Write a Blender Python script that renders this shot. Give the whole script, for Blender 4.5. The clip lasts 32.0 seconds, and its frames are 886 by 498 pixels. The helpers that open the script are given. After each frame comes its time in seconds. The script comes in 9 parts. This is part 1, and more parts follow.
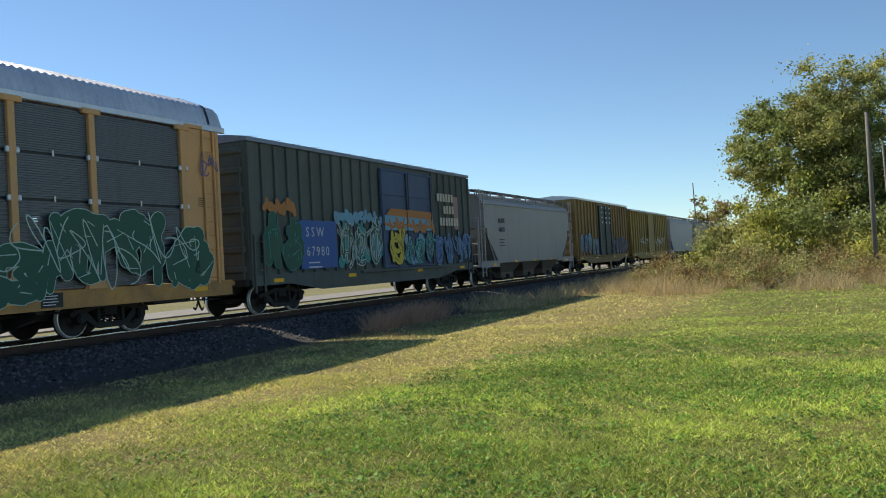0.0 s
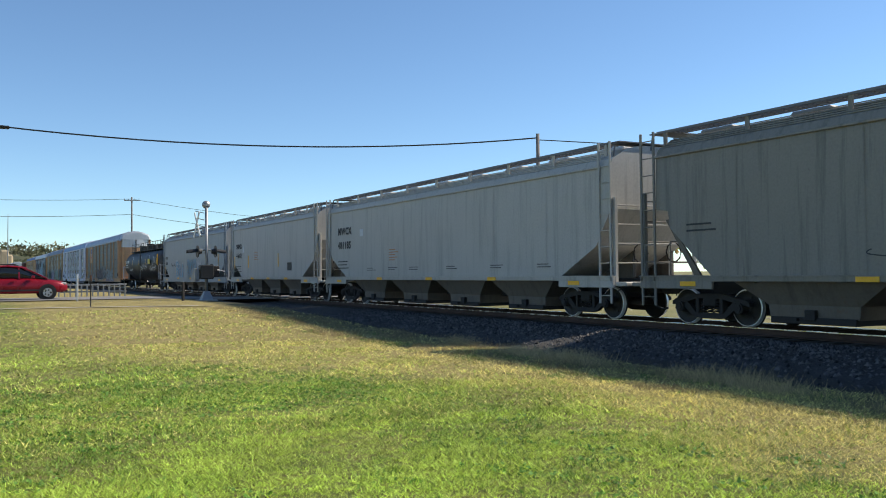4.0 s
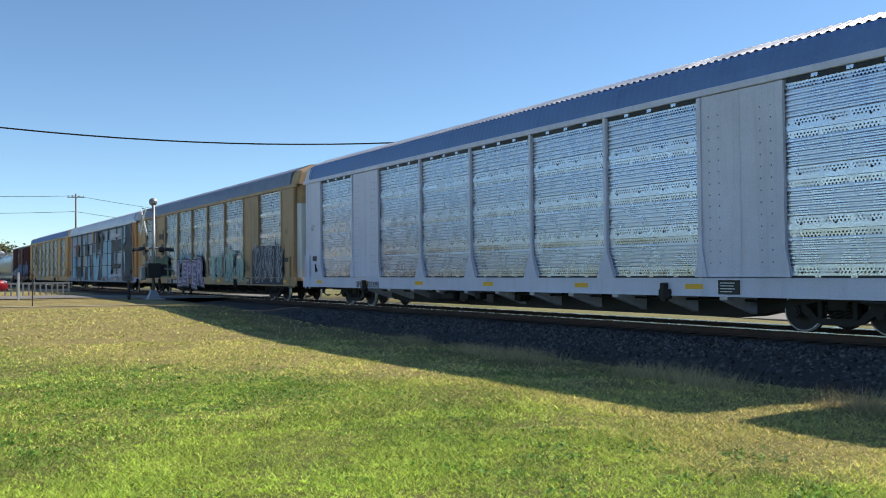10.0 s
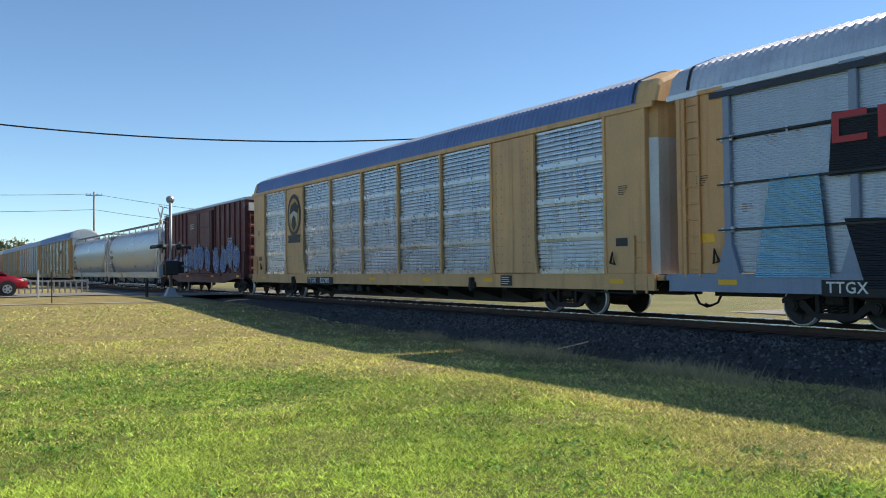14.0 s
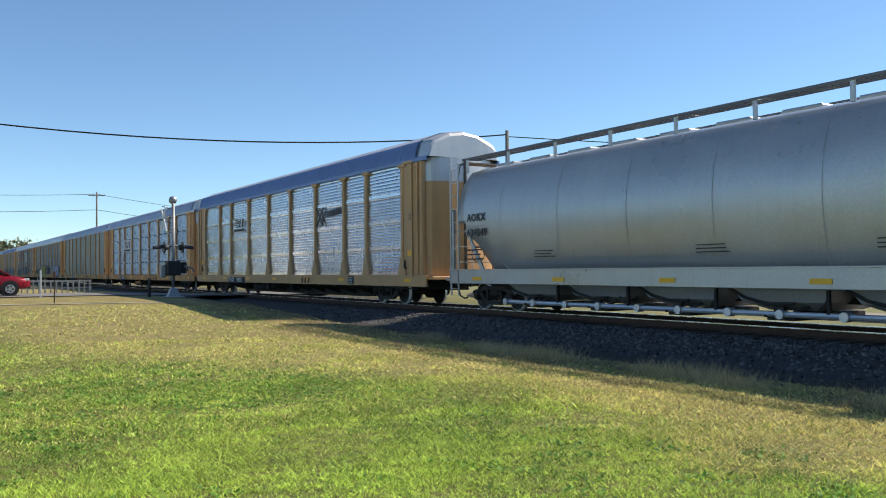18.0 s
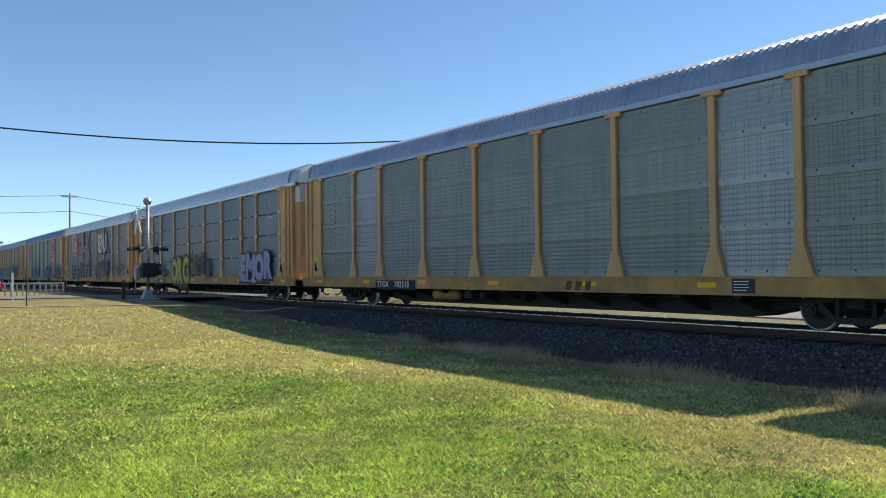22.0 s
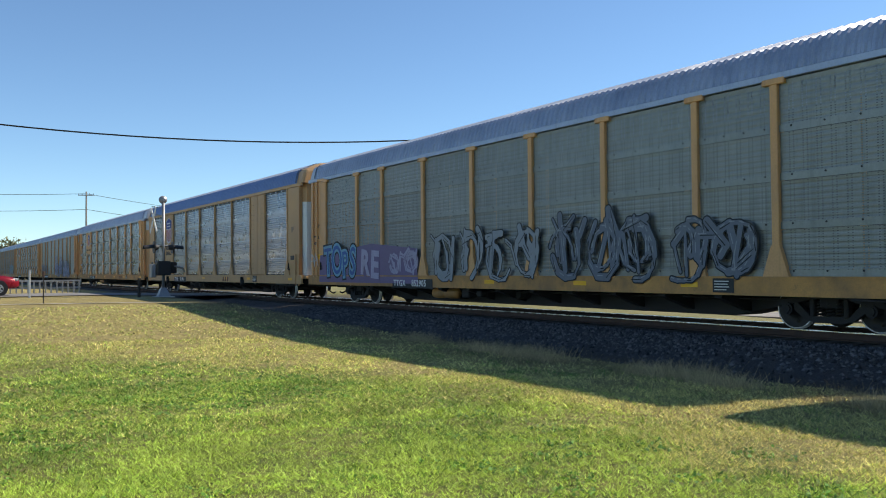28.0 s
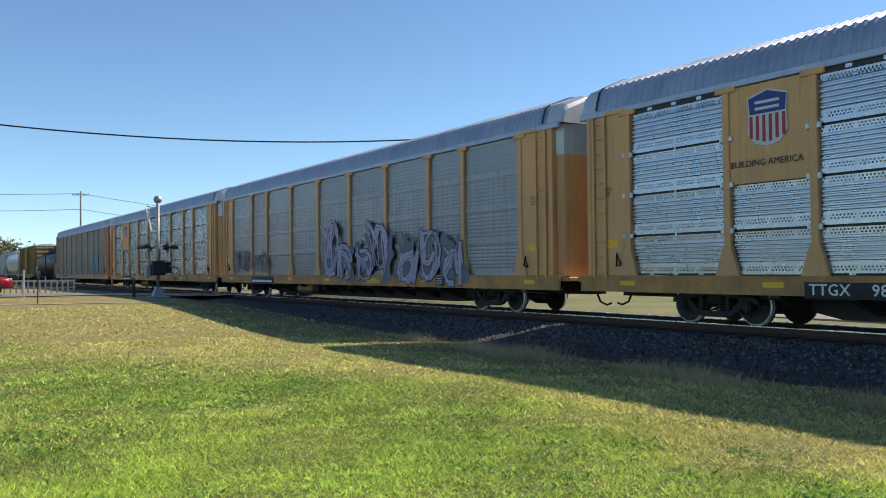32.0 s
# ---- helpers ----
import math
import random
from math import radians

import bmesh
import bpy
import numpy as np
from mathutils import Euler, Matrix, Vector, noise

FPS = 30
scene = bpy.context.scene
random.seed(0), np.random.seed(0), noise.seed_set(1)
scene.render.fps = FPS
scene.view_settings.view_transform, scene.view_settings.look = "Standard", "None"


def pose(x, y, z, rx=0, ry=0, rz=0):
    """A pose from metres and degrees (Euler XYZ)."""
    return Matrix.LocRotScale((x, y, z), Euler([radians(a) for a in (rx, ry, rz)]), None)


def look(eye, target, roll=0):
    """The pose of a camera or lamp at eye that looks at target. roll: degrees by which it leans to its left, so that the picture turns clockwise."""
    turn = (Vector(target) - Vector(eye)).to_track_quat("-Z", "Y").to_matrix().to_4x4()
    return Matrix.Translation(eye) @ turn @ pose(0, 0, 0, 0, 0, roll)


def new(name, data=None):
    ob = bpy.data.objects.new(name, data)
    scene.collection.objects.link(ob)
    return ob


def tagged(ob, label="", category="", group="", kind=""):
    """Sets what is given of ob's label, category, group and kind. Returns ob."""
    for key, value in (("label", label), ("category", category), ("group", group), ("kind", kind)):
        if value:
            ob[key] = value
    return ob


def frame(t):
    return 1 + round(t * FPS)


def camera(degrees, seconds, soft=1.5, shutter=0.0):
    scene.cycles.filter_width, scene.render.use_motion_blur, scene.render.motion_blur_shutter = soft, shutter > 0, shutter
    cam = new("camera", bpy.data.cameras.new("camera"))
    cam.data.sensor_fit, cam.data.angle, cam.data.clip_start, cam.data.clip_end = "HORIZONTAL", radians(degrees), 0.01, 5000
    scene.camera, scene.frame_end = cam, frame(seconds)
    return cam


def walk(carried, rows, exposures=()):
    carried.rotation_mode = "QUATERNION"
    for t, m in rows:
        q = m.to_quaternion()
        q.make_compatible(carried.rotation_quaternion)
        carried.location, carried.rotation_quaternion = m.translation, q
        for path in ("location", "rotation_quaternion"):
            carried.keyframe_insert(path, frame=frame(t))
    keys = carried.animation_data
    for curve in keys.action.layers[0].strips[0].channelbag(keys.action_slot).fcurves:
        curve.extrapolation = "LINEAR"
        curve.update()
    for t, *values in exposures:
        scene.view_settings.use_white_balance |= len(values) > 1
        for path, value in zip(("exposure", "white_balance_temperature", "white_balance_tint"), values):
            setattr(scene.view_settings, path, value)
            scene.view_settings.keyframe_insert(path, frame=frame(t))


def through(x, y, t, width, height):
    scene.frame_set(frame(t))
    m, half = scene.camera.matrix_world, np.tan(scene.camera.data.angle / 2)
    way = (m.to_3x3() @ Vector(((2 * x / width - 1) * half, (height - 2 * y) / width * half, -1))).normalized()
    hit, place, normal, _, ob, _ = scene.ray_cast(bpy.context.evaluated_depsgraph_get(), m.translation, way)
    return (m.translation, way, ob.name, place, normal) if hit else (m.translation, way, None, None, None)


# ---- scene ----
# The camera stands on the lawn beside the line; x runs along the track, y across it, z = 0 is the rail head.
EYE = (0.0, 0.0, 1.28)
LOOK = [  # seconds, yaw, pitch, roll
    (0.0, -65.6, 0.8, -3.0), (0.1, -66.3, 0.78, -2.85), (0.2, -66.4, 0.75, -2.7), (0.3, -65.9, 0.7, -2.55),
    (0.4, -62.9, 0.8, -2.4), (0.5, -55.4, 1.0, -2.2), (0.6, -44.6, 1.2, -1.9), (0.7, -33.0, 1.5, -1.1),
    (0.8, -21.2, 1.85, -0.3), (0.9, -9.4, 2.05, 0.15), (1.0, 2.4, 2.2, 0.55), (1.1, 13.9, 2.5, 0.85),
    (1.2, 24.2, 2.7, 1.0), (1.3, 31.4, 2.65, 0.95), (1.4, 36.2, 2.55, 0.88), (1.5, 40.1, 2.45, 0.8),
    (1.6, 43.9, 2.42, 0.82), (1.8, 51.2, 2.36, 0.85), (2.0, 57.6, 2.28, 0.85), (2.2, 62.0, 2.18, 0.55),
    (2.5, 65.28, 2.04, 0.19), (3.0, 65.0, 1.85, -0.15), (3.7, 61.6, 1.66, -0.5),
    (4.5, 59.68, 1.57, -0.69), (5.0, 59.27, 1.55, -0.68), (5.5, 59.06, 1.56, -0.67), (6.0, 58.87, 1.60, -0.50), (6.5, 58.69, 1.55, -0.70),
    (7.0, 58.50, 1.60, -0.68), (7.5, 57.95, 1.53, -0.74), (8.0, 57.42, 1.53, -0.66), (8.5, 56.88, 1.52, -0.62), (9.0, 57.14, 1.53, -0.54),
    (9.5, 56.75, 1.49, -0.66), (10.0, 57.25, 1.49, -0.55), (10.5, 56.99, 1.37, -0.69), (11.0, 57.56, 1.44, -0.59), (11.5, 57.92, 1.39, -0.54),
    (12.0, 57.96, 1.33, -0.63), (12.5, 58.14, 1.43, -0.57), (13.0, 57.88, 1.31, -0.65), (13.5, 57.77, 1.29, -0.65), (14.0, 58.30, 1.26, -0.73),
    (14.5, 58.11, 1.27, -0.70), (15.0, 57.70, 1.28, -0.51), (15.5, 56.77, 1.30, -0.62), (17.5, 58.14, 1.34, -0.52), (18.0, 58.45, 1.35, -0.55),
    (18.5, 58.14, 1.40, -0.55), (19.0, 57.95, 1.39, -0.56), (19.5, 57.90, 1.42, -0.61), (20.0, 57.41, 1.44, -0.59), (20.5, 57.61, 1.45, -0.65),
    (21.0, 57.40, 1.45, -0.61), (21.5, 57.01, 1.42, -0.67), (22.0, 56.92, 1.42, -0.68), (22.5, 56.77, 1.41, -0.63), (23.0, 56.61, 1.36, -0.64),
    (23.5, 56.67, 1.30, -0.63), (24.0, 57.90, 1.33, -0.59), (24.5, 58.63, 1.39, -0.60), (25.0, 58.13, 1.28, -0.55), (25.5, 58.58, 1.26, -0.62),
    (26.0, 58.72, 1.33, -0.59), (26.5, 58.24, 1.32, -0.46), (28.5, 57.84, 1.36, -0.49), (29.0, 58.32, 1.37, -0.54), (29.5, 58.60, 1.41, -0.52),
    (30.0, 57.92, 1.37, -0.54), (30.5, 57.33, 1.34, -0.57), (31.0, 56.93, 1.39, -0.50), (31.5, 56.63, 1.33, -0.54), (32.0, 57.53, 1.33, -0.55),
]
cam = camera(54.72, 32.0, soft=1.0)
walk(cam, [(t, pose(*EYE, 90 + p, -r, w)) for t, w, p, r in LOOK],
     exposures=[(0.0, 0.1, 7400, 9), (0.4, 0.2, 7300, 9), (1.0, 0.75, 7300, 20), (1.5, 0.25, 7100, 9), (2.0, 0.03, 7100, 9), (2.5, 0.05, 7100, 9), (4.5, 0.3, 7100, 9), (32.0, 0.3, 7100, 9)])

# ---- sky and sun ----
SUN_AZ, SUN_EL = 10.0, 41.0      # degrees right of the way across the track, degrees up
sky_world = bpy.data.worlds.new("sky")
scene.world = sky_world
sky_world.use_nodes = True
wn = sky_world.node_tree.nodes
sky = wn.new("ShaderNodeTexSky")
sky.sky_type, sky.sun_disc = "NISHITA", False
sky.sun_elevation, sky.sun_rotation = radians(SUN_EL), radians(SUN_AZ)
sky.air_density, sky.dust_density, sky.ozone_density = 0.8, 0.0, 3.0
wn["Background"].inputs[1].default_value = 0.132
clear = wn.new("ShaderNodeMix")  # a clean azure air
clear.data_type, clear.blend_type = "RGBA", "MULTIPLY"
clear.inputs[0].default_value, clear.inputs[7].default_value = 1.0, (0.8, 0.965, 1.08, 1)
sky_world.node_tree.links.new(sky.outputs[0], clear.inputs[6])
sky_world.node_tree.links.new(clear.outputs[2], wn["Background"].inputs[0])
sun_data = bpy.data.lights.new("sun", "SUN")
sun_data.energy, sun_data.angle, sun_data.color = 5.0, radians(0.53), (1.0, 0.94, 0.85)
sun_way = Vector((math.sin(radians(SUN_AZ)) * math.cos(radians(SUN_EL)), math.cos(radians(SUN_AZ)) * math.cos(radians(SUN_EL)), math.sin(radians(SUN_EL))))
sun_lamp = new("sun", sun_data)
sun_lamp.matrix_basis = look(sun_way * 200, (0, 0, 0))

# ---- materials ----
def tint(c, k):
    return tuple(min(1.0, v * k) for v in c[:3])


def material(name, color, rough=0.6, metal=0.0, vary=0.25, scale=1.5, grain=30.0, bump=0.15, streak=0.0, rust=0.0,
             rust_color=(0.16, 0.07, 0.03), coords="Object", dirt=None, holes=None, wave=None, island=0.0, random_tint=0.0,
             translucent=0.0, sheen=0.0):
    """A weathered surface: broad stains, fine grain, upright streaks, rust or dirt patches, and perforations."""
    m = bpy.data.materials.new(name)
    m.use_nodes = True
    nt = m.node_tree
    n, ln = nt.nodes, nt.links.new
    b = n["Principled BSDF"]
    tc = n.new("ShaderNodeTexCoord")
    src = tc.outputs[coords]

    def noise_tex(s, detail=4.0, vec=src, rough_=0.6):
        k = n.new("ShaderNodeTexNoise")
        k.inputs["Scale"].default_value, k.inputs["Detail"].default_value, k.inputs["Roughness"].default_value = s, detail, rough_
        ln(vec, k.inputs["Vector"])
        return k.outputs["Fac"]

    def ramp(fac, lo, hi, a=0.0, z=1.0):
        k = n.new("ShaderNodeMapRange")
        k.inputs[1].default_value, k.inputs[2].default_value, k.inputs[3].default_value, k.inputs[4].default_value = lo, hi, a, z
        ln(fac, k.inputs[0])
        return k.outputs[0]

    def math_node(op, a, c):
        k = n.new("ShaderNodeMath")
        k.operation = op
        for i, v in ((0, a), (1, c)):
            if isinstance(v, (int, float)):
                k.inputs[i].default_value = v
            else:
                ln(v, k.inputs[i])
        return k.outputs[0]

    def mix(fac, a, c, mode="MIX"):
        k = n.new("ShaderNodeMix")
        k.data_type, k.blend_type = "RGBA", mode
        for i, v in ((0, fac), (6, a), (7, c)):
            if isinstance(v, (int, float)):
                k.inputs[i].default_value = v
            elif isinstance(v, tuple):
                k.inputs[i].default_value = (*v[:3], 1)
            else:
                ln(v, k.inputs[i])
        return k.outputs[2]

    big, fine = noise_tex(scale), noise_tex(grain, 3.0)
    col = mix(ramp(big, 0.3, 0.7), tint(color, 1 - vary), tint(color, 1 + vary))
    col = mix(ramp(fine, 0.35, 0.75, 0, 0.35), col, tint(color, 0.6))
    if streak:
        mp = n.new("ShaderNodeMapping")
        mp.inputs["Scale"].default_value = (2.6, 2.6, 0.16)
        ln(src, mp.inputs["Vector"])
        st = noise_tex(1.6, 5.0, mp.outputs[0], 0.7)
        col = mix(ramp(st, 0.5, 0.78, 0, streak), col, tint(color, 0.3))
    if rust:
        rs = noise_tex(scale * 2.3, 6.0, src, 0.75)
        col = mix(ramp(rs, 0.72 - rust * 0.3, 0.84 - rust * 0.25), col, rust_color)
    if dirt:
        ds = noise_tex(scale * 0.7, 6.0, src, 0.7)
        col = mix(ramp(ds, 0.42, 0.66, 0, 0.75), col, dirt)
    if random_tint:
        oi = n.new("ShaderNodeObjectInfo")
        col = mix(ramp(oi.outputs["Random"], 0, 1, 0, random_tint), col, tint(color, 0.45))
    if island:
        gi = n.new("ShaderNodeNewGeometry")
        hv = n.new("ShaderNodeHueSaturation")
        ln(ramp(gi.outputs["Random Per Island"], 0, 1, 1 - island, 1 + island), hv.inputs["Value"])
        ln(col, hv.inputs["Color"])
        col = hv.outputs[0]
    ln(col, b.inputs["Base Color"])
    b.inputs["Metallic"].default_value = metal
    ln(ramp(big, 0.3, 0.7, max(0.04, rough - 0.1), min(1, rough + 0.12)), b.inputs["Roughness"])
    if bump or wave:
        bp = n.new("ShaderNodeBump")
        bp.inputs["Strength"].default_value, bp.inputs["Distance"].default_value = (bump or 0.1), 0.02
        hgt = fine
        if wave:
            wv = n.new("ShaderNodeTexWave")
            wv.bands_direction, wv.wave_profile = "Z", "SIN"
            wv.inputs["Scale"].default_value = wave
            ln(src, wv.inputs["Vector"])
            hgt, bp.inputs["Strength"].default_value, bp.inputs["Distance"].default_value = wv.outputs["Fac"], 0.8, 0.03
        ln(hgt, bp.inputs["Height"])
        ln(bp.outputs[0], b.inputs["Normal"])
    out = n["Material Output"]
    if translucent:
        tl = n.new("ShaderNodeBsdfTranslucent")
        ln(col, tl.inputs["Color"])
        ms = n.new("ShaderNodeMixShader")
        ms.inputs[0].default_value = translucent
        ln(b.outputs[0], ms.inputs[1]), ln(tl.outputs[0], ms.inputs[2]), ln(ms.outputs[0], out.inputs["Surface"])
    if holes:  # perforations set out within each sheet of the side
        sp = n.new("ShaderNodeSeparateXYZ")
        ln(src, sp.inputs[0])
        x = sp.outputs[0]
        up = math_node("MULTIPLY", math_node("FRACT", math_node("MULTIPLY", math_node("SUBTRACT", sp.outputs[2], 1.05), 1 / 0.96), 0.0), 0.96)

        def near(value, middle, reach):
            return math_node("LESS_THAN", math_node("ABSOLUTE", math_node("SUBTRACT", value, middle), 0.0), reach)

        if holes == "rows":  # two staggered rows of round holes at the head and foot of a sheet, in groups
            r = math_node("MULTIPLY", up, 1 / 0.0575)
            fz = math_node("MULTIPLY", math_node("SUBTRACT", math_node("FRACT", r, 0.0), 0.5), 0.0575)
            odd_row = math_node("FRACT", math_node("MULTIPLY", math_node("FLOOR", r, 0.0), 0.5), 0.0)
            fx = math_node("FRACT", math_node("ADD", math_node("MULTIPLY", x, 1 / 0.075), odd_row), 0.0)
            fx = math_node("MULTIPLY", math_node("SUBTRACT", fx, 0.5), 0.075)
            rr = math_node("ADD", math_node("MULTIPLY", fx, fx), math_node("MULTIPLY", fz, fz))
            hole = math_node("LESS_THAN", rr, 0.0185 * 0.0185)
            band = math_node("MAXIMUM", near(up, 0.1725, 0.0575), near(up, 0.8625, 0.0575))
            group = math_node("LESS_THAN", math_node("FRACT", math_node("MULTIPLY", x, 1 / 0.6), 0.0), 0.875)
            hole = math_node("MULTIPLY", math_node("MULTIPLY", hole, band), group)
        elif holes == "slots":  # upright columns of short slots
            fx = math_node("FRACT", math_node("MULTIPLY", x, 1 / 0.3), 0.0)
            cols = math_node("MAXIMUM", near(fx, 0.2, 0.055), near(fx, 0.5, 0.055))
            cuts = near(math_node("FRACT", math_node("MULTIPLY", up, 1 / 0.048), 0.0), 0.5, 0.16)
            hole = math_node("MULTIPLY", math_node("MULTIPLY", cols, cuts), math_node("GREATER_THAN", up, 0.15))
        elif holes == "open":  # wide slits all over
            hole = near(math_node("FRACT", math_node("MULTIPLY", sp.outputs[2], 1 / 0.05), 0.0), 0.5, 0.24)
        else:  # a few patches of long thin slits
            oi2 = n.new("ShaderNodeObjectInfo")
            cb = n.new("ShaderNodeCombineXYZ")
            ln(math_node("ADD", x, math_node("MULTIPLY", oi2.outputs["Random"], 40.0)), cb.inputs[0]), ln(math_node("MULTIPLY", sp.outputs[2], 1.6), cb.inputs[2])
            spots = math_node("GREATER_THAN", noise_tex(0.9, 1.0, cb.outputs[0]), 0.665)
            cuts = near(math_node("FRACT", math_node("MULTIPLY", sp.outputs[2], 1 / 0.05), 0.0), 0.5, 0.13)
            runs = math_node("LESS_THAN", math_node("FRACT", math_node("MULTIPLY", x, 1 / 0.19), 0.0), 0.72)
            hole = math_node("MULTIPLY", math_node("MULTIPLY", spots, cuts), runs)
        tr = n.new("ShaderNodeBsdfTransparent")
        ms = n.new("ShaderNodeMixShader")
        ln(hole, ms.inputs[0]), ln(b.outputs[0], ms.inputs[1]), ln(tr.outputs[0], ms.inputs[2]), ln(ms.outputs[0], out.inputs["Surface"])
    return m


STEEL_DARK = material("dark_running_gear", (0.035, 0.032, 0.03), 0.75, 0.2, 0.3, 3.0, 40, 0.3, rust=0.25, rust_color=(0.07, 0.04, 0.025))
WHEEL = material("wheel_steel", (0.05, 0.045, 0.04), 0.6, 0.5, 0.3, 4.0, 50, 0.2)
TREAD = material("polished_tread", (0.88, 0.87, 0.86), 0.45, 0.7, 0.1, 5, 60, 0.05)
RAIL_TOP = material("rail_head", (0.75, 0.73, 0.7), 0.25, 1.0, 0.1, 3, 80, 0.03)
RAIL_RUST = material("rail_rust", (0.09, 0.05, 0.035), 0.85, 0.1, 0.3, 4, 60, 0.3)
TIE = material("weathered_tie", (0.09, 0.075, 0.06), 0.9, 0, 0.35, 2, 40, 0.4, random_tint=0.6)
STONE = material("ballast_stone", (0.078, 0.074, 0.074), 0.75, 0, 0.3, 9, 60, 0.4, island=0.95)
OCHRE = material("ochre_paint", (0.72, 0.375, 0.15), 0.5, 0, 0.14, 0.5, 25, 0.12, streak=0.5, rust=0.16)
OCHRE_SILL = material("grimy_ochre_sill_paint", (0.6, 0.29, 0.08), 0.6, 0, 0.25, 0.9, 25, 0.15, streak=0.3, rust=0.34, rust_color=(0.1, 0.05, 0.025), dirt=(0.2, 0.12, 0.06))
OCHRE_RUSTY = material("weathered_ochre_paint", (0.56, 0.31, 0.16), 0.65, 0, 0.18, 0.6, 25, 0.2, streak=0.5, rust=0.3, rust_color=(0.16, 0.08, 0.045))
OCHRE_DULL = material("dusty_brown_ochre_paint", (0.47, 0.31, 0.165), 0.6, 0, 0.2, 0.6, 25, 0.15, streak=0.5, rust=0.25)
OCHRE_PALE = material("faded_ochre_paint", (0.72, 0.42, 0.19), 0.55, 0, 0.16, 0.6, 25, 0.12, streak=0.5, rust=0.14)
TAN = material("tan_frame_paint", (0.58, 0.335, 0.15), 0.55, 0, 0.12, 0.5, 25, 0.12, streak=0.3, rust=0.12)
GREY_FRAME = material("light_grey_frame_paint", (0.68, 0.68, 0.8), 0.42, 0, 0.1, 0.6, 25, 0.1, streak=0.25)
BLUE_FRAME = material("slate_blue_paint", (0.25, 0.31, 0.42), 0.5, 0, 0.15, 0.6, 25, 0.1, streak=0.3)
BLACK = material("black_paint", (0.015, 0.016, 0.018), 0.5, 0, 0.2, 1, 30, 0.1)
WHITE = material("white_stencil", (0.78, 0.78, 0.76), 0.6, 0, 0.06, 2, 40, 0.05)
REFLECT = material("amber_reflector", (1.0, 0.5, 0.02), 0.35, 0, 0.06, 4, 60, 0.05)
ROOF_DARK = material("dull_slate_roof", (0.25, 0.28, 0.34), 0.45, 0.5, 0.15, 0.8, 20, 0.08, streak=0.3)
ROOF_GREY = material("galvanised_roof", (0.38, 0.42, 0.51), 0.42, 0.55, 0.15, 0.8, 20, 0.08, streak=0.3)
ROOF_LIGHT = material("bright_galvanised_roof", (0.66, 0.67, 0.7), 0.4, 0.6, 0.12, 0.8, 20, 0.08, streak=0.2)
ROOF_COBALT = material("cobalt_blue_roof_paint", (0.13, 0.235, 0.45), 0.4, 0.1, 0.1, 0.8, 20, 0.06, streak=0.15)
ROOF_BLUE = material("blue_grey_roof", (0.17, 0.25, 0.44), 0.45, 0.4, 0.12, 0.8, 20, 0.08, streak=0.2)
PANEL_SILVER = material("bright_galvanised_screen", (0.5, 0.53, 0.58), 0.28, 0.88, 0.22, 1.4, 22, 0.1, streak=0.12, holes="rows", random_tint=0.22)
PANEL_BRIGHT = material("clean_galvanised_screen", (0.64, 0.68, 0.75), 0.26, 0.88, 0.2, 1.4, 22, 0.1, streak=0.1, holes="rows", random_tint=0.2)
PANEL_DULL = material("hazy_galvanised_screen", (0.4, 0.43, 0.48), 0.3, 0.85, 0.2, 1.4, 22, 0.1, streak=0.2, holes="rows", random_tint=0.2)
PANEL_LOUVRE = material("silver_slotted_screen", (0.52, 0.55, 0.58), 0.28, 0.88, 0.24, 1.4, 22, 0.1, streak=0.25, holes="slots", random_tint=0.25)
PANEL_MIRROR = material("mirror_bright_screen", (0.72, 0.76, 0.82), 0.2, 0.92, 0.1, 1.2, 22, 0.08, holes="slots", random_tint=0.15)
PANEL_GREY = material("dull_galvanised_screen", (0.36, 0.375, 0.385), 0.4, 0.75, 0.18, 1.2, 22, 0.12, streak=0.35, holes="slots", random_tint=0.25)
PANEL_DARK = material("aged_dark_screen", (0.275, 0.3, 0.325), 0.45, 0.55, 0.18, 0.8, 22, 0.15, streak=0.4, holes="slits", random_tint=0.2)
PANEL_SOOT = material("sooty_slate_screen", (0.17, 0.18, 0.19), 0.45, 0.55, 0.18, 0.8, 22, 0.15, streak=0.4, holes="slits", random_tint=0.2)
# far side in the inner-shade tone, slit wide so that daylight gleams through
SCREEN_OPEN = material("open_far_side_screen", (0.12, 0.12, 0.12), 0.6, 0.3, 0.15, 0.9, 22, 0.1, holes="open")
PANEL_AGED = material("aged_grey_green_screen", (0.3, 0.31, 0.29), 0.45, 0.6, 0.2, 0.9, 22, 0.15, streak=0.4, holes="slots", random_tint=0.3)
PANEL_SLATE = material("slate_grey_screen", (0.49, 0.545, 0.63), 0.32, 0.78, 0.38, 1.9, 22, 0.12, streak=0.35, holes="slots", random_tint=0.3)
PANEL_PLAIN = material("plain_slate_screen", (0.47, 0.53, 0.63), 0.4, 0.5, 0.15, 0.8, 22, 0.12, streak=0.2, holes="slits", random_tint=0.15)
# solid far side, its dark tone stands for the shade inside the car
SCREEN_BACK = material("shaded_far_side_screen", (0.12, 0.12, 0.12), 0.6, 0.3, 0.15, 0.9, 22, 0.1)
PANEL_BROWN = material("brown_dust_screen", (0.245, 0.24, 0.225), 0.5, 0.5, 0.2, 0.7, 22, 0.15, streak=0.5, holes="slots", random_tint=0.25)


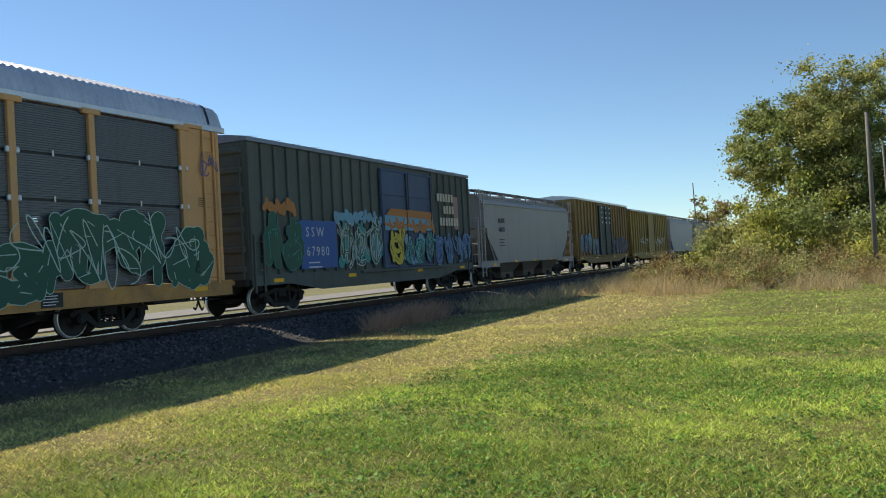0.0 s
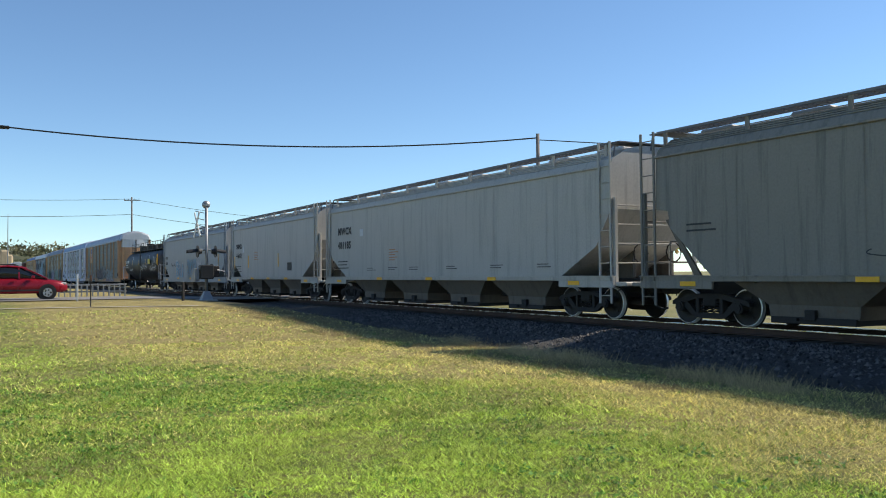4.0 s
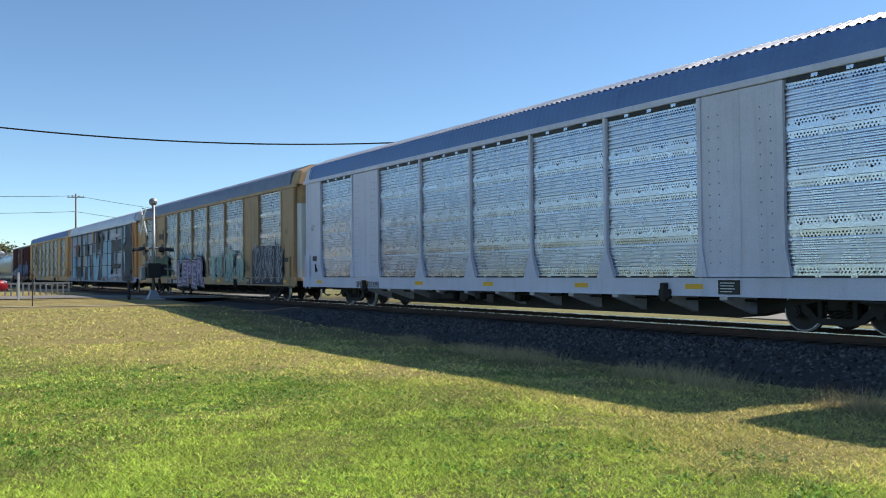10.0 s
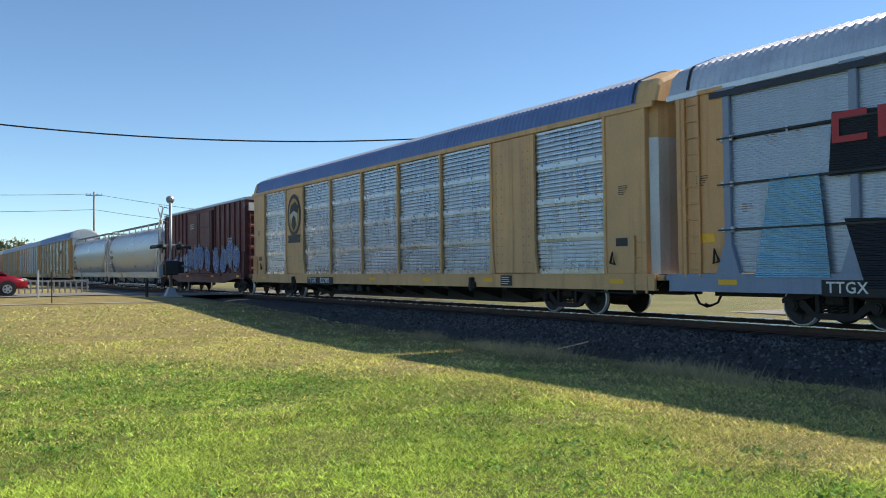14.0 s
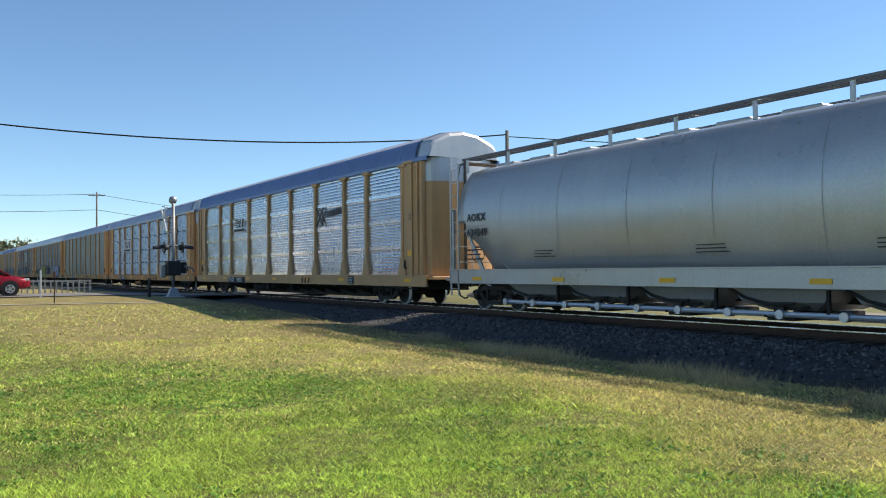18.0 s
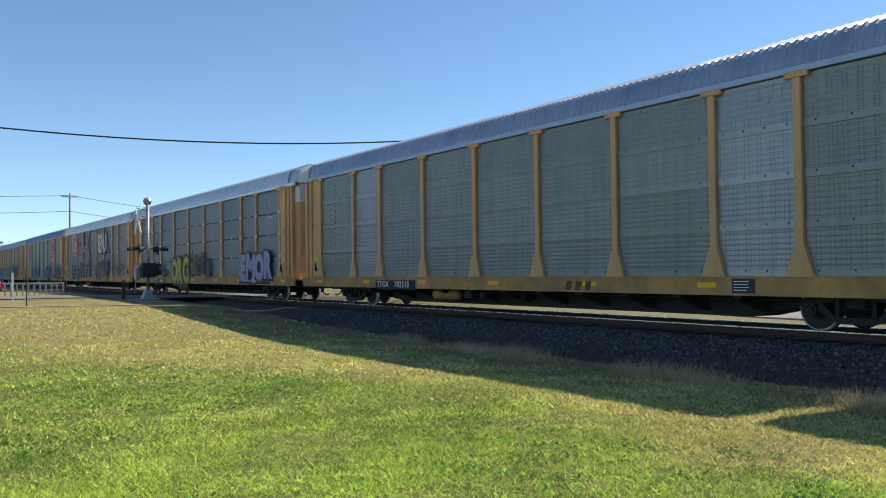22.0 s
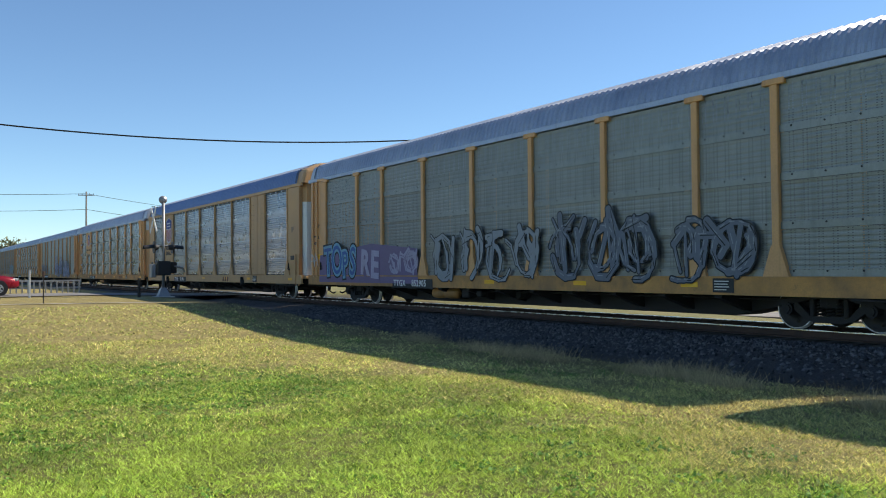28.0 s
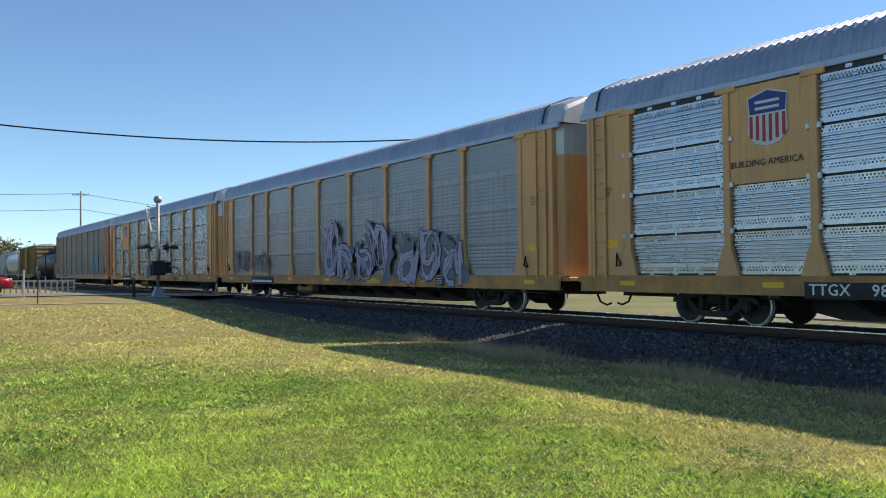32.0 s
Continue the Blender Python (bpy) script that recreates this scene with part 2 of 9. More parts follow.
# ---- mesh helpers ----
class Geo:
    """A growing mesh of plain pieces."""

    def __init__(self):
        self.v, self.f = [], []

    def add(self, verts, faces):
        k = len(self.v)
        self.v += [tuple(p) for p in verts]
        self.f += [tuple(i + k for i in q) for q in faces]
        return self

    def box(self, x0, x1, y0, y1, z0, z1):
        return self.add([(x0, y0, z0), (x1, y0, z0), (x1, y1, z0), (x0, y1, z0), (x0, y0, z1), (x1, y0, z1), (x1, y1, z1), (x0, y1, z1)],
                        [(0, 3, 2, 1), (4, 5, 6, 7), (0, 1, 5, 4), (1, 2, 6, 5), (2, 3, 7, 6), (3, 0, 4, 7)])

    def cbox(self, x0, x1, y0, y1, z0, z1, c=0.02):
        """A box with chamfered edges."""
        c = min(c, (x1 - x0) / 2.1, (y1 - y0) / 2.1, (z1 - z0) / 2.1)
        bm = bmesh.new()
        bmesh.ops.create_cube(bm, size=1.0, matrix=Matrix.Translation(((x0 + x1) / 2, (y0 + y1) / 2, (z0 + z1) / 2)) @ Matrix.Diagonal((x1 - x0, y1 - y0, z1 - z0, 1)))
        bmesh.ops.bevel(bm, geom=bm.edges[:], offset=c, segments=1, affect="EDGES")
        bm.verts.index_update()
        self.add([v.co[:] for v in bm.verts], [[v.index for v in f.verts] for f in bm.faces])
        bm.free()
        return self

    def loft(self, rings, close=True, caps=True):
        """Skin between rings of equal count."""
        m, k = len(rings[0]), len(self.v)
        for r in rings:
            self.v += [tuple(p) for p in r]
        for i in range(len(rings) - 1):
            for j in range(m if close else m - 1):
                a, b2 = k + i * m + j, k + i * m + (j + 1) % m
                self.f.append((a, b2, b2 + m, a + m))
        if caps and close:
            self.f.append(tuple(range(k + m - 1, k - 1, -1)))
            self.f.append(tuple(range(k + (len(rings) - 1) * m, k + len(rings) * m)))
        return self

    def tube(self, pts, r, n=6, r2=None):
        pts = [Vector(p) for p in pts]
        rings = []
        for i, p in enumerate(pts):
            d = (pts[min(i + 1, len(pts) - 1)] - pts[max(i - 1, 0)]).normalized()
            a = d.orthogonal().normalized() if abs(d.z) > 0.9 else Vector((0, 0, 1)).cross(d).normalized()
            c = d.cross(a)
            rad = r if r2 is None else r + (r2 - r) * i / max(1, len(pts) - 1)
            rings.append([p + a * rad * math.cos(6.2832 * j / n) + c * rad * math.sin(6.2832 * j / n) for j in range(n)])
        return self.loft(rings)

    def disc(self, x, z, y0, y1, r, n=24):
        """A short cylinder on the y axis."""
        ring = [(x + r * math.cos(6.2832 * j / n), z + r * math.sin(6.2832 * j / n)) for j in range(n)]
        return self.loft([[(a, y0, b) for a, b in ring], [(a, y1, b) for a, b in ring]])

    def plate(self, pts, y0, y1):
        """An upright plate in the xz plane, y0 to y1 thick."""
        return self.loft([[(a, y0, b) for a, b in pts], [(a, y1, b) for a, b in pts]])

    def mesh(self, name, smooth=False):
        me = bpy.data.meshes.new(name)
        me.from_pydata(self.v, [], self.f)
        me.update()
        if smooth:
            me.shade_smooth()
        return me


ROWS_OF_MARKS = ("stencil_block", "number_strip", "door_number_strip", "emblem_stripes", "slogan_bars", "sign_marking", "rim_openings", "siding_seams", "door_slats", "step_irons", "pale_bar", "red_stripe")


def part(name, geo, mat, parent=None, label="", smooth=False, at=None):
    """One mesh object under a thing or a part; geo is a Geo or a mesh that is shared."""
    me = geo.mesh(name, smooth) if isinstance(geo, Geo) else geo
    ob = new(name, me)
    if not me.materials:
        me.materials.append(mat)
    if me.materials[0] is not mat:
        ob.material_slots[0].link = "OBJECT"
        ob.material_slots[0].material = mat
    if parent:
        ob.parent = parent
    if at is not None:
        ob.location = at
    if label:
        tagged(ob, label)
    elif name in ROWS_OF_MARKS:
        tagged(ob, kind="stuff")
    return ob


def thing(name, label, category, group="", kind="", at=(0, 0, 0)):
    ob = new(name)
    ob.location = at
    return tagged(ob, label, category, group, kind)


CACHE = {}


def shared(key, make, smooth=False):
    """A mesh made once and shared by alike pieces."""
    if key not in CACHE:
        CACHE[key] = make().mesh(str(key[0]), smooth)
    return CACHE[key]


def writing(text, size, x, z, y, mat, parent, name="lettering", spacing=1.0, side=-1, bold=0.0, align="LEFT", width=1.0):
    """Painted letters that stand on a side of a car that faces the lawn."""
    cu = bpy.data.curves.new(name, "FONT")
    cu.body, cu.size, cu.space_character, cu.offset, cu.align_x = text, size, spacing, bold, align
    cu.extrude = 0.002
    cu.resolution_u = 6 if size > 1 else 2
    tmp = bpy.data.objects.new(name, cu)
    me = bpy.data.meshes.new_from_object(tmp)
    bpy.data.objects.remove(tmp)
    for v in me.vertices:
        v.co = (x + v.co.x * width, y + side * v.co.z, z + v.co.y)
    ob = new(name, me)
    me.materials.clear()
    me.materials.append(mat)
    ob.parent = parent
    return ob
# ---- rail vehicles: x along the car, near side at negative y, z from the rail head ----
TRACK_Y = 16.15
MOVING, WHEELSETS = [], []


def lathe(profile, n=28):
    return [[(r * math.cos(6.2832 * j / n), y, r * math.sin(6.2832 * j / n)) for j in range(n)] for r, y in profile]


def wheelset_mesh():
    if "wheelset" in CACHE:
        return CACHE["wheelset"]
    g, bright = Geo(), set()
    for s in (-1, 1):
        prof = [(0.09, 0.88), (0.14, 0.88), (0.155, 0.82), (0.2, 0.79), (0.32, 0.765), (0.355, 0.80), (0.395, 0.812),
                (0.418, 0.808), (0.428, 0.79), (0.432, 0.72), (0.455, 0.705), (0.452, 0.69), (0.4, 0.685), (0.35, 0.7), (0.3, 0.735), (0.1, 0.7)]
        k = len(g.f)
        g.loft(lathe([(r, s * y) for r, y in prof]))
        bright |= set(range(k + 6 * 28, k + 9 * 28))
        for a in range(3):  # casting bosses on the plate
            c = 2.094 * a + 0.5
            x, z = 0.26 * math.cos(c), 0.26 * math.sin(c)
            g.disc(x, z, s * 0.76, s * 0.79, 0.035, 8)
    g.disc(0, 0, -0.72, 0.72, 0.085, 12)
    me = g.mesh("wheelset", True)
    me.materials.append(WHEEL), me.materials.append(TREAD)
    for i in bright:
        me.polygons[i].material_index = 1
    CACHE["wheelset"] = me
    return me


def side_frame_geo():
    g = Geo()
    g.plate([(-1.16, 0.56), (-1.05, 0.62), (-0.78, 0.64), (-0.42, 0.74), (0.42, 0.74), (0.78, 0.64), (1.05, 0.62), (1.16, 0.56), (1.16, 0.47), (0.66, 0.56), (0.36, 0.63), (-0.36, 0.63), (-0.66, 0.56), (-1.16, 0.47)], -0.07, 0.07)
    g.plate([(-1.02, 0.38), (-0.7, 0.56), (-0.62, 0.5), (-0.42, 0.3), (0.42, 0.3), (0.62, 0.5), (0.7, 0.56), (1.02, 0.38), (0.78, 0.42), (0.5, 0.22), (0.3, 0.17), (-0.3, 0.17), (-0.5, 0.22), (-0.78, 0.42)], -0.06, 0.06)
    for s in (-1, 1):
        g.cbox(s * 0.36 - 0.05, s * 0.36 + 0.05, -0.08, 0.08, 0.28, 0.66, 0.015)
        g.disc(s * 0.89, 0.43, -0.12, 0.1, 0.125, 16)
        g.disc(s * 0.89, 0.43, -0.15, -0.12, 0.085, 12)
    return g


def springs_geo():
    g = Geo()
    for x in (-0.2, 0.0, 0.2):
        pts = [(x + 0.075 * math.cos(a * 0.9), 0.075 * math.sin(a * 0.9), 0.3 + 0.0093 * a) for a in range(0, 32)]
        g.tube(pts, 0.018, 4)
    return g


def truck(car, x):
    b = part("truck", shared(("bolster",), lambda: Geo().cbox(-0.2, 0.2, -1.05, 1.05, 0.45, 0.72, 0.03).disc(0, 0.8, -0.2, 0.2, 0.12, 12).box(-0.9, 0.9, -0.5, -0.44, 0.5, 0.56).box(-0.9, 0.9, 0.44, 0.5, 0.5, 0.56)), STEEL_DARK, car, at=(x, 0, 0))
    for s in (-1, 1):
        f = part("side_frame", shared(("side_frame",), side_frame_geo), STEEL_DARK, b, at=(0, s * 0.98, 0))
        if s > 0:
            f.rotation_euler[2] = math.pi
        part("spring_pack", shared(("spring_pack",), springs_geo), STEEL_DARK, b, at=(0, s * 0.98, 0))
    for a in (-0.89, 0.89):
        w = part("wheelset", wheelset_mesh(), WHEEL, b)
        w.matrix_parent_inverse = Matrix.Translation((a, 0, 0.432))
        WHEELSETS.append(w)
    return b


def coupler_geo():
    g = Geo()
    g.cbox(-0.75, 0.02, -0.09, 0.09, 0.72, 0.96, 0.02)
    g.cbox(0.0, 0.2, -0.16, 0.1, 0.68, 1.0, 0.03)
    g.cbox(0.16, 0.34, -0.19, -0.08, 0.7, 0.98, 0.03)
    g.cbox(0.2, 0.3, 0.02, 0.14, 0.7, 0.98, 0.03)
    g.tube([(-0.25, 0.2, 0.65), (-0.25, 0.2, 1.05)], 0.02, 5)
    return g


def hose_geo():
    return Geo().tube([(-0.15, -0.3, 0.75), (0.02, -0.3, 0.6), (0.14, -0.28, 0.36), (0.3, -0.2, 0.28), (0.42, -0.15, 0.33)], 0.03, 6)


def gear(car, length, tc, body_half):
    """Trucks, couplers, air hoses and brake rigging."""
    truck(car, -tc), truck(car, tc)
    for s in (-1, 1):
        c = part("coupler", shared(("coupler",), coupler_geo), STEEL_DARK, car, at=(s * (length / 2 - 0.12), 0, 0))
        h = part("air_hose", shared(("air_hose",), hose_geo), BLACK, car, at=(s * (length / 2 - 0.4), 0, 0), smooth=True)
        if s < 0:
            c.rotation_euler[2] = h.rotation_euler[2] = math.pi
        part("uncoupling_lever", Geo().tube([(s * (length / 2 - 0.45), -1.45, 0.75), (s * (length / 2 - 0.4), -1.3, 0.88), (s * (length / 2 - 0.35), -0.25, 0.9), (s * (length / 2 - 0.2), -0.05, 1.0)], 0.016, 5), STEEL_DARK, car)


def ladder(car, x, z0, z1, y, mat, rungs=8, wide=0.42, name="ladder", tilt=0.0):
    g = Geo()
    for a in (-wide / 2, wide / 2):
        g.cbox(x + a - 0.03, x + a + 0.03, y - 0.05, y, z0, z1, 0.008)
    for i in range(rungs):
        z = z0 + (z1 - z0) * (i + 0.5) / rungs
        g.tube([(x - wide / 2, y - 0.03, z), (x + wide / 2, y - 0.03, z)], 0.014, 5)
    return part(name, g, mat, car)


GALV_WHITE = material("pale_galvanised_door", (0.55, 0.56, 0.58), 0.42, 0.5, 0.12, 0.8, 22, 0.08, streak=0.3)
WALKWAY = material("galvanised_walkway_grating", (0.16, 0.16, 0.165), 0.5, 0.4, 0.15, 3, 40, 0.1)

# ---- enclosed autorack ----
BAYS_A = (2.88, 2.03, 2.91, 2.91, 2.91, 2.91, 2.91, 2.03, 2.88)
BAYS_B = (2.88, -2.03, 2.91, 2.91, 2.91, 2.91, 2.91, -2.03, 2.88)
EAVE = 5.1
TIERS = (1.08, 2.01, 2.97, 3.93, EAVE - 0.13)


def screen_geo(w, z0, z1, kind):
    """A pressed sheet: fine ribs, or broad ribs between flat perforated strips with a lapped foot."""
    g, h, prof = Geo(), z1 - z0, []
    if kind == "fine":
        n = round(h / 0.05)
        for i in range(n):
            a, d = z0 + h * i / n, h / n
            prof += [(0.0, a), (0.0, a + d * 0.45), (0.016, a + d * 0.62), (0.016, a + d * 0.85)]
    elif kind == "rows":
        prof = [(-0.012, z0), (-0.012, z0 + 0.105), (0.004, z0 + 0.11), (0.004, z0 + 0.235)]
        a, d = z0 + 0.24, (h - 0.24 - 0.145) / 6
        for i in range(6):
            prof += [(0.032, a + d * i), (0.032, a + d * (i + 0.22)), (0.0, a + d * (i + 0.45)), (0.0, a + d * (i + 0.8))]
        prof += [(0.004, z1 - 0.14)]
    elif kind == "ribs":
        n = 9
        for i in range(n):
            a, d = z0 + h * i / n, h / n
            prof += [(0.004, a), (0.012, a + d * 0.25), (0.013, a + d * 0.5), (0.0, a + d * 0.7)]
    elif kind == "slabs":
        prof = [(-0.016, z0), (-0.016, z0 + 0.15), (0.004, z0 + 0.155)]
        a, d = z0 + 0.16, (h - 0.17) / 7
        for i in range(7):
            prof += [(0.004, a + d * i), (0.009, a + d * (i + 0.2)), (0.009, a + d * (i + 0.4)), (0.004, a + d * (i + 0.6))]
    else:
        prof = [(-0.014, z0), (-0.014, z0 + 0.135), (0.006, z0 + 0.14)]
        a, d = z0 + 0.15, (h - 0.17) / 7
        for i in range(7):
            prof += [(0.004, a + d * i), (0.022, a + d * (i + 0.16)), (0.026, a + d * (i + 0.4)), (0.004, a + d * (i + 0.62))]
    prof.append((0.0, z1))
    g.loft([[(-w / 2, y, z) for y, z in prof], [(w / 2, y, z) for y, z in prof]], close=False)
    return g


ROOF_PROFILE = [(-1.5, 5.12), (-1.46, 5.3), (-1.37, 5.55), (-1.26, 5.64), (-0.6, 5.89), (0, 5.96), (0.6, 5.89), (1.26, 5.64), (1.37, 5.55), (1.46, 5.3), (1.5, 5.12)]


def roof_profile(k):
    """Section of the roof, k times as high above the eave."""
    return [(y, 5.12 + (z - 5.12) * k) for y, z in ROOF_PROFILE]


def roof_geo(half, k, a, b, deep=0.036):
    """Corrugated sheets over the stretch a to b of the section."""
    g, rings, n = Geo(), [], int(2 * half / 0.2)
    for i in range(n + 1):
        x = -half + 2 * half * i / n
        for dx, r in ((-0.065, 0.0), (-0.03, deep), (0.03, deep), (0.065, 0.0)):
            rings.append([(x + dx, y * (1 + r / 1.5), z + r * (0.3 if abs(y) > 1.3 else 0.7)) for y, z in roof_profile(k)[a:b]])
    return g.loft(rings, close=False)


def roof_end_geo(s, square, k):
    ends = [(0.0, 1.0, 0.0), (0.5, 1.0, 0.0), (0.66, 0.97, -0.06), (0.7, 0.94, -0.16)]
    if square:
        ends = [(0.0, 1.0, 0.0), (0.52, 1.0, -0.01), (0.66, 0.98, -0.05), (0.7, 0.95, -0.14)]
    prof = roof_profile(k)
    g = Geo().loft([[(s * x, y * q, max(5.12, z + d)) for y, z in prof] for x, q, d in ends], close=False)
    x, q, d = ends[-1]
    g.add([(s * x, y * q, max(5.12, z + d)) for y, z in prof], [tuple(range(len(prof)))])
    return g


def post_geo(z0, z1, w, cap):
    g = Geo()
    g.cbox(-w / 2, w / 2, -0.05, 0.05, z0, z1, 0.012)
    if cap:
        if cap != "foot":
            g.cbox(-0.26, 0.26, -0.065, 0.03, z1 - 0.13, z1, 0.015)
        g.plate([(-0.3, z0), (0.3, z0), (w / 2 + 0.01, z0 + 0.62), (-w / 2 - 0.01, z0 + 0.62)], -0.062, 0.04)
    return g


def autorack(label, style="A", frame_mat=OCHRE, screen=PANEL_GREY, roof=ROOF_GREY, kind="slots", seam=False, rise=1.04, sill_mat=None, cap=True, end_mat=None, logo_mat=None, solid=(), odd=(), through=False):
    L, half = 28.6, 13.85
    car = thing("autorack_car", label, "autorack", "freight train")
    sill_mat, end_mat = sill_mat or (OCHRE_SILL if frame_mat is OCHRE else frame_mat), end_mat or frame_mat
    gear(car, L, 10.1, half)
    part("center_sill", Geo().cbox(-13.6, 13.6, -0.35, 0.35, 0.55, 1.0, 0.02).plate([(-9.0, 0.9), (-9.0, 0.52), (-7.4, 0.2), (7.4, 0.2), (9.0, 0.52), (9.0, 0.9)], -0.5, 0.5), STEEL_DARK, car)
    part("deck", Geo().cbox(-half, half, -1.42, 1.42, 0.94, 1.02, 0.01), STEEL_DARK, car)
    for s in (-1, 1):
        g = Geo().cbox(-half, half, s * 1.52 - 0.04, s * 1.52 + 0.04, 0.7, 1.06, 0.012)
        g.box(-half, half, s * 1.5 - 0.075, s * 1.5 + 0.075, 1.04, 1.08)
        g.box(-half, half, s * 1.5 - 0.07, s * 1.5 + 0.07, 0.69, 0.715)
        part("side_sill", g, sill_mat, car)
        part("eave_rail", Geo().cbox(-half, half, s * 1.5 - 0.05, s * 1.5 + 0.05, EAVE - 0.12, EAVE + 0.03, 0.015), roof if style == "A" else frame_mat, car)
    deep = 0.006 if roof is ROOF_COBALT else 0.036
    for a, b in ((0, 4), (7, 11)):
        part("roof_side", shared(("roof_side", rise, a, deep), lambda: roof_geo(13.2, rise, a, b, deep)), roof, car)
    # tops get a lighter galvanised tone than the sides, for the sun on them
    part("roof_top", shared(("roof_top", rise), lambda: roof_geo(13.2, rise, 3, 8)), ROOF_GREY if roof is ROOF_DARK else ROOF_LIGHT, car)
    for s in (-1, 1):
        part("roof_end", shared(("roof_end", s, style, rise), lambda: roof_end_geo(s, style == "B", rise)), GALV_WHITE if style == "A" else end_mat, car, at=(s * 13.2, 0, 0))
        part("roof_seal", shared(("roof_seal", rise), lambda: Geo().loft([[(dx, y * 1.03, z + 0.035) for y, z in roof_profile(rise)] for dx in (-0.04, 0.04)], close=False)), BLACK, car, at=(s * 13.22, 0, 0))
    bays = BAYS_A if style == "A" else BAYS_B
    end_w = (2 * half - sum(abs(b) for b in bays)) / 2
    tiers, gap = TIERS, 0.026 if seam else 0.004
    bolts = Geo()
    x = -half + end_w
    edges = [x]
    for i, b in enumerate(bays):
        w = abs(b)
        for s in (-1, 1):
            if b < 0 or i in solid:
                top_z = 1.1 if b < 0 else 2.96
                p = part("solid_panel", Geo().cbox(x + 0.02, x + w - 0.02, s * 1.49 - 0.02, s * 1.49 + 0.02, top_z, EAVE - 0.13, 0.01), logo_mat or frame_mat, car)
                if b < 0:
                    if s < 0:
                        part("panel_seam", Geo().cbox(x + w / 2 - 0.03, x + w / 2 + 0.03, -1.52, -1.508, 1.12, EAVE - 0.15, 0.004), frame_mat, car)
                        g = Geo()
                        for rx in (0.25, 0.5, w - 0.5, w - 0.25):
                            for rz in range(14):
                                g.disc(x + rx, 1.4 + 0.24 * rz, -1.52, -1.508, 0.014, 5)
                        tagged(part("rivets", g, STEEL_DARK, car), kind="stuff")
                    for dx in (0.0, w):
                        part("stiffener", Geo().plate([(x + dx - 0.16, 1.1), (x + dx + 0.16, 1.1), (x + dx + 0.05, 1.7), (x + dx + 0.05, EAVE - 0.14), (x + dx - 0.05, EAVE - 0.14), (x + dx - 0.05, 1.7)], s * 1.5 - 0.05, s * 1.5 + 0.03), frame_mat, car)
            if b > 0:
                used = tiers if not (i in solid) else tiers[:3]
                if s > 0:
                    used = (used[0], used[-1])
                for z0, z1 in zip(used, used[1:]):
                    ww = round(w - 0.1, 2)
                    me = shared(("side_screen", ww, z0, z1, kind, seam), lambda: screen_geo(ww, z0 + gap, z1 - gap, kind))
                    if not seam and s < 0:
                        for k in range(4):
                            bolts.disc(x + w * (k + 0.5) / 4, z0 + 0.11, -1.495, -1.48, 0.022, 6)
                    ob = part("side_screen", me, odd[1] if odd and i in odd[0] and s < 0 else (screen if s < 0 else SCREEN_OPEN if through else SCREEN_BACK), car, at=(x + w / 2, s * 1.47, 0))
                    if s > 0:
                        ob.rotation_euler[2] = math.pi
        if seam and not (i in solid):
            for z in tiers[1:-1]:
                part("tab", shared(("tab",), lambda: Geo().box(-0.022, 0.022, -0.012, 0.0, -0.06, 0.06)), WHITE, car, at=(x + w / 2, -1.48, z + 0.02))
        x += w
        edges.append(x)
    for s in (-1, 1):
        for i, e in enumerate(edges):
            thick = style == "B" and 0 < i < len(edges) - 1 and (bays[i - 1] < 0 or bays[i] < 0)
            if not thick:
                ob = part("post", shared(("post", style, cap), lambda: post_geo(1.08, EAVE - 0.08, 0.17 if style == "A" else 0.1, cap)), frame_mat, car, at=(e, s * 1.5, 0))
                if s > 0:
                    ob.rotation_euler[2] = math.pi
            if seam and s < 0:
                for z in tiers[1:-1]:  # clips that hold the sheets at each seam
                    for dx in (-0.1, 0.1):
                        part("clip", shared(("clip",), lambda: Geo().cbox(-0.04, 0.04, -0.085, 0.0, -0.065, 0.065, 0.02)), ROOF_LIGHT, car, at=(e + dx * 1.2, -1.48, z))
    if style == "B":
        for e in (-8.2, 6.3):
            part("jacking_bracket", Geo().cbox(e - 0.16, e + 0.16, -1.66, -1.52, 0.62, 0.84, 0.03).cbox(e - 0.07, e + 0.07, -1.7, -1.54, 0.56, 0.98, 0.02), STEEL_DARK, car)
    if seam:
        # black strips added behind the seams so that the gaps look dark
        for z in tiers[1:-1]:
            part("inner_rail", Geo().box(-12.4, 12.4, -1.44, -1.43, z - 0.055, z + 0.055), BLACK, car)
    if kind == "rows":  # black strips give the slots' shade under eave and over sill, bridged by tabs
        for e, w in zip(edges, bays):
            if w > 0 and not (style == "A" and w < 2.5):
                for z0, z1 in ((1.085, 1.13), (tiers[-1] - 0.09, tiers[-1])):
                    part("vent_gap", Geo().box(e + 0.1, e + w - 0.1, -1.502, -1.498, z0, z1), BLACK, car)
                    for k in (1, 2, 3):
                        part("tab", shared(("tab", round(z1 - z0, 3)), lambda: Geo().box(-0.07, 0.07, -0.006, 0.0, 0.2 * (z1 - z0), z1 - z0)), screen, car, at=(e + w * k / 4, -1.502, z0))
    if bolts.v:
        tagged(part("bolts", bolts, STEEL_DARK, car), kind="stuff")
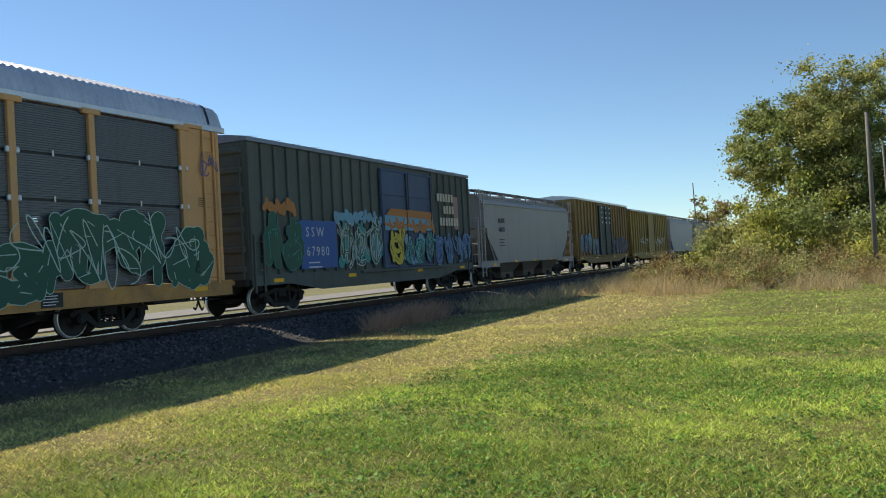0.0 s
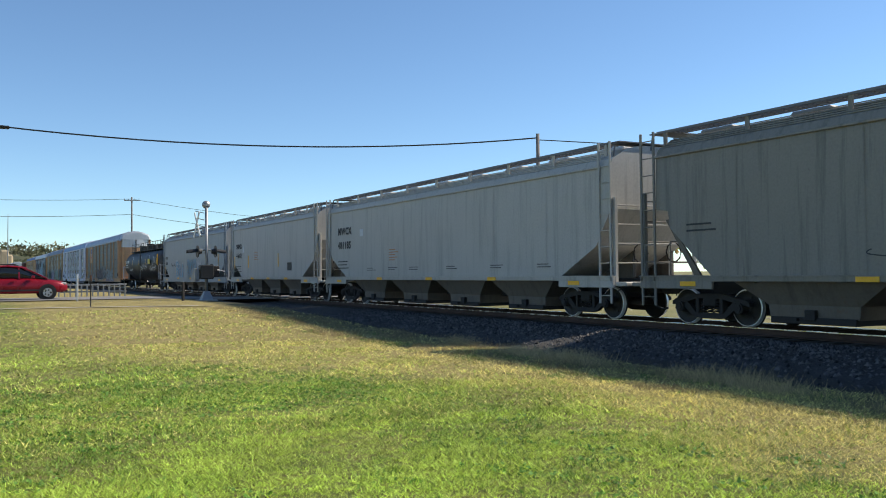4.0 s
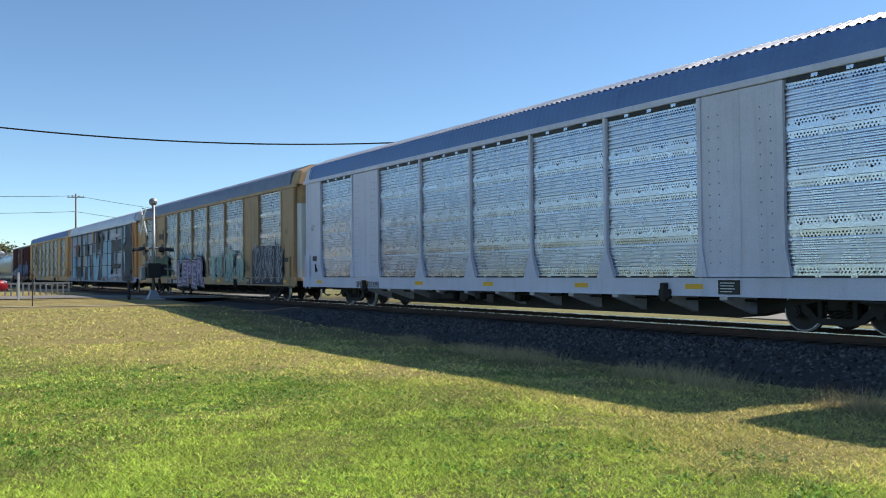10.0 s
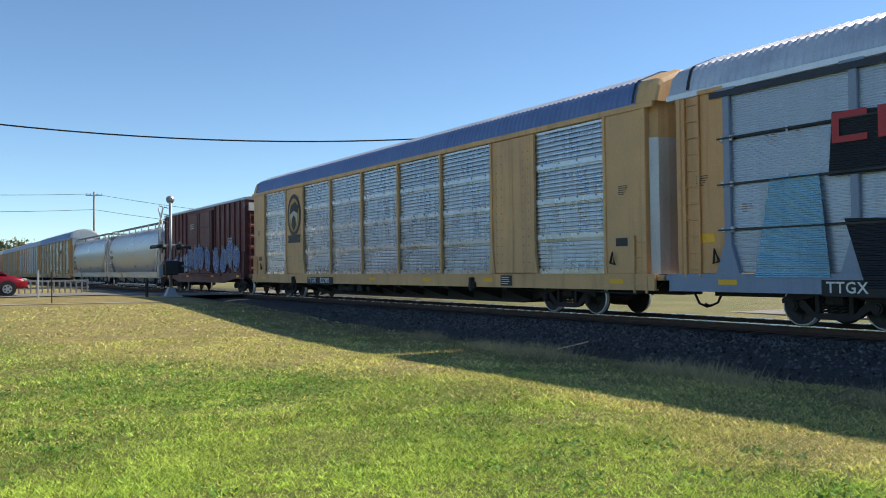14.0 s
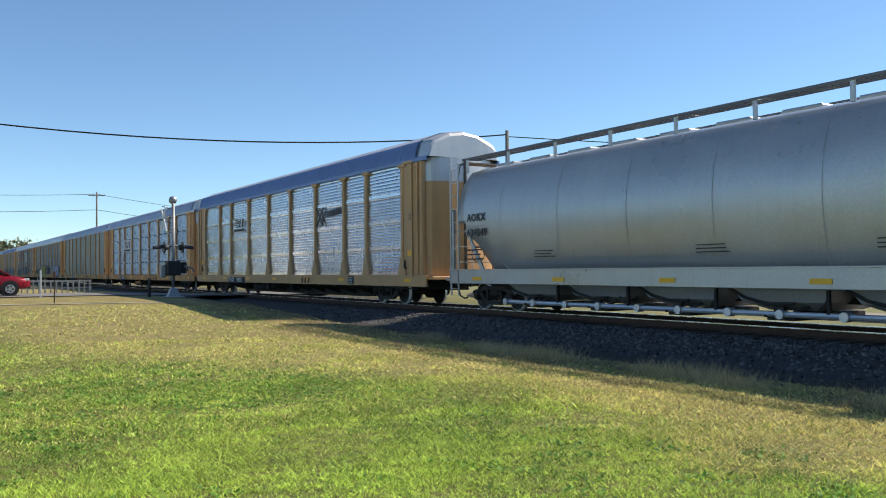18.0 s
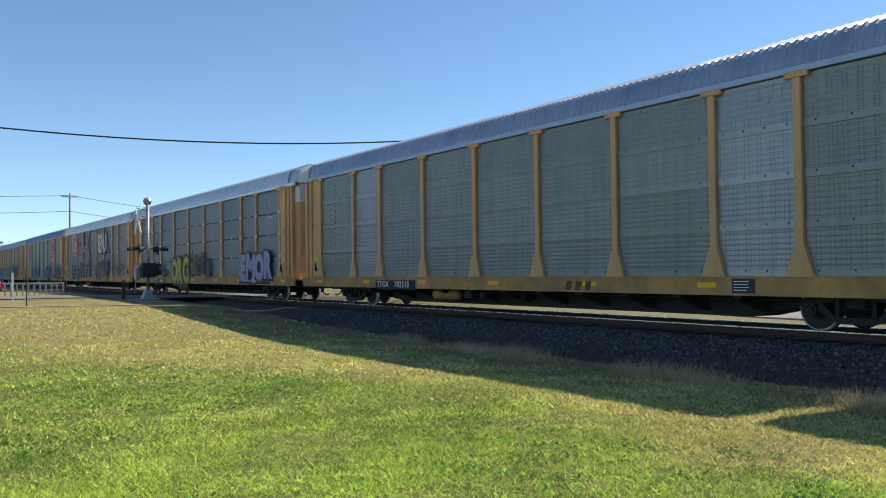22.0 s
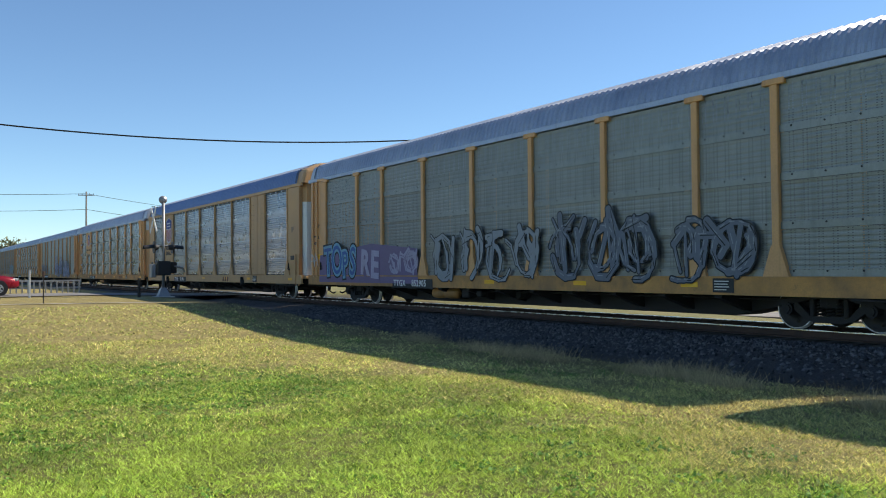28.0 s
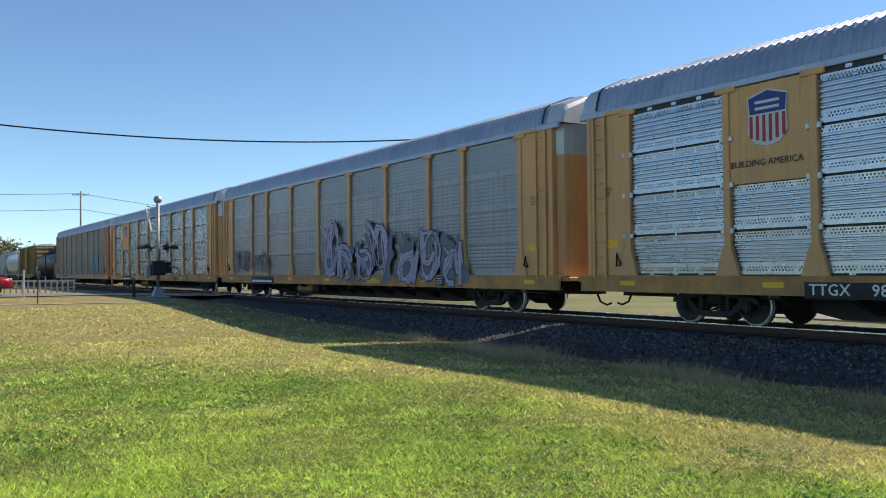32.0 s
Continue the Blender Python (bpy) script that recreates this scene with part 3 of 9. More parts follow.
    for x in (-8.2, -6.6, -5.0, -3.4, -1.8, -0.2, 1.4, 3.0, 4.6, 6.2, 7.8):  # floor beams that taper out to the sills
        part("crossbearer", shared(("crossbearer",), lambda: Geo().loft([[(dx, y, z) for y, z in ((-1.47, 0.7), (-1.47, 0.62), (-0.5, 0.3), (0.5, 0.3), (1.47, 0.62), (1.47, 0.7), (1.4, 0.95), (-1.4, 0.95))] for dx in (-0.1, 0.1)])), frame_mat if frame_mat is GREY_FRAME else STEEL_DARK, car, at=(x, 0, 0))
    for s in (-1, 1):  # both ends: solid end panels, corner posts, radial doors and ladders
        a, b2 = s * (half - end_w), s * (half - 0.35)
        x0, x1 = min(a, b2), max(a, b2)
        for q in (-1, 1):
            part("end_side_panel", Geo().cbox(x0, x1, q * 1.49 - 0.025, q * 1.49 + 0.025, 1.08, EAVE - 0.1, 0.012), end_mat, car)
            part("corner_post", Geo().cbox(s * (half - 0.33) - 0.07, s * (half - 0.33) + 0.07, q * 1.46 - 0.08, q * 1.46 + 0.08, 1.05, EAVE + 0.02, 0.02), end_mat, car)
        split = 4.3
        for z0, z1, door_mat in ((1.06, split, end_mat if style == "A" else GALV_WHITE), (split, EAVE + 0.02 if style == "A" else 5.5, GALV_WHITE if style == "A" else end_mat)):
            rings = [[(s * (half - 0.32 + 0.42 * math.cos(math.asin(min(1, abs(y) / 1.42)))), y * 0.98, z) for y in (-1.42, -1.25, -1.0, -0.6, -0.2, 0.2, 0.6, 1.0, 1.25, 1.42)] for z in (z0, z1)]
            part("end_door", Geo().loft(rings, close=False), door_mat, car)
        part("door_seam", Geo().cbox(s * (half + 0.1) - 0.03, s * (half + 0.1) + 0.03, -0.05, 0.05, 1.1, EAVE, 0.01), BLACK, car)
        part("end_platform", Geo().cbox(s * (half + 0.02) - 0.25, s * (half + 0.02) + 0.25, -1.45, 1.45, 0.92, 1.04, 0.02), sill_mat, car)
        if style == "A":
            ladder(car, s * (half - 0.72), 1.0, EAVE - 0.12, -1.53, end_mat, 11, 0.4)
            part("tack_bracket", Geo().cbox(s * (half - 1.25) - 0.35, s * (half - 1.25) + 0.35, -1.56, -1.5, EAVE - 0.12, EAVE - 0.02, 0.01), end_mat, car)
        else:
            ladder(car, s * (half - 0.45), 0.62, 2.0, -1.53, end_mat, 4, 0.4, "grab_iron_set")
        part("placard", Geo().cbox(s * (half - 1.1) - 0.2, s * (half - 1.1) + 0.2, -1.525, -1.51, 1.75, 1.95, 0.004), REFLECT if style == "A" else BLACK, car)
        part("stencil_block", bars(s * (half - 1.0) - 0.18, 3.2, 0.36, 5, 0.05), BLACK, car)
        part("handbrake" if s > 0 else "brake_rod", Geo().tube([(s * (half - 1.45), -1.58, 1.35), (s * (half - 1.35), -1.6, 1.6), (s * (half - 1.3), -1.57, 1.3), (s * (half - 1.45), -1.58, 1.35)], 0.03, 5), STEEL_DARK, car)
    for e in (-12.2, -8.2, -4.4, -0.5, 3.5, 7.1, 12.6):
        part("reflector", shared(("reflector",), lambda: Geo().box(-0.24, 0.24, -0.006, 0.0, -0.055, 0.055)), REFLECT, car, at=(e, -1.563, 0.9))
    part("brake_cylinder", Geo().disc(0, 0.55, -0.9, -0.4, 0.16, 14), STEEL_DARK, car)
    part("air_reservoir", Geo().loft([[(x, -1.12 + r * math.cos(0.5236 * j), 0.5 + r * math.sin(0.5236 * j)) for j in range(12)] for x, r in ((-4.3, 0.1), (-4.2, 0.17), (-3.6, 0.17), (-3.55, 0.13), (-3.45, 0.17), (-2.9, 0.17), (-2.8, 0.1))]), OCHRE_SILL if sill_mat is OCHRE_SILL else STEEL_DARK, car, smooth=True)
    part("control_valve", Geo().cbox(-2.4, -2.0, -1.3, -0.95, 0.38, 0.66, 0.04), STEEL_DARK, car)
    part("slack_adjuster", Geo().cbox(-1.6, -1.35, -1.28, -1.0, 0.42, 0.62, 0.03), STEEL_DARK, car)
    part("data_plate", Geo().box(7.75, 8.3, -1.572, -1.566, 0.74, 1.04), BLACK, car, "black data plate with pale lines")
    part("stencil_block", bars(7.8, 0.97, 0.45, 4, 0.06, -1.574, 6), WHITE, car)
    part("grab_rod", Geo().tube([(10.9, -1.57, 0.66), (13.3, -1.57, 0.6)], 0.018, 5), STEEL_DARK, car)
    part("air_pipe", Geo().tube([(-9, -0.9, 0.6), (9, -0.9, 0.6)], 0.025, 5), STEEL_DARK, car)
    return car


def bars(x, z, w, rows, step, y=-1.535, seed=1):
    """Rows of small stencilled text that cannot be read."""
    rnd, g = random.Random(seed + rows), Geo()
    for i in range(rows):
        g.box(x, x + w * rnd.uniform(0.6, 1.0), y - 0.003, y, z - i * step, z - i * step + step * 0.3)
    return g


# ---- covered hopper ----
def hopper_profile(round_side, zb, top):
    if round_side:
        pts = [(1.28, zb), (1.42, max(zb, 1.6)), (1.53, max(zb, 2.2)), (1.56, max(zb, 2.8)), (1.5, 3.4), (1.32, 3.95), (1.0, top - 0.2), (0.5, top - 0.04)]
    else:
        pts = [(1.5, zb), (1.5, max(zb, 1.9)), (1.5, max(zb, 2.6)), (1.5, 3.3), (1.48, top - 0.52), (1.4, top - 0.34), (0.95, top - 0.06), (0.4, top + 0.06)]
    return [(-y, z) for y, z in pts] + [(y, z) for y, z in reversed(pts)]


def hopper(label, length, paint, low_paint=None, bays=4, round_side=False, top=4.55, walk_mat=None, sill=True, slope_paint=None, piped=False, seams=None, sill_paint=None, full_end=False, pipe_mat=None, deep=False):
    car = thing("covered_hopper_car", label, "hopper car", "freight train")
    hl, low_paint, walk_mat = length / 2 - 0.5, low_paint or paint, walk_mat or WALKWAY
    # end slopes default to the darker bay paint, for the overhang's shade
    slope_paint = slope_paint or low_paint
    gear(car, length, hl - 1.75, hl)
    ends = [(-hl + 0.55, 2.75), (-hl + 0.95, 2.7), (-hl + 1.0, 2.3), (-hl + 2.3, 1.12)]
    if full_end:
        ends = [(-hl + 0.1, 2.9), (-hl + 0.14, 2.82), (-hl + 0.7, 1.95), (-hl + 2.3, 1.12)]
    xs = ends + [(-hl + 2.3 + (2 * hl - 4.6) * i / 10, 1.12) for i in range(1, 10)] + [(-x, z) for x, z in reversed(ends)]
    body = part("body", Geo().loft([[(x, y, z) for y, z in hopper_profile(round_side, zb, top)] for x, zb in xs]), paint, car, smooth=False)
    if round_side:
        body.data.shade_smooth()
    for i in range(seams if seams is not None else 6):
        x = -hl + 1.5 + (2 * hl - 3.0) * (i + 0.5) / (seams or 6)
        prof = hopper_profile(round_side, 1.15, top)[:7]
        part("weld_seam", Geo().loft([[(x + d, y * 1.004 - 0.003, z + 0.002) for y, z in prof] for d in (-0.012, 0.012)], close=False), paint, car)
    for s in (-1, 1):
        if sill:
            g = Geo().cbox(-hl, hl, s * 1.5 - 0.05, s * 1.5 + 0.05, 0.82 if piped or deep else 1.03, 1.25 if piped else 1.16, 0.015)
            z = 1.24 if piped else 1.14
            g.box(-hl, hl, s * 1.52 - 0.07, s * 1.52 + 0.07, z, z + 0.03)
            if not (piped or deep):  # deeper sill over each truck
                for q in (-1, 1):
                    g.cbox(min(q * hl, q * (hl - 2.3)), max(q * hl, q * (hl - 2.3)), s * 1.5 - 0.045, s * 1.5 + 0.045, 0.86, 1.05, 0.012)
            part("side_sill", g, sill_paint or paint, car)
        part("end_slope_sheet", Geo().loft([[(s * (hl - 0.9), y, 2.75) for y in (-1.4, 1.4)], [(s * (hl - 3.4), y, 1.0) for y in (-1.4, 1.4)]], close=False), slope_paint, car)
        for q in (0.0, 1.42):  # webs that close the end bay, added to keep it dark
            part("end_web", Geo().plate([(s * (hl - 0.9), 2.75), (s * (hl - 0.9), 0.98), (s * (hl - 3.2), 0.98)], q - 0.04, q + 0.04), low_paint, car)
        part("end_platform", Geo().cbox(s * (hl - 0.2) - 0.6, s * (hl - 0.2) + 0.6, -1.45, 1.45, 0.9, 1.0, 0.02), paint, car)
        part("center_sill_end", Geo().cbox(s * (hl - 1.2) - 1.4, s * (hl - 1.2) + 1.4, -0.3, 0.3, 0.7, 1.1, 0.02), STEEL_DARK, car)
        g = Geo()  # corner posts, gussets and hand rails of the end cage
        for q in (-1, 1):
            g.cbox(s * (hl - 0.05) - 0.05, s * (hl - 0.05) + 0.05, q * 1.4 - 0.05, q * 1.4 + 0.05, 0.95, 3.2, 0.01)
            if not full_end:
                part("gusset", Geo().plate([(s * (hl - 0.95), 2.5), (s * (hl - 0.85), 2.5), (s * (hl - 1.75), 1.15), (s * (hl - 1.95), 1.15)], q * 1.46 - 0.03, q * 1.46 + 0.03), low_paint, car)
        for z in (1.5, 2.0, 2.5, 3.0):
            g.tube([(s * (hl - 0.05), -1.4, z), (s * (hl - 0.05), 1.4, z)], 0.018, 5)
        g.tube([(s * (hl - 0.5), -1.0, 1.0), (s * (hl - 0.5), -1.0, 2.0), (s * (hl - 0.5), 0.9, 2.0), (s * (hl - 0.5), 0.9, 1.0)], 0.02, 5)
        part("end_cage", g, paint, car)
        ladder(car, s * (hl - 0.3), 0.45, top + 0.1, -1.5, paint, 10, 0.44)
        part("brake_wheel", Geo().tube([(s * (hl - 0.1), -0.5 + 0.25 * math.cos(a * 0.6283), 1.75 + 0.25 * math.sin(a * 0.6283)) for a in range(11)], 0.02, 5), STEEL_DARK, car)
    w = (2 * hl - 5.2) / bays
    part("center_sill", Geo().cbox(-hl + 2.5, hl - 2.5, -0.34, 0.34, 0.5, 1.12, 0.02), STEEL_DARK, car)
    for i in range(bays):
        c = -hl + 2.6 + w * (i + 0.5)
        g = Geo().loft([[(c + a * w * 0.5, b * 1.42, 1.14) for a, b in ((-1, -1), (1, -1), (1, 1), (-1, 1))],
                        [(c + a * w * (0.36 if piped else 0.27), b * 1.16, 0.55) for a, b in ((-1, -1), (1, -1), (1, 1), (-1, 1))],
                        [(c + a * w * (0.2 if piped else 0.26), b * (0.8 if piped else 1.14), 0.36 if piped else 0.28) for a, b in ((-1, -1), (1, -1), (1, 1), (-1, 1))]])
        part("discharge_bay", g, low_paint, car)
        part("outlet_gate", Geo().cbox(c - w * (0.12 if piped else 0.25), c + w * (0.12 if piped else 0.25), -1.2, 1.2, 0.17, 0.31, 0.01).tube([(c - 0.3, -1.3, 0.26), (c - 0.3, 1.3, 0.26)], 0.03, 6).cbox(c - 0.12, c + 0.12, -1.26, -1.15, 0.25, 0.46, 0.01), STEEL_DARK, car)
        if piped:
            g = Geo().tube([(c - w / 2, -1.22, 0.3), (c + w / 2, -1.22, 0.3)], 0.062, 8)
            for dx in (-0.46, 0.02):
                g.disc(c + dx * w, 0.3, -1.32, -1.12, 0.1, 10)
            part("unloading_pipe", g, pipe_mat or STEEL_DARK, car)
            part("pipe_hanger", Geo().box(c + w * 0.4, c + w * 0.4 + 0.06, -1.27, -1.2, 0.28, 0.86).tube([(c - 0.45 * w, -1.3, 0.84), (c - 0.3 * w, -1.25, 0.62), (c - 0.1 * w, -1.2, 0.5), (c + 0.12 * w, -1.2, 0.52)], 0.035, 6).tube([(c + 0.1 * w, -1.22, 0.3), (c + 0.2 * w, -0.95, 0.5), (c + 0.36 * w, -0.9, 0.8)], 0.05, 6), STEEL_DARK, car)
    for q in (-1, 1):  # roof walks on stanchions
        g = Geo()
        z = top + (0.22 if piped else 0.1)
        for k in range(5):
            g.box(-hl + 0.35, hl - 0.35, q * 0.95 - 0.3 + k * 0.14, q * 0.95 - 0.3 + k * 0.14 + 0.035, z, z + 0.03)
        nx = int(2 * hl / 0.35)
        for k in range(nx):
            x = -hl + 0.4 + (2 * hl - 0.8) * k / (nx - 1)
            g.box(x - 0.015, x + 0.015, q * 0.95 - 0.3, q * 0.95 + 0.3, z, z + 0.025)
        g.box(-hl + 0.35, hl - 0.35, q * 1.24 - 0.015, q * 1.24 + 0.015, z - 0.02, z + 0.035)
        part("roof_walk", g, walk_mat, car)
        for k in range(9):
            x = -hl + 0.6 + (2 * hl - 1.2) * k / 8
            part("stanchion", shared(("stanchion",), lambda: Geo().cbox(-0.05, 0.05, -0.03, 0.03, -0.42, 0.0, 0.008)), paint, car, at=(x, q * 1.2, z))
    for k in range(bays * 2):
        x = -hl + 1.4 + (2 * hl - 2.8) * k / (bays * 2 - 1)
        part("hatch_cover", shared(("hatch",), lambda: Geo().cbox(-0.5, 0.5, -0.35, 0.35, 0, 0.14, 0.04)), paint, car, at=(x, 0, top - 0.06 if round_side else top + 0.03))
    for s in (-1, 1):
        part("roof_end_rail", Geo().tube([(s * (hl - 0.35), -1.24, top + 0.1), (s * (hl - 0.2), -1.24, top + 0.02), (s * (hl - 0.2), -1.3, top - 0.3)], 0.025, 5).box(s * (hl - 0.35) - 0.3, s * (hl - 0.35) + 0.3, -1.2, 1.2, top + 0.1, top + 0.13), walk_mat, car)
    for e in range(5):
        x = (e - 2) * (2 * hl - 3.2) / 4
        part("reflector", shared(("reflector",), lambda: Geo().box(-0.24, 0.24, -0.006, 0.0, -0.055, 0.055)), REFLECT, car, at=(x, -1.562, 0.98 if piped or e in (0, 4) else 1.09))
    if not round_side:
        for s in (-1, 1):
            part("roof_lip", Geo().cbox(-hl + 0.5, hl - 0.5, s * 1.51 - 0.03, s * 1.51 + 0.03, top - 0.56, top - 0.5, 0.01), paint, car)
            g = Geo()
            for k in range(5):
                y = 1.34 - 0.1 * k
                z = top - 0.34 + (1.4 - y) / 0.45 * 0.28 + 0.005
                g.box(-hl + 0.6, hl - 0.6, s * y - 0.015, s * y + 0.015, z, z + 0.02)
            tagged(part("roof_corrugation", g, paint, car), kind="stuff")
    return car


# ---- boxcar ----
def boxcar(label, length, paint, door_mat, roof=ROOF_GREY, top=4.75, doors=((-0.1, 1.9), (1.9, 3.6)), ribs=0.62, door_bars=4, door_frame=None, horizontal=False):
    car = thing("boxcar", label, "boxcar", "freight train")
    hl = length / 2 - 0.55
    gear(car, length, hl - 2.0, hl)
    part("body", Geo().cbox(-hl, hl, -1.42, 1.42, 1.0, top - 0.1, 0.03), paint, car)
    part("underframe", Geo().cbox(-hl, hl, -0.4, 0.4, 0.6, 1.0, 0.02), STEEL_DARK, car)
    roof_p = [(-1.5, top - 0.12), (-1.5, top), (-0.8, top + 0.1), (0, top + 0.16), (0.8, top + 0.1), (1.5, top), (1.5, top - 0.12)]
    part("roof", Geo().loft([[(x, y, z) for y, z in roof_p] for x in (-hl - 0.03, hl + 0.03)]), roof, car)
    g = Geo()
    for i in range(int(2 * hl / 1.1)):
        x = -hl + 0.5 + i * 1.1
        g.loft([[(x - 0.06, y, z + 0.04) for y, z in roof_p[1:6]], [(x + 0.06, y, z + 0.04) for y, z in roof_p[1:6]]], close=False)
    part("roof_ribs", g, roof, car)
    d0, d1 = doors[0][0], doors[-1][1]
    for s in (-1, 1):
        part("side_sill", Geo().plate([(-hl, 0.85), (-hl + 1.8, 0.85), (-hl + 3.6, 0.6), (hl - 3.6, 0.6), (hl - 1.8, 0.85), (hl, 0.85), (hl, 1.15), (-hl, 1.15)], s * 1.47 - 0.03, s * 1.47 + 0.03), paint, car)
        n = int(2 * hl / ribs)
        for i in range(n + 1):
            x = -hl + 0.05 + (2 * hl - 0.1) * i / n
            if d0 - 0.15 < x < d1 + 0.15:
                continue
            part("side_rib", shared(("rib", top), lambda: Geo().cbox(-0.05, 0.05, -0.05, 0.05, 1.05, top - 0.15, 0.02)), paint, car, at=(x, s * 1.45, 0))
        for a, b2 in doors:
            d = part("door", Geo().cbox(a + 0.03, b2 - 0.03, s * 1.5 - 0.04, s * 1.5 + 0.04, 1.12, top - 0.3, 0.02), door_mat, car)
            g = Geo()
            for i in range(door_bars + 1):
                z = 1.16 + (top - 0.36 - 1.16) * i / door_bars
                g.cbox(a + 0.05, b2 - 0.05, s * 1.55 - 0.02, s * 1.55 + 0.02, z - 0.025, z + 0.025, 0.008)
            for x in (a + 0.07, b2 - 0.07):
                g.cbox(x - 0.03, x + 0.03, s * 1.55 - 0.025, s * 1.55 + 0.025, 1.14, top - 0.32, 0.008)
            part("door_frame", g, door_frame or door_mat, d)
            part("door_bar", Geo().tube([(b2 - 0.25, s * 1.6, 1.2), (b2 - 0.25, s * 1.6, top - 0.4)], 0.025, 6), STEEL_DARK, d)
        part("door_track", Geo().cbox(d0 - 1.6, d1 + 1.6, s * 1.54 - 0.05, s * 1.54 + 0.05, 1.02, 1.1, 0.01), paint, car)
        g = Geo()
        for i in range(7):  # corrugated ends
            z = 1.35 + i * (top - 1.7) / 6
            g.cbox(s * hl - 0.07, s * hl + 0.07, -1.3, 1.3, z - 0.13, z + 0.08, 0.05)
        part("end_corrugation", g, paint, car)
        part("end_sill", Geo().cbox(s * (hl + 0.05) - 0.15, s * (hl + 0.05) + 0.15, -1.4, 1.4, 0.85, 1.05, 0.02), STEEL_DARK, car)
        ladder(car, s * (hl - 0.3), 0.65, 2.3, -1.5, paint, 4, 0.42)
        ladder(car, s * (hl + 0.02) - s * 0.02, 1.0, top - 0.6, -1.2, paint, 9, 0.1, "end_ladder")
    for x in (-hl + 1.2, -2.6, 2.6, hl - 1.2):
        part("reflector", shared(("reflector",), lambda: Geo().box(-0.24, 0.24, -0.006, 0.0, -0.055, 0.055)), REFLECT, car, at=(x, -1.505, 0.97))
    return car


# ---- tank car ----
def tank_car(label, length, paint):
    car = thing("tank_car", label, "tank car", "freight train")
    hl, r, zc = length / 2 - 0.55, 1.44, 2.34
    gear(car, length, hl - 1.75, hl)
    rings, n = [], 36
    xs = [(-hl + 0.50, 0.02), (-hl + 0.54, 0.45), (-hl + 0.67, 0.72), (-hl + 0.87, 0.89), (-hl + 1.20, 1.0), (-hl / 3, 1.0), (hl / 3, 1.0), (hl - 1.20, 1.0), (hl - 0.87, 0.89), (hl - 0.67, 0.72), (hl - 0.54, 0.45), (hl - 0.50, 0.02)]
    for x, k in xs:
        rings.append([(x, r * k * math.cos(6.2832 * j / n), zc + r * k * math.sin(6.2832 * j / n)) for j in range(n)])
    part("tank_shell", Geo().loft(rings), paint, car, smooth=True)
    for x in (-hl + 1.45, -hl * 0.45, 0.0, hl * 0.45, hl - 1.45):
        part("weld_band", Geo().loft([[(x + d, 1.448 * math.cos(6.2832 * j / n), zc + 1.448 * math.sin(6.2832 * j / n)) for j in range(n)] for d in (-0.03, 0.03)], caps=False), paint, car)
    for s in (-1, 1):
        part("stub_sill", Geo().cbox(s * (hl - 1.7) - 1.7, s * (hl - 1.7) + 1.7, -0.32, 0.32, 0.62, 1.05, 0.02), STEEL_DARK, car)
        part("end_platform", Geo().cbox(s * (hl - 0.4) - 0.5, s * (hl - 0.4) + 0.5, -1.45, 1.45, 0.95, 1.03, 0.02), BLACK, car)
        part("saddle", Geo().plate([(s * (hl - 1.9) - 0.35, 0.95), (s * (hl - 1.9) + 0.35, 0.95), (s * (hl - 1.9) + 0.5, 1.7), (s * (hl - 1.9) - 0.5, 1.7)], -1.2, 1.2), BLACK, car)
        g = Geo()
        for q in (-1, 1):
            g.tube([(s * (hl - 0.05), q * 1.42, 0.6), (s * (hl - 0.05), q * 1.42, 2.2), (s * (hl - 0.45), q * 1.42, 2.3), (s * (hl - 0.85), q * 1.42, 2.2), (s * (hl - 0.85), q * 1.42, 0.95)], 0.025, 6)
        for z in (1.4, 2.2):
            g.tube([(s * (hl - 0.05), -1.42, z), (s * (hl - 0.05), 1.42, z)], 0.02, 5)
        part("end_railing", g, ROOF_GREY, car)
        ladder(car, s * (hl - 0.3), 0.5, 1.0, -1.46, BLACK, 2, 0.42, "step")
    top = zc + r
    g = Geo()
    for x0, x1 in ((-hl + 1.6, -hl + 6.0), (-hl + 6.6, hl - 1.9)):
        for y in (-0.85, 0.85):
            for z in (top + 0.3, top + 0.62):
                g.tube([(x0, y, z), (x1, y, z)], 0.022, 5)
            k = int((x1 - x0) / 1.1)
            for i in range(k + 1):
                x = x0 + (x1 - x0) * i / k
                g.tube([(x, y, top - 0.3), (x, y, top + 0.62)], 0.022, 5)
    part("top_railing", g, BLACK, car)
    part("platform", Geo().cbox(-hl + 1.5, hl - 1.8, -0.95, -0.5, top - 0.14, top - 0.09, 0.01).cbox(-hl + 1.5, hl - 1.8, 0.5, 0.95, top - 0.14, top - 0.09, 0.01), BLACK, car)
    for x, h, w in ((-hl + 3.0, 0.4, 0.34), (-hl + 4.4, 0.25, 0.2), (-hl + 6.9, 0.5, 0.36), (-0.6, 0.35, 0.28), (2.0, 0.35, 0.25), (hl - 5.0, 0.5, 0.36), (hl - 3.0, 0.5, 0.22)):
        ring = [(x + w * math.cos(6.2832 * j / 16), w * math.sin(6.2832 * j / 16)) for j in range(16)]
        lid = [(x + w * 1.15 * math.cos(6.2832 * j / 16), w * 1.15 * math.sin(6.2832 * j / 16)) for j in range(16)]
        g = Geo().loft([[(a, b, top - 0.15) for a, b in ring], [(a, b, top + h) for a, b in ring]])
        g.loft([[(a, b, top + h) for a, b in lid], [(a, b, top + h + 0.1) for a, b in lid]])
        part("manway" if w > 0.3 else "valve", g, BLACK, car)
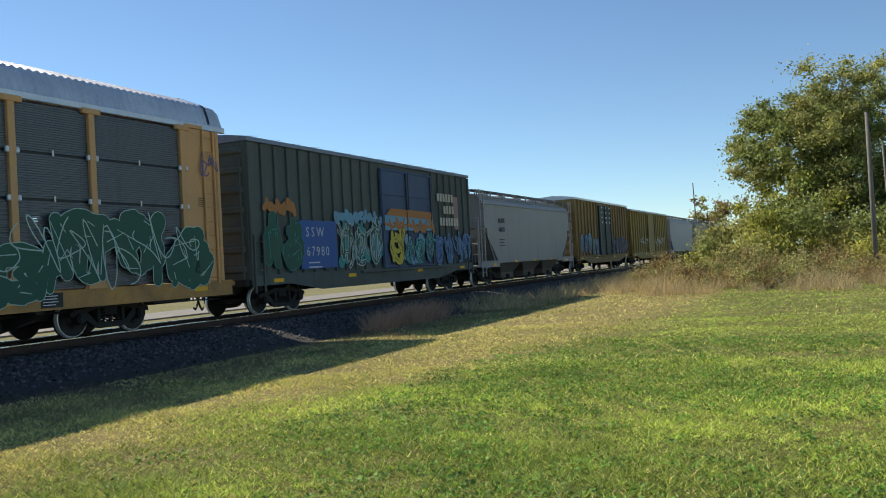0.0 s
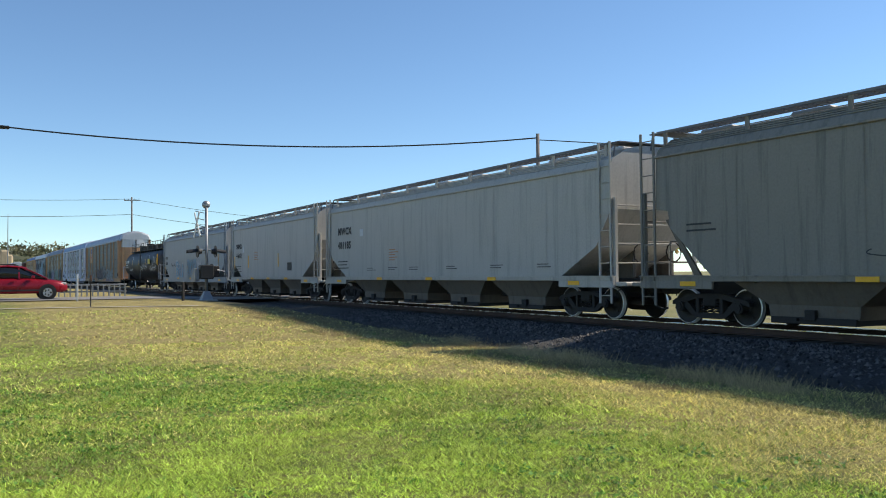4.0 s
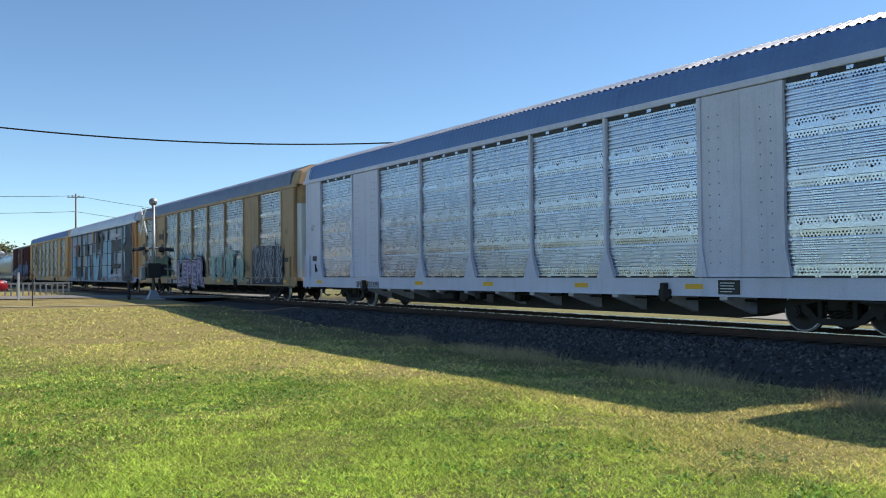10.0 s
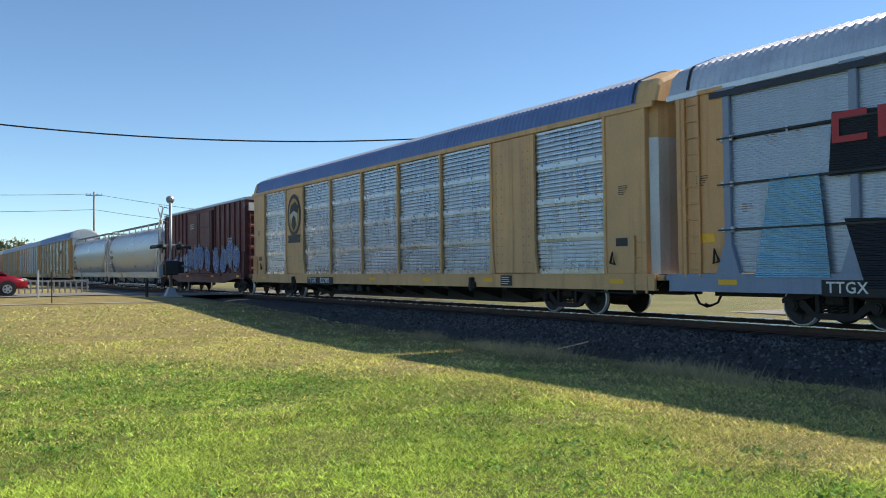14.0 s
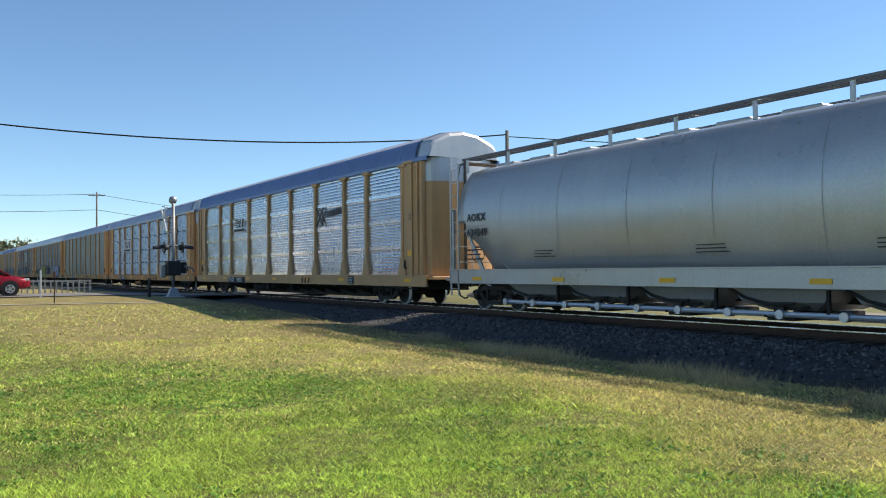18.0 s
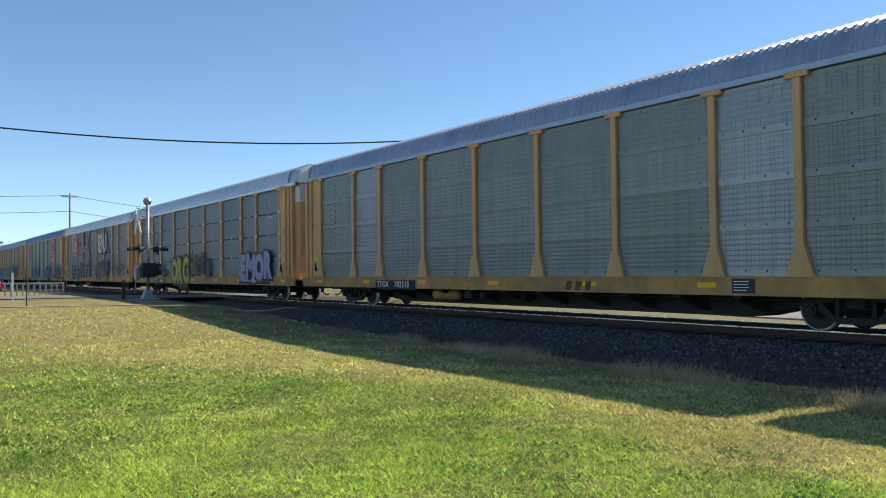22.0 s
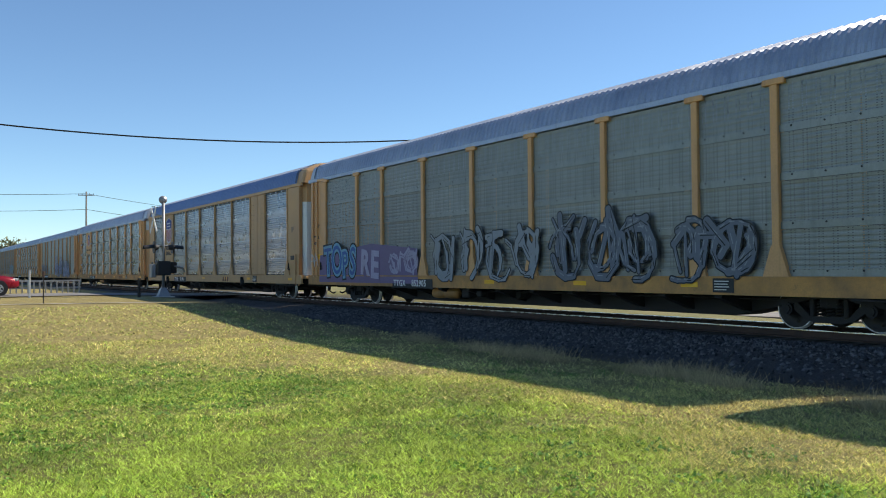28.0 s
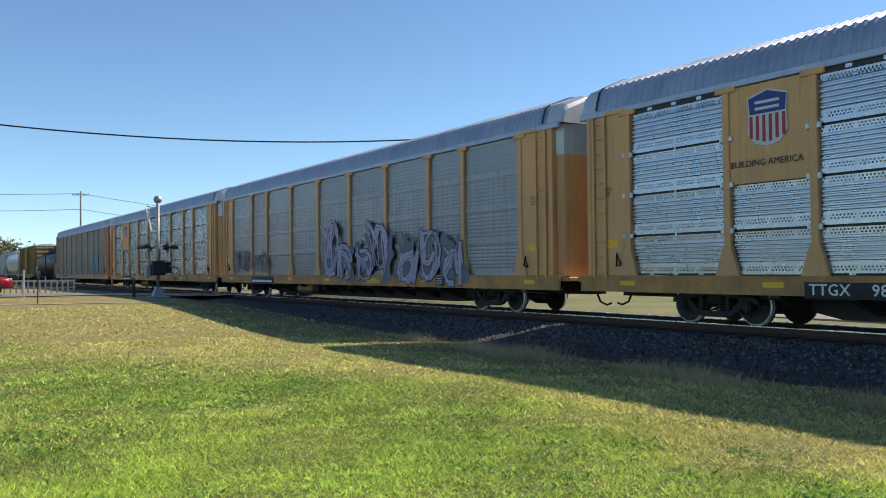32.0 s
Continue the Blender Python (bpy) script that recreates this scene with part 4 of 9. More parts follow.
    ladder(car, 0.6, 1.0, 3.4, -1.5, BLACK, 7, 0.4)
    part("bottom_outlet", Geo().cbox(-0.5, 0.5, -0.35, 0.35, 0.6, 0.95, 0.04).disc(0, 0.55, -0.5, 0.5, 0.12, 12), STEEL_DARK, car)
    part("skid", Geo().plate([(-2.5, 0.95), (2.5, 0.95), (1.2, 0.72), (-1.2, 0.72)], -0.4, 0.4), STEEL_DARK, car)
    part("brake_rod", Geo().tube([(-hl + 2, -0.6, 0.7), (hl - 2, -0.6, 0.7)], 0.02, 5), STEEL_DARK, car)
    for x in (-hl + 1.5, -4, -0.9, 2.6, hl - 1.7):
        part("reflector", Geo().box(x - 0.05, x + 0.05, -1.46, -1.452, zc + 0.0, zc + 0.48), REFLECT, car)
    return car
# ---- ground, track ----
def lawn_z(x, y):
    """Height of the ground: flat lawn, a shallow ditch beside the ballast, level land beyond the line."""
    a = abs(y - TRACK_Y)
    if a < 2.1:
        z = -0.21
    elif a < 4.2:
        z = -0.21 - 0.36 * (a - 2.1) / 2.1
    elif a < 6.0:
        z = -0.57 + 0.08 * (a - 4.2) / 1.8
    else:
        z = -0.49 + 0.04 * min(1.0, (a - 6.0) / 3)
    if y > TRACK_Y:
        z = max(z, -0.5)
    k = min(1.0, max(0.0, (-16.0 - x) / 24.0)) * min(1.0, max(0.0, (a - 2.4) / 2.5))
    z += 0.56 * k * k * (3 - 2 * k)  # the lawn climbs to the road
    return z


GROUND = bpy.data.materials.new("lawn_and_soil")


def ground_material(m):
    m.use_nodes = True
    nt = m.node_tree
    n, ln = nt.nodes, nt.links.new
    b = n["Principled BSDF"]
    tc = n.new("ShaderNodeTexCoord")
    sp = n.new("ShaderNodeSeparateXYZ")
    ln(tc.outputs["Object"], sp.inputs[0])

    def nz(s, d=5.0, r=0.6):
        k = n.new("ShaderNodeTexNoise")
        k.inputs["Scale"].default_value, k.inputs["Detail"].default_value, k.inputs["Roughness"].default_value = s, d, r
        ln(tc.outputs["Object"], k.inputs["Vector"])
        return k.outputs["Fac"]

    def rng(fac, lo, hi, a=0.0, z=1.0):
        k = n.new("ShaderNodeMapRange")
        for i, v in enumerate((lo, hi, a, z)):
            k.inputs[i + 1].default_value = v
        ln(fac, k.inputs[0])
        return k.outputs[0]

    def mixc(fac, a, c):
        k = n.new("ShaderNodeMix")
        k.data_type = "RGBA"
        for i, v in ((0, fac), (6, a), (7, c)):
            if isinstance(v, tuple):
                k.inputs[i].default_value = (*v, 1)
            elif isinstance(v, float):
                k.inputs[i].default_value = v
            else:
                ln(v, k.inputs[i])
        return k.outputs[2]

    def mth(op, a, c):
        k = n.new("ShaderNodeMath")
        k.operation = op
        for i, v in ((0, a), (1, c)):
            if isinstance(v, float):
                k.inputs[i].default_value = v
            else:
                ln(v, k.inputs[i])
        return k.outputs[0]

    green = mixc(rng(nz(0.35), 0.35, 0.65), (0.17, 0.2, 0.034), (0.28, 0.27, 0.06))
    green = mixc(rng(nz(24.0, 3.0), 0.42, 0.6, 0.0, 0.85), green, (0.06, 0.072, 0.016))
    green = mixc(rng(nz(2.6), 0.5, 0.7, 0.0, 0.5), green, (0.24, 0.17, 0.07))
    dry = mixc(rng(nz(1.2), 0.35, 0.65), (0.44, 0.36, 0.125), (0.3, 0.25, 0.08))
    dry = mixc(rng(nz(24.0, 3.0), 0.42, 0.6, 0.0, 0.8), dry, (0.13, 0.092, 0.04))
    edge = mth("ADD", sp.outputs[1], rng(nz(0.3), 0.0, 1.0, -1.4, 1.4))
    bound = mth("MINIMUM", rng(sp.outputs[0], -20.0, -13.0, 1.8, 6.5), rng(sp.outputs[0], 0.0, 20.0, 6.7, 3.9))
    col = mixc(rng(mth("SUBTRACT", edge, bound), -0.4, 0.9), green, dry)
    col = mixc(rng(nz(0.55, 3.0), 0.58, 0.7, 0.0, 0.7), col, dry)
    # soil darkened further for the train's shade over the ditch
    soil = mixc(rng(nz(14.0), 0.35, 0.7), (0.035, 0.03, 0.022), (0.085, 0.068, 0.045))
    col = mixc(rng(edge, 9.8, 11.4), col, soil)
    beyond = mixc(rng(nz(0.4), 0.35, 0.65), (0.24, 0.21, 0.085), (0.16, 0.165, 0.055))
    col = mixc(rng(sp.outputs[1], 19.0, 20.5), col, beyond)
    stone = mixc(rng(nz(18.0), 0.35, 0.7), (0.03, 0.029, 0.03), (0.075, 0.072, 0.074))
    dist = mth("ABSOLUTE", mth("SUBTRACT", sp.outputs[1], 16.15), 0.0)
    dist = mth("ADD", dist, rng(nz(0.8), 0.0, 1.0, -0.7, 0.7))
    col = mixc(rng(dist, 3.6, 4.3), stone, col)
    ln(col, b.inputs["Base Color"])
    b.inputs["Roughness"].default_value = 0.95
    bp = n.new("ShaderNodeBump")
    bp.inputs["Strength"].default_value, bp.inputs["Distance"].default_value = 0.8, 0.05
    ln(nz(25.0, 6.0, 0.8), bp.inputs["Height"])
    ln(bp.outputs[0], b.inputs["Normal"])


ground_material(GROUND)


def build_ground():
    xs = [-900, -500, -300, -200, -150, -120, -100] + [-90 + 1.5 * i for i in range(127)] + [102, 120, 150, 200, 300, 500, 900]
    ys = [-300, -120, -60, -30] + [-20 + 2 * i for i in range(13)] + [5 + 0.5 * i for i in range(50)] + [30.5, 33, 37, 42, 50, 60, 80, 120, 200, 400, 900]
    verts = [(x, y, lawn_z(x, y)) for y in ys for x in xs]
    w = len(xs)
    faces = [(j * w + i, j * w + i + 1, (j + 1) * w + i + 1, (j + 1) * w + i) for j in range(len(ys) - 1) for i in range(w - 1)]
    ob = part("ground", Geo().add(verts, faces), GROUND, smooth=True)
    tagged(ob, "mown autumn lawn turning to dry grass and ballast", "ground", kind="structure")


build_ground()


def build_track():
    track = thing("railway_track", "steel rails on weathered wooden ties in grey ballast", "railway track", kind="structure")
    for y in (-0.752, 0.752):
        prof = [(-0.075, -0.17), (0.075, -0.17), (0.075, -0.155), (0.012, -0.13), (0.012, -0.045), (0.037, -0.035), (0.037, -0.004), (0.03, 0.0), (-0.03, 0.0), (-0.037, -0.004), (-0.037, -0.035), (-0.012, -0.045), (-0.012, -0.13), (-0.075, -0.155)]
        part("rail", Geo().loft([[(x, TRACK_Y + y + a, b) for a, b in prof] for x in (-900, 0, 900)]), RAIL_RUST, track)
        part("running_surface", Geo().box(-900, 900, TRACK_Y + y - 0.039, TRACK_Y + y + 0.039, -0.016, 0.003), RAIL_TOP, track, "polished rail head")
    tie = shared(("tie",), lambda: Geo().cbox(-0.115, 0.115, -1.3, 1.3, -0.36, -0.175, 0.012))
    plate = shared(("tie_plate",), lambda: Geo().cbox(-0.09, 0.09, -0.17, 0.17, -0.178, -0.165, 0.004))
    rnd = random.Random(5)
    for i in range(290):
        x = -62 + i * 0.5
        t = part("tie", tie, TIE, track, at=(x + rnd.uniform(-0.03, 0.03), TRACK_Y + rnd.uniform(-0.06, 0.06), rnd.uniform(-0.012, 0.006)))
        t.rotation_euler[2] = rnd.uniform(-0.02, 0.02)
    g = Geo()
    for i in range(500):
        for x in (-62 - 0.5 * (i + 1), 83 + 0.5 * i):
            if -260 < x < 260:
                g.box(x - 0.11, x + 0.11, TRACK_Y - 1.3, TRACK_Y + 1.3, -0.36, -0.18)
    part("distant_ties", g, TIE, track)


build_track()
# ---- paints of the wagons ----
def hopper_paint(name, c, **k):
    a = dict(rough=0.55, metal=0.0, vary=0.1, scale=0.35, grain=18, bump=0.06, streak=0.35, rust=0.05)
    a.update(k)
    return material(name, c, **a)


HOP_GREY = hopper_paint("grey_hopper_paint", (0.36, 0.355, 0.34))
HOP_AOKX = hopper_paint("warm_grey_hopper_paint", (0.34, 0.335, 0.315), streak=0.2)
HOP_STAIN = hopper_paint("streaked_grey_hopper_paint", (0.43, 0.4, 0.355), streak=0.75, rust=0.26, rust_color=(0.2, 0.12, 0.05))
HOP_DARK = hopper_paint("sooty_grey_hopper_paint", (0.24, 0.222, 0.195), streak=0.85, rust=0.18, rust_color=(0.09, 0.07, 0.05))
HOP_WHITE = hopper_paint("off_white_hopper_paint", (0.46, 0.44, 0.41), streak=0.5, rust=0.14, rust_color=(0.22, 0.15, 0.09))
HOP_SILL = hopper_paint("pale_blue_sill_paint", (0.42, 0.47, 0.53), streak=0.2)
HOP_BLUE = hopper_paint("pale_blue_grey_hopper_paint", (0.33, 0.355, 0.375), streak=0.3)
HOP_SILVER = hopper_paint("silver_hopper_paint", (0.5, 0.5, 0.5), rough=0.34, metal=0.5, streak=0.15)
HOP_LOW = hopper_paint("dusty_bay_and_shaded_end_paint", (0.145, 0.12, 0.095), streak=0.6, rust=0.2)
TANK_BLACK = material("black_tank_paint", (0.022, 0.023, 0.026), 0.5, 0, 0.3, 0.6, 20, 0.05, streak=0.25, rust=0.16, rust_color=(0.1, 0.045, 0.03))
MAROON = material("maroon_boxcar_paint", (0.12, 0.03, 0.03), 0.6, 0, 0.2, 0.6, 22, 0.12, streak=0.5, rust=0.1)
SSW_GREEN = material("sooty_olive_boxcar_paint", (0.1, 0.115, 0.1), 0.65, 0, 0.3, 0.6, 22, 0.12, streak=0.45, rust=0.2, rust_color=(0.17, 0.08, 0.04))
DOOR_BLUE = material("faded_blue_door_paint", (0.07, 0.11, 0.19), 0.6, 0, 0.2, 0.8, 22, 0.12, streak=0.4)
GOLD_BOX = material("weathered_gold_boxcar_paint", (0.3, 0.18, 0.055), 0.65, 0, 0.2, 0.5, 22, 0.15, streak=0.6, rust=0.35)
YELLOW_BOX = material("mustard_boxcar_paint", (0.34, 0.23, 0.05), 0.65, 0, 0.2, 0.5, 22, 0.15, streak=0.5, rust=0.22)
DOOR_DARK = material("dark_green_door_paint", (0.03, 0.05, 0.05), 0.6, 0, 0.2, 0.8, 22, 0.12)

# ---- the train: places of the couplings at rest, front first ----
TRAIN = {}


def place(key, car, front, rear):
    TRAIN[key] = car
    MOVING.append((car, (front + rear) / 2))
    return car


place("f7", hopper("grey covered hopper wagon far ahead in the train", 17.6, HOP_GREY, HOP_LOW, 3), 153.0, 135.4)
place("f6", hopper("dull grey covered hopper wagon in the train", 13.2, HOP_DARK, HOP_LOW, 2), 135.4, 122.2)
place("f6b", hopper("short dark grey covered hopper wagon", 13.3, HOP_DARK, HOP_LOW, 2), 122.2, 108.9)
place("f5", hopper("pale grey covered hopper wagon in the train", 17.5, HOP_GREY, HOP_LOW, 3), 108.9, 91.4)
place("f4", boxcar("mustard yellow boxcar with rusty streaks", 17.9, YELLOW_BOX, YELLOW_BOX, ROOF_GREY, 4.7, ((-1.5, 1.5),), 0.9), 91.4, 73.5)
place("f3", boxcar("weathered gold boxcar with a dark green door", 16.5, GOLD_BOX, DOOR_DARK, ROOF_LIGHT, 4.9, ((-1.7, 0.0), (0.0, 1.7)), 0.8), 73.5, 57.0)
place("f2", hopper("smooth grey covered hopper wagon", 16.3, HOP_GREY, HOP_LOW, 3, top=4.4), 57.0, 40.7)
place("f1", boxcar("sooty olive boxcar with blue doors covered in graffiti", 17.1, SSW_GREEN, DOOR_BLUE, ROOF_DARK, 5.05, ((-0.4, 1.75), (1.75, 3.9)), 0.62), 40.7, 23.6)
place("c0", autorack("ochre autorack with dark screens and a row of graffiti pieces", "A", OCHRE, PANEL_SOOT, ROOF_LIGHT, "fine", True, solid=(1,), through=True), 23.6, -5.0)
place("c1", hopper("long warm grey hopper wagon with unloading pipes", 20.4, HOP_AOKX, HOP_LOW, 6, piped=True, sill_paint=HOP_SILL), -5.0, -25.5)
place("c2", hopper("rust-streaked grey covered hopper wagon with a pink tag", 20.3, HOP_STAIN, HOP_LOW, 4), -25.75, -46.05)
place("c3", hopper("grey covered hopper wagon with a leaf emblem above graffiti", 21.7, HOP_STAIN, HOP_LOW, 4), -46.1, -67.8)
place("c4", hopper("sooty streaked grey covered hopper wagon", 22.1, HOP_DARK, HOP_LOW, 4), -67.8, -89.9)
place("c5", hopper("off-white covered hopper wagon with black lettering", 20.7, HOP_WHITE, HOP_LOW, 4, full_end=True), -89.9, -110.6)
place("c6", hopper("short off-white covered hopper wagon with orange notices", 15.7, HOP_WHITE, HOP_LOW, 3, full_end=True), -110.6, -126.3)
place("c7", hopper("pale blue-grey covered hopper wagon with faint graffiti", 20.0, HOP_BLUE, HOP_LOW, 4, full_end=True, deep=True), -126.3, -146.3)
place("c8", tank_car("black tank wagon with top railings and scrawled tags", 19.7, TANK_BLACK), -146.75, -166.45)
place("c9", autorack("rusty ochre autorack with brown dusty screens and graffiti", "A", OCHRE_RUSTY, PANEL_BROWN, ROOF_GREY, "slabs"), -166.8, -195.3)
place("c10", autorack("light grey autorack with bright louvred screens and blue roof", "B", GREY_FRAME, PANEL_BRIGHT, ROOF_COBALT, "rows", rise=1.18, cap="foot"), -195.3, -223.6)
place("c11", autorack("ochre autorack with silver louvred screens and bubble graffiti", "B", OCHRE_DULL, PANEL_LOUVRE, ROOF_DARK, "slots", rise=1.18, cap=False), -223.6, -252.3)
place("c12", autorack("slate autorack painted end to end with huge block letters", "A", BLUE_FRAME, PANEL_PLAIN, ROOF_LIGHT, "fine", True, 1.1, end_mat=OCHRE, through=True), -252.2, -281.1)
place("c13", autorack("clean ochre autorack with silver screens and a round emblem", "B", OCHRE_PALE, PANEL_LOUVRE, ROOF_BLUE, "slots", rise=1.12, cap=False), -280.6, -309.0)
place("c14", boxcar("maroon boxcar with blue graffiti along its lower side", 17.9, MAROON, MAROON, ROOF_GREY, 5.1, ((-2.4, 0.2), (0.2, 2.8)), 0.85), -309.4, -327.3)
place("c15", hopper("silver round-sided covered hopper wagon", 19.9, HOP_SILVER, HOP_SILVER, 4, True, piped=True, pipe_mat=ROOF_LIGHT), -327.3, -347.2)
place("c16", hopper("silver round-sided hopper wagon with unloading pipes", 19.8, HOP_SILVER, HOP_SILVER, 5, True, piped=True, pipe_mat=ROOF_LIGHT), -347.2, -367.0)
place("c17", autorack("tan autorack with mirror-bright silver screens", "A", TAN, PANEL_MIRROR, ROOF_BLUE, "slots", rise=1.15), -367.6, -396.1)
place("c18", autorack("ochre autorack with blue-grey screens and a white sign", "A", OCHRE, PANEL_SLATE, ROOF_GREY, "ribs", True, 1.04), -396.1, -424.2)
place("c19", autorack("ochre autorack with grey-green aged screens", "A", OCHRE, PANEL_AGED, ROOF_GREY, "slabs", odd=((1, 7), PANEL_GREY)), -424.2, -452.6)
place("c20", autorack("ochre autorack with dark screens and yellow graffiti", "A", OCHRE, PANEL_DARK, ROOF_LIGHT, "fine", True, 1.1, through=True), -452.7, -481.3)
place("c21", autorack("ochre autorack with dark screens and white graffiti letters", "A", OCHRE, PANEL_DARK, ROOF_LIGHT, "fine", True, 1.08, through=True), -481.3, -509.7)
place("c22", autorack("ochre autorack with two red octagonal emblems", "B", OCHRE, PANEL_AGED, ROOF_BLUE, "slabs", rise=1.16, cap=False), -509.7, -538.2)
place("c23", autorack("ochre autorack with dark screens and violet graffiti", "A", OCHRE, PANEL_AGED, ROOF_GREY, "slabs", rise=1.1), -538.2, -566.7)
place("c24", autorack("tan autorack with silver screens and a shield emblem", "B", TAN, PANEL_DULL, ROOF_BLUE, "rows", rise=1.18, cap="foot"), -566.7, -595.2)
place("c25", autorack("ochre autorack with perforated silver screens and shield emblem", "A", OCHRE, PANEL_SILVER, ROOF_GREY, "rows", True, 1.16, solid=(1,)), -595.5, -624.0)
place("c26", autorack("ochre autorack with grey screens and spiky violet graffiti", "A", OCHRE, PANEL_GREY, ROOF_GREY, "slabs"), -624.0, -652.6)
place("c27", autorack("ochre autorack with bright screens and small emblem", "A", OCHRE, PANEL_SILVER, ROOF_GREY, "rows", True, solid=(1,)), -652.6, -681.2)
place("c28", autorack("dusty ochre autorack with blue graffiti near its end", "A", OCHRE_RUSTY, PANEL_BROWN, ROOF_GREY, "slabs"), -681.2, -709.5)
place("c29", tank_car("dark tank wagon behind the autoracks", 17.0, TANK_BLACK), -709.5, -726.5)
place("c30", boxcar("weathered gold boxcar near the rear of the train", 17.0, GOLD_BOX, GOLD_BOX, ROOF_LIGHT, 4.8, ((-1.5, 1.5),), 0.9), -726.5, -743.5)
place("c31", hopper("silver covered hopper wagon near the rear", 18.0, HOP_SILVER, HOP_LOW, 3, True), -743.5, -761.5)
place("c32", hopper("pale grey covered hopper wagon at the rear", 18.0, HOP_GREY, HOP_LOW, 3), -761.5, -779.5)

# ---- plants ----
def leaf_material(name, c, island=0.5, translucent=0.35, vary=0.3, scale=0.5):
    return material(name, c, 0.7, 0, vary, scale, 20, 0.0, island=island, translucent=translucent)


GRASS = leaf_material("lawn_grass", (0.34, 0.46, 0.08), 0.9, 0.35, 0.3, 0.4)
GRASS_BRIGHT = leaf_material("sunny_lawn_grass", (0.55, 0.7, 0.13), 0.75, 0.38, 0.25, 0.5)
GRASS_DEEP = leaf_material("deep_green_grass", (0.2, 0.34, 0.06), 0.8, 0.35, 0.3, 0.5)
GRASS_YELLOW = leaf_material("yellowing_grass", (0.76, 0.68, 0.25), 0.8, 0.35, 0.25, 0.5)
# a darker copy of the dry grass, for the shade beside the train
DITCH = leaf_material("shade_darkened_ditch_grass", (0.3, 0.24, 0.13), 0.5, 0.3, 0.25, 0.8)
STRAW = leaf_material("dry_straw_grass", (0.58, 0.46, 0.25), 0.4, 0.35, 0.25, 0.8)
PINK_STRAW = leaf_material("reddish_dry_grass", (0.62, 0.38, 0.25), 0.4, 0.4, 0.2, 0.8)
WEED = leaf_material("broadleaf_weed", (0.13, 0.29, 0.04), 0.6, 0.25, 0.3, 0.5)
LEAF_GREEN = leaf_material("tree_leaf", (0.3, 0.35, 0.11), 0.6, 0.5, 0.35, 0.25)
LEAF_OLIVE = leaf_material("olive_leaf", (0.42, 0.42, 0.15), 0.6, 0.5, 0.35, 0.25)
LEAF_GOLD = leaf_material("sunlit_vine_leaf", (0.44, 0.45, 0.1), 0.5, 0.5, 0.3, 0.3)
LEAF_RUST = leaf_material("turning_leaf", (0.34, 0.24, 0.1), 0.5, 0.4, 0.35, 0.25)
LEAF_FAR_OLIVE = leaf_material("hazy_olive_leaf", (0.17, 0.165, 0.085), 0.4, 0.2, 0.4, 0.02)
LEAF_FAR = leaf_material("hillside_leaf", (0.095, 0.105, 0.05), 0.45, 0.2, 0.45, 0.02)
BARK = material("grey_bark", (0.13, 0.11, 0.09), 0.9, 0, 0.3, 3, 30, 0.4)
POLE_WOOD = material("creosoted_pole_wood", (0.06, 0.045, 0.035), 0.9, 0, 0.3, 2, 40, 0.3)
POLE_GREY = material("silvered_pole_wood", (0.2, 0.18, 0.16), 0.9, 0, 0.25, 2, 40, 0.3)
GALV = material("galvanised_steel", (0.3, 0.31, 0.32), 0.5, 0.6, 0.12, 3, 40, 0.08)
WIRE = material("black_cable", (0.02, 0.02, 0.02), 0.7, 0, 0.1, 3, 40, 0.05)
ASPHALT = material("worn_asphalt", (0.2, 0.19, 0.18), 0.92, 0, 0.2, 0.8, 50, 0.3)
CONCRETE = material("pale_concrete", (0.42, 0.4, 0.36), 0.9, 0, 0.15, 1.2, 50, 0.2)
GRAVEL = material("pale_gravel", (0.26, 0.245, 0.22), 0.95, 0, 0.2, 1.5, 40, 0.5)


def raw_mesh(name, verts, tris, mat):
    """A mesh from arrays of corners and triangles or quads."""
    me = bpy.data.meshes.new(name)
    k = tris.shape[1]
    me.vertices.add(len(verts))
    me.vertices.foreach_set("co", np.ascontiguousarray(verts, dtype=np.float32).ravel())
    me.loops.add(tris.size)
    me.loops.foreach_set("vertex_index", np.ascontiguousarray(tris, dtype=np.int32).ravel())
    me.polygons.add(len(tris))
    me.polygons.foreach_set("loop_start", np.arange(0, tris.size, k, dtype=np.int32))
    me.update(calc_edges=True)
    me.materials.append(mat)
    return me


def blades(x, y, z, h, w, rng, lean=0.35):
    """A bent three-cornered blade at each place."""
    n = len(x)
    a, b = rng.uniform(0, 6.283, n), rng.uniform(0, 6.283, n)
    lx, ly = np.cos(b) * h * lean * rng.uniform(0.2, 1.6, n), np.sin(b) * h * lean * rng.uniform(0.2, 1.6, n)
    dx, dy = np.cos(a) * w / 2, np.sin(a) * w / 2
    v = np.empty((n, 3, 3))
    v[:, 0] = np.stack([x - dx, y - dy, z], 1)
    v[:, 1] = np.stack([x + dx, y + dy, z], 1)
    v[:, 2] = np.stack([x + lx, y + ly, z + h], 1)
    return v.reshape(-1, 3), np.arange(3 * n).reshape(-1, 3)


def patch(x, y, s, seed):
    """Slow noise over the ground, about -1 to 1."""
    rng = np.random.default_rng(seed)
    out = np.zeros(len(x))
    for k in range(7):
        a, f, p = rng.uniform(0, 6.283), s * rng.uniform(0.6, 2.2), rng.uniform(0, 6.283)
        out += np.sin((x * np.cos(a) + y * np.sin(a)) * f + p)
    return out / 3.2


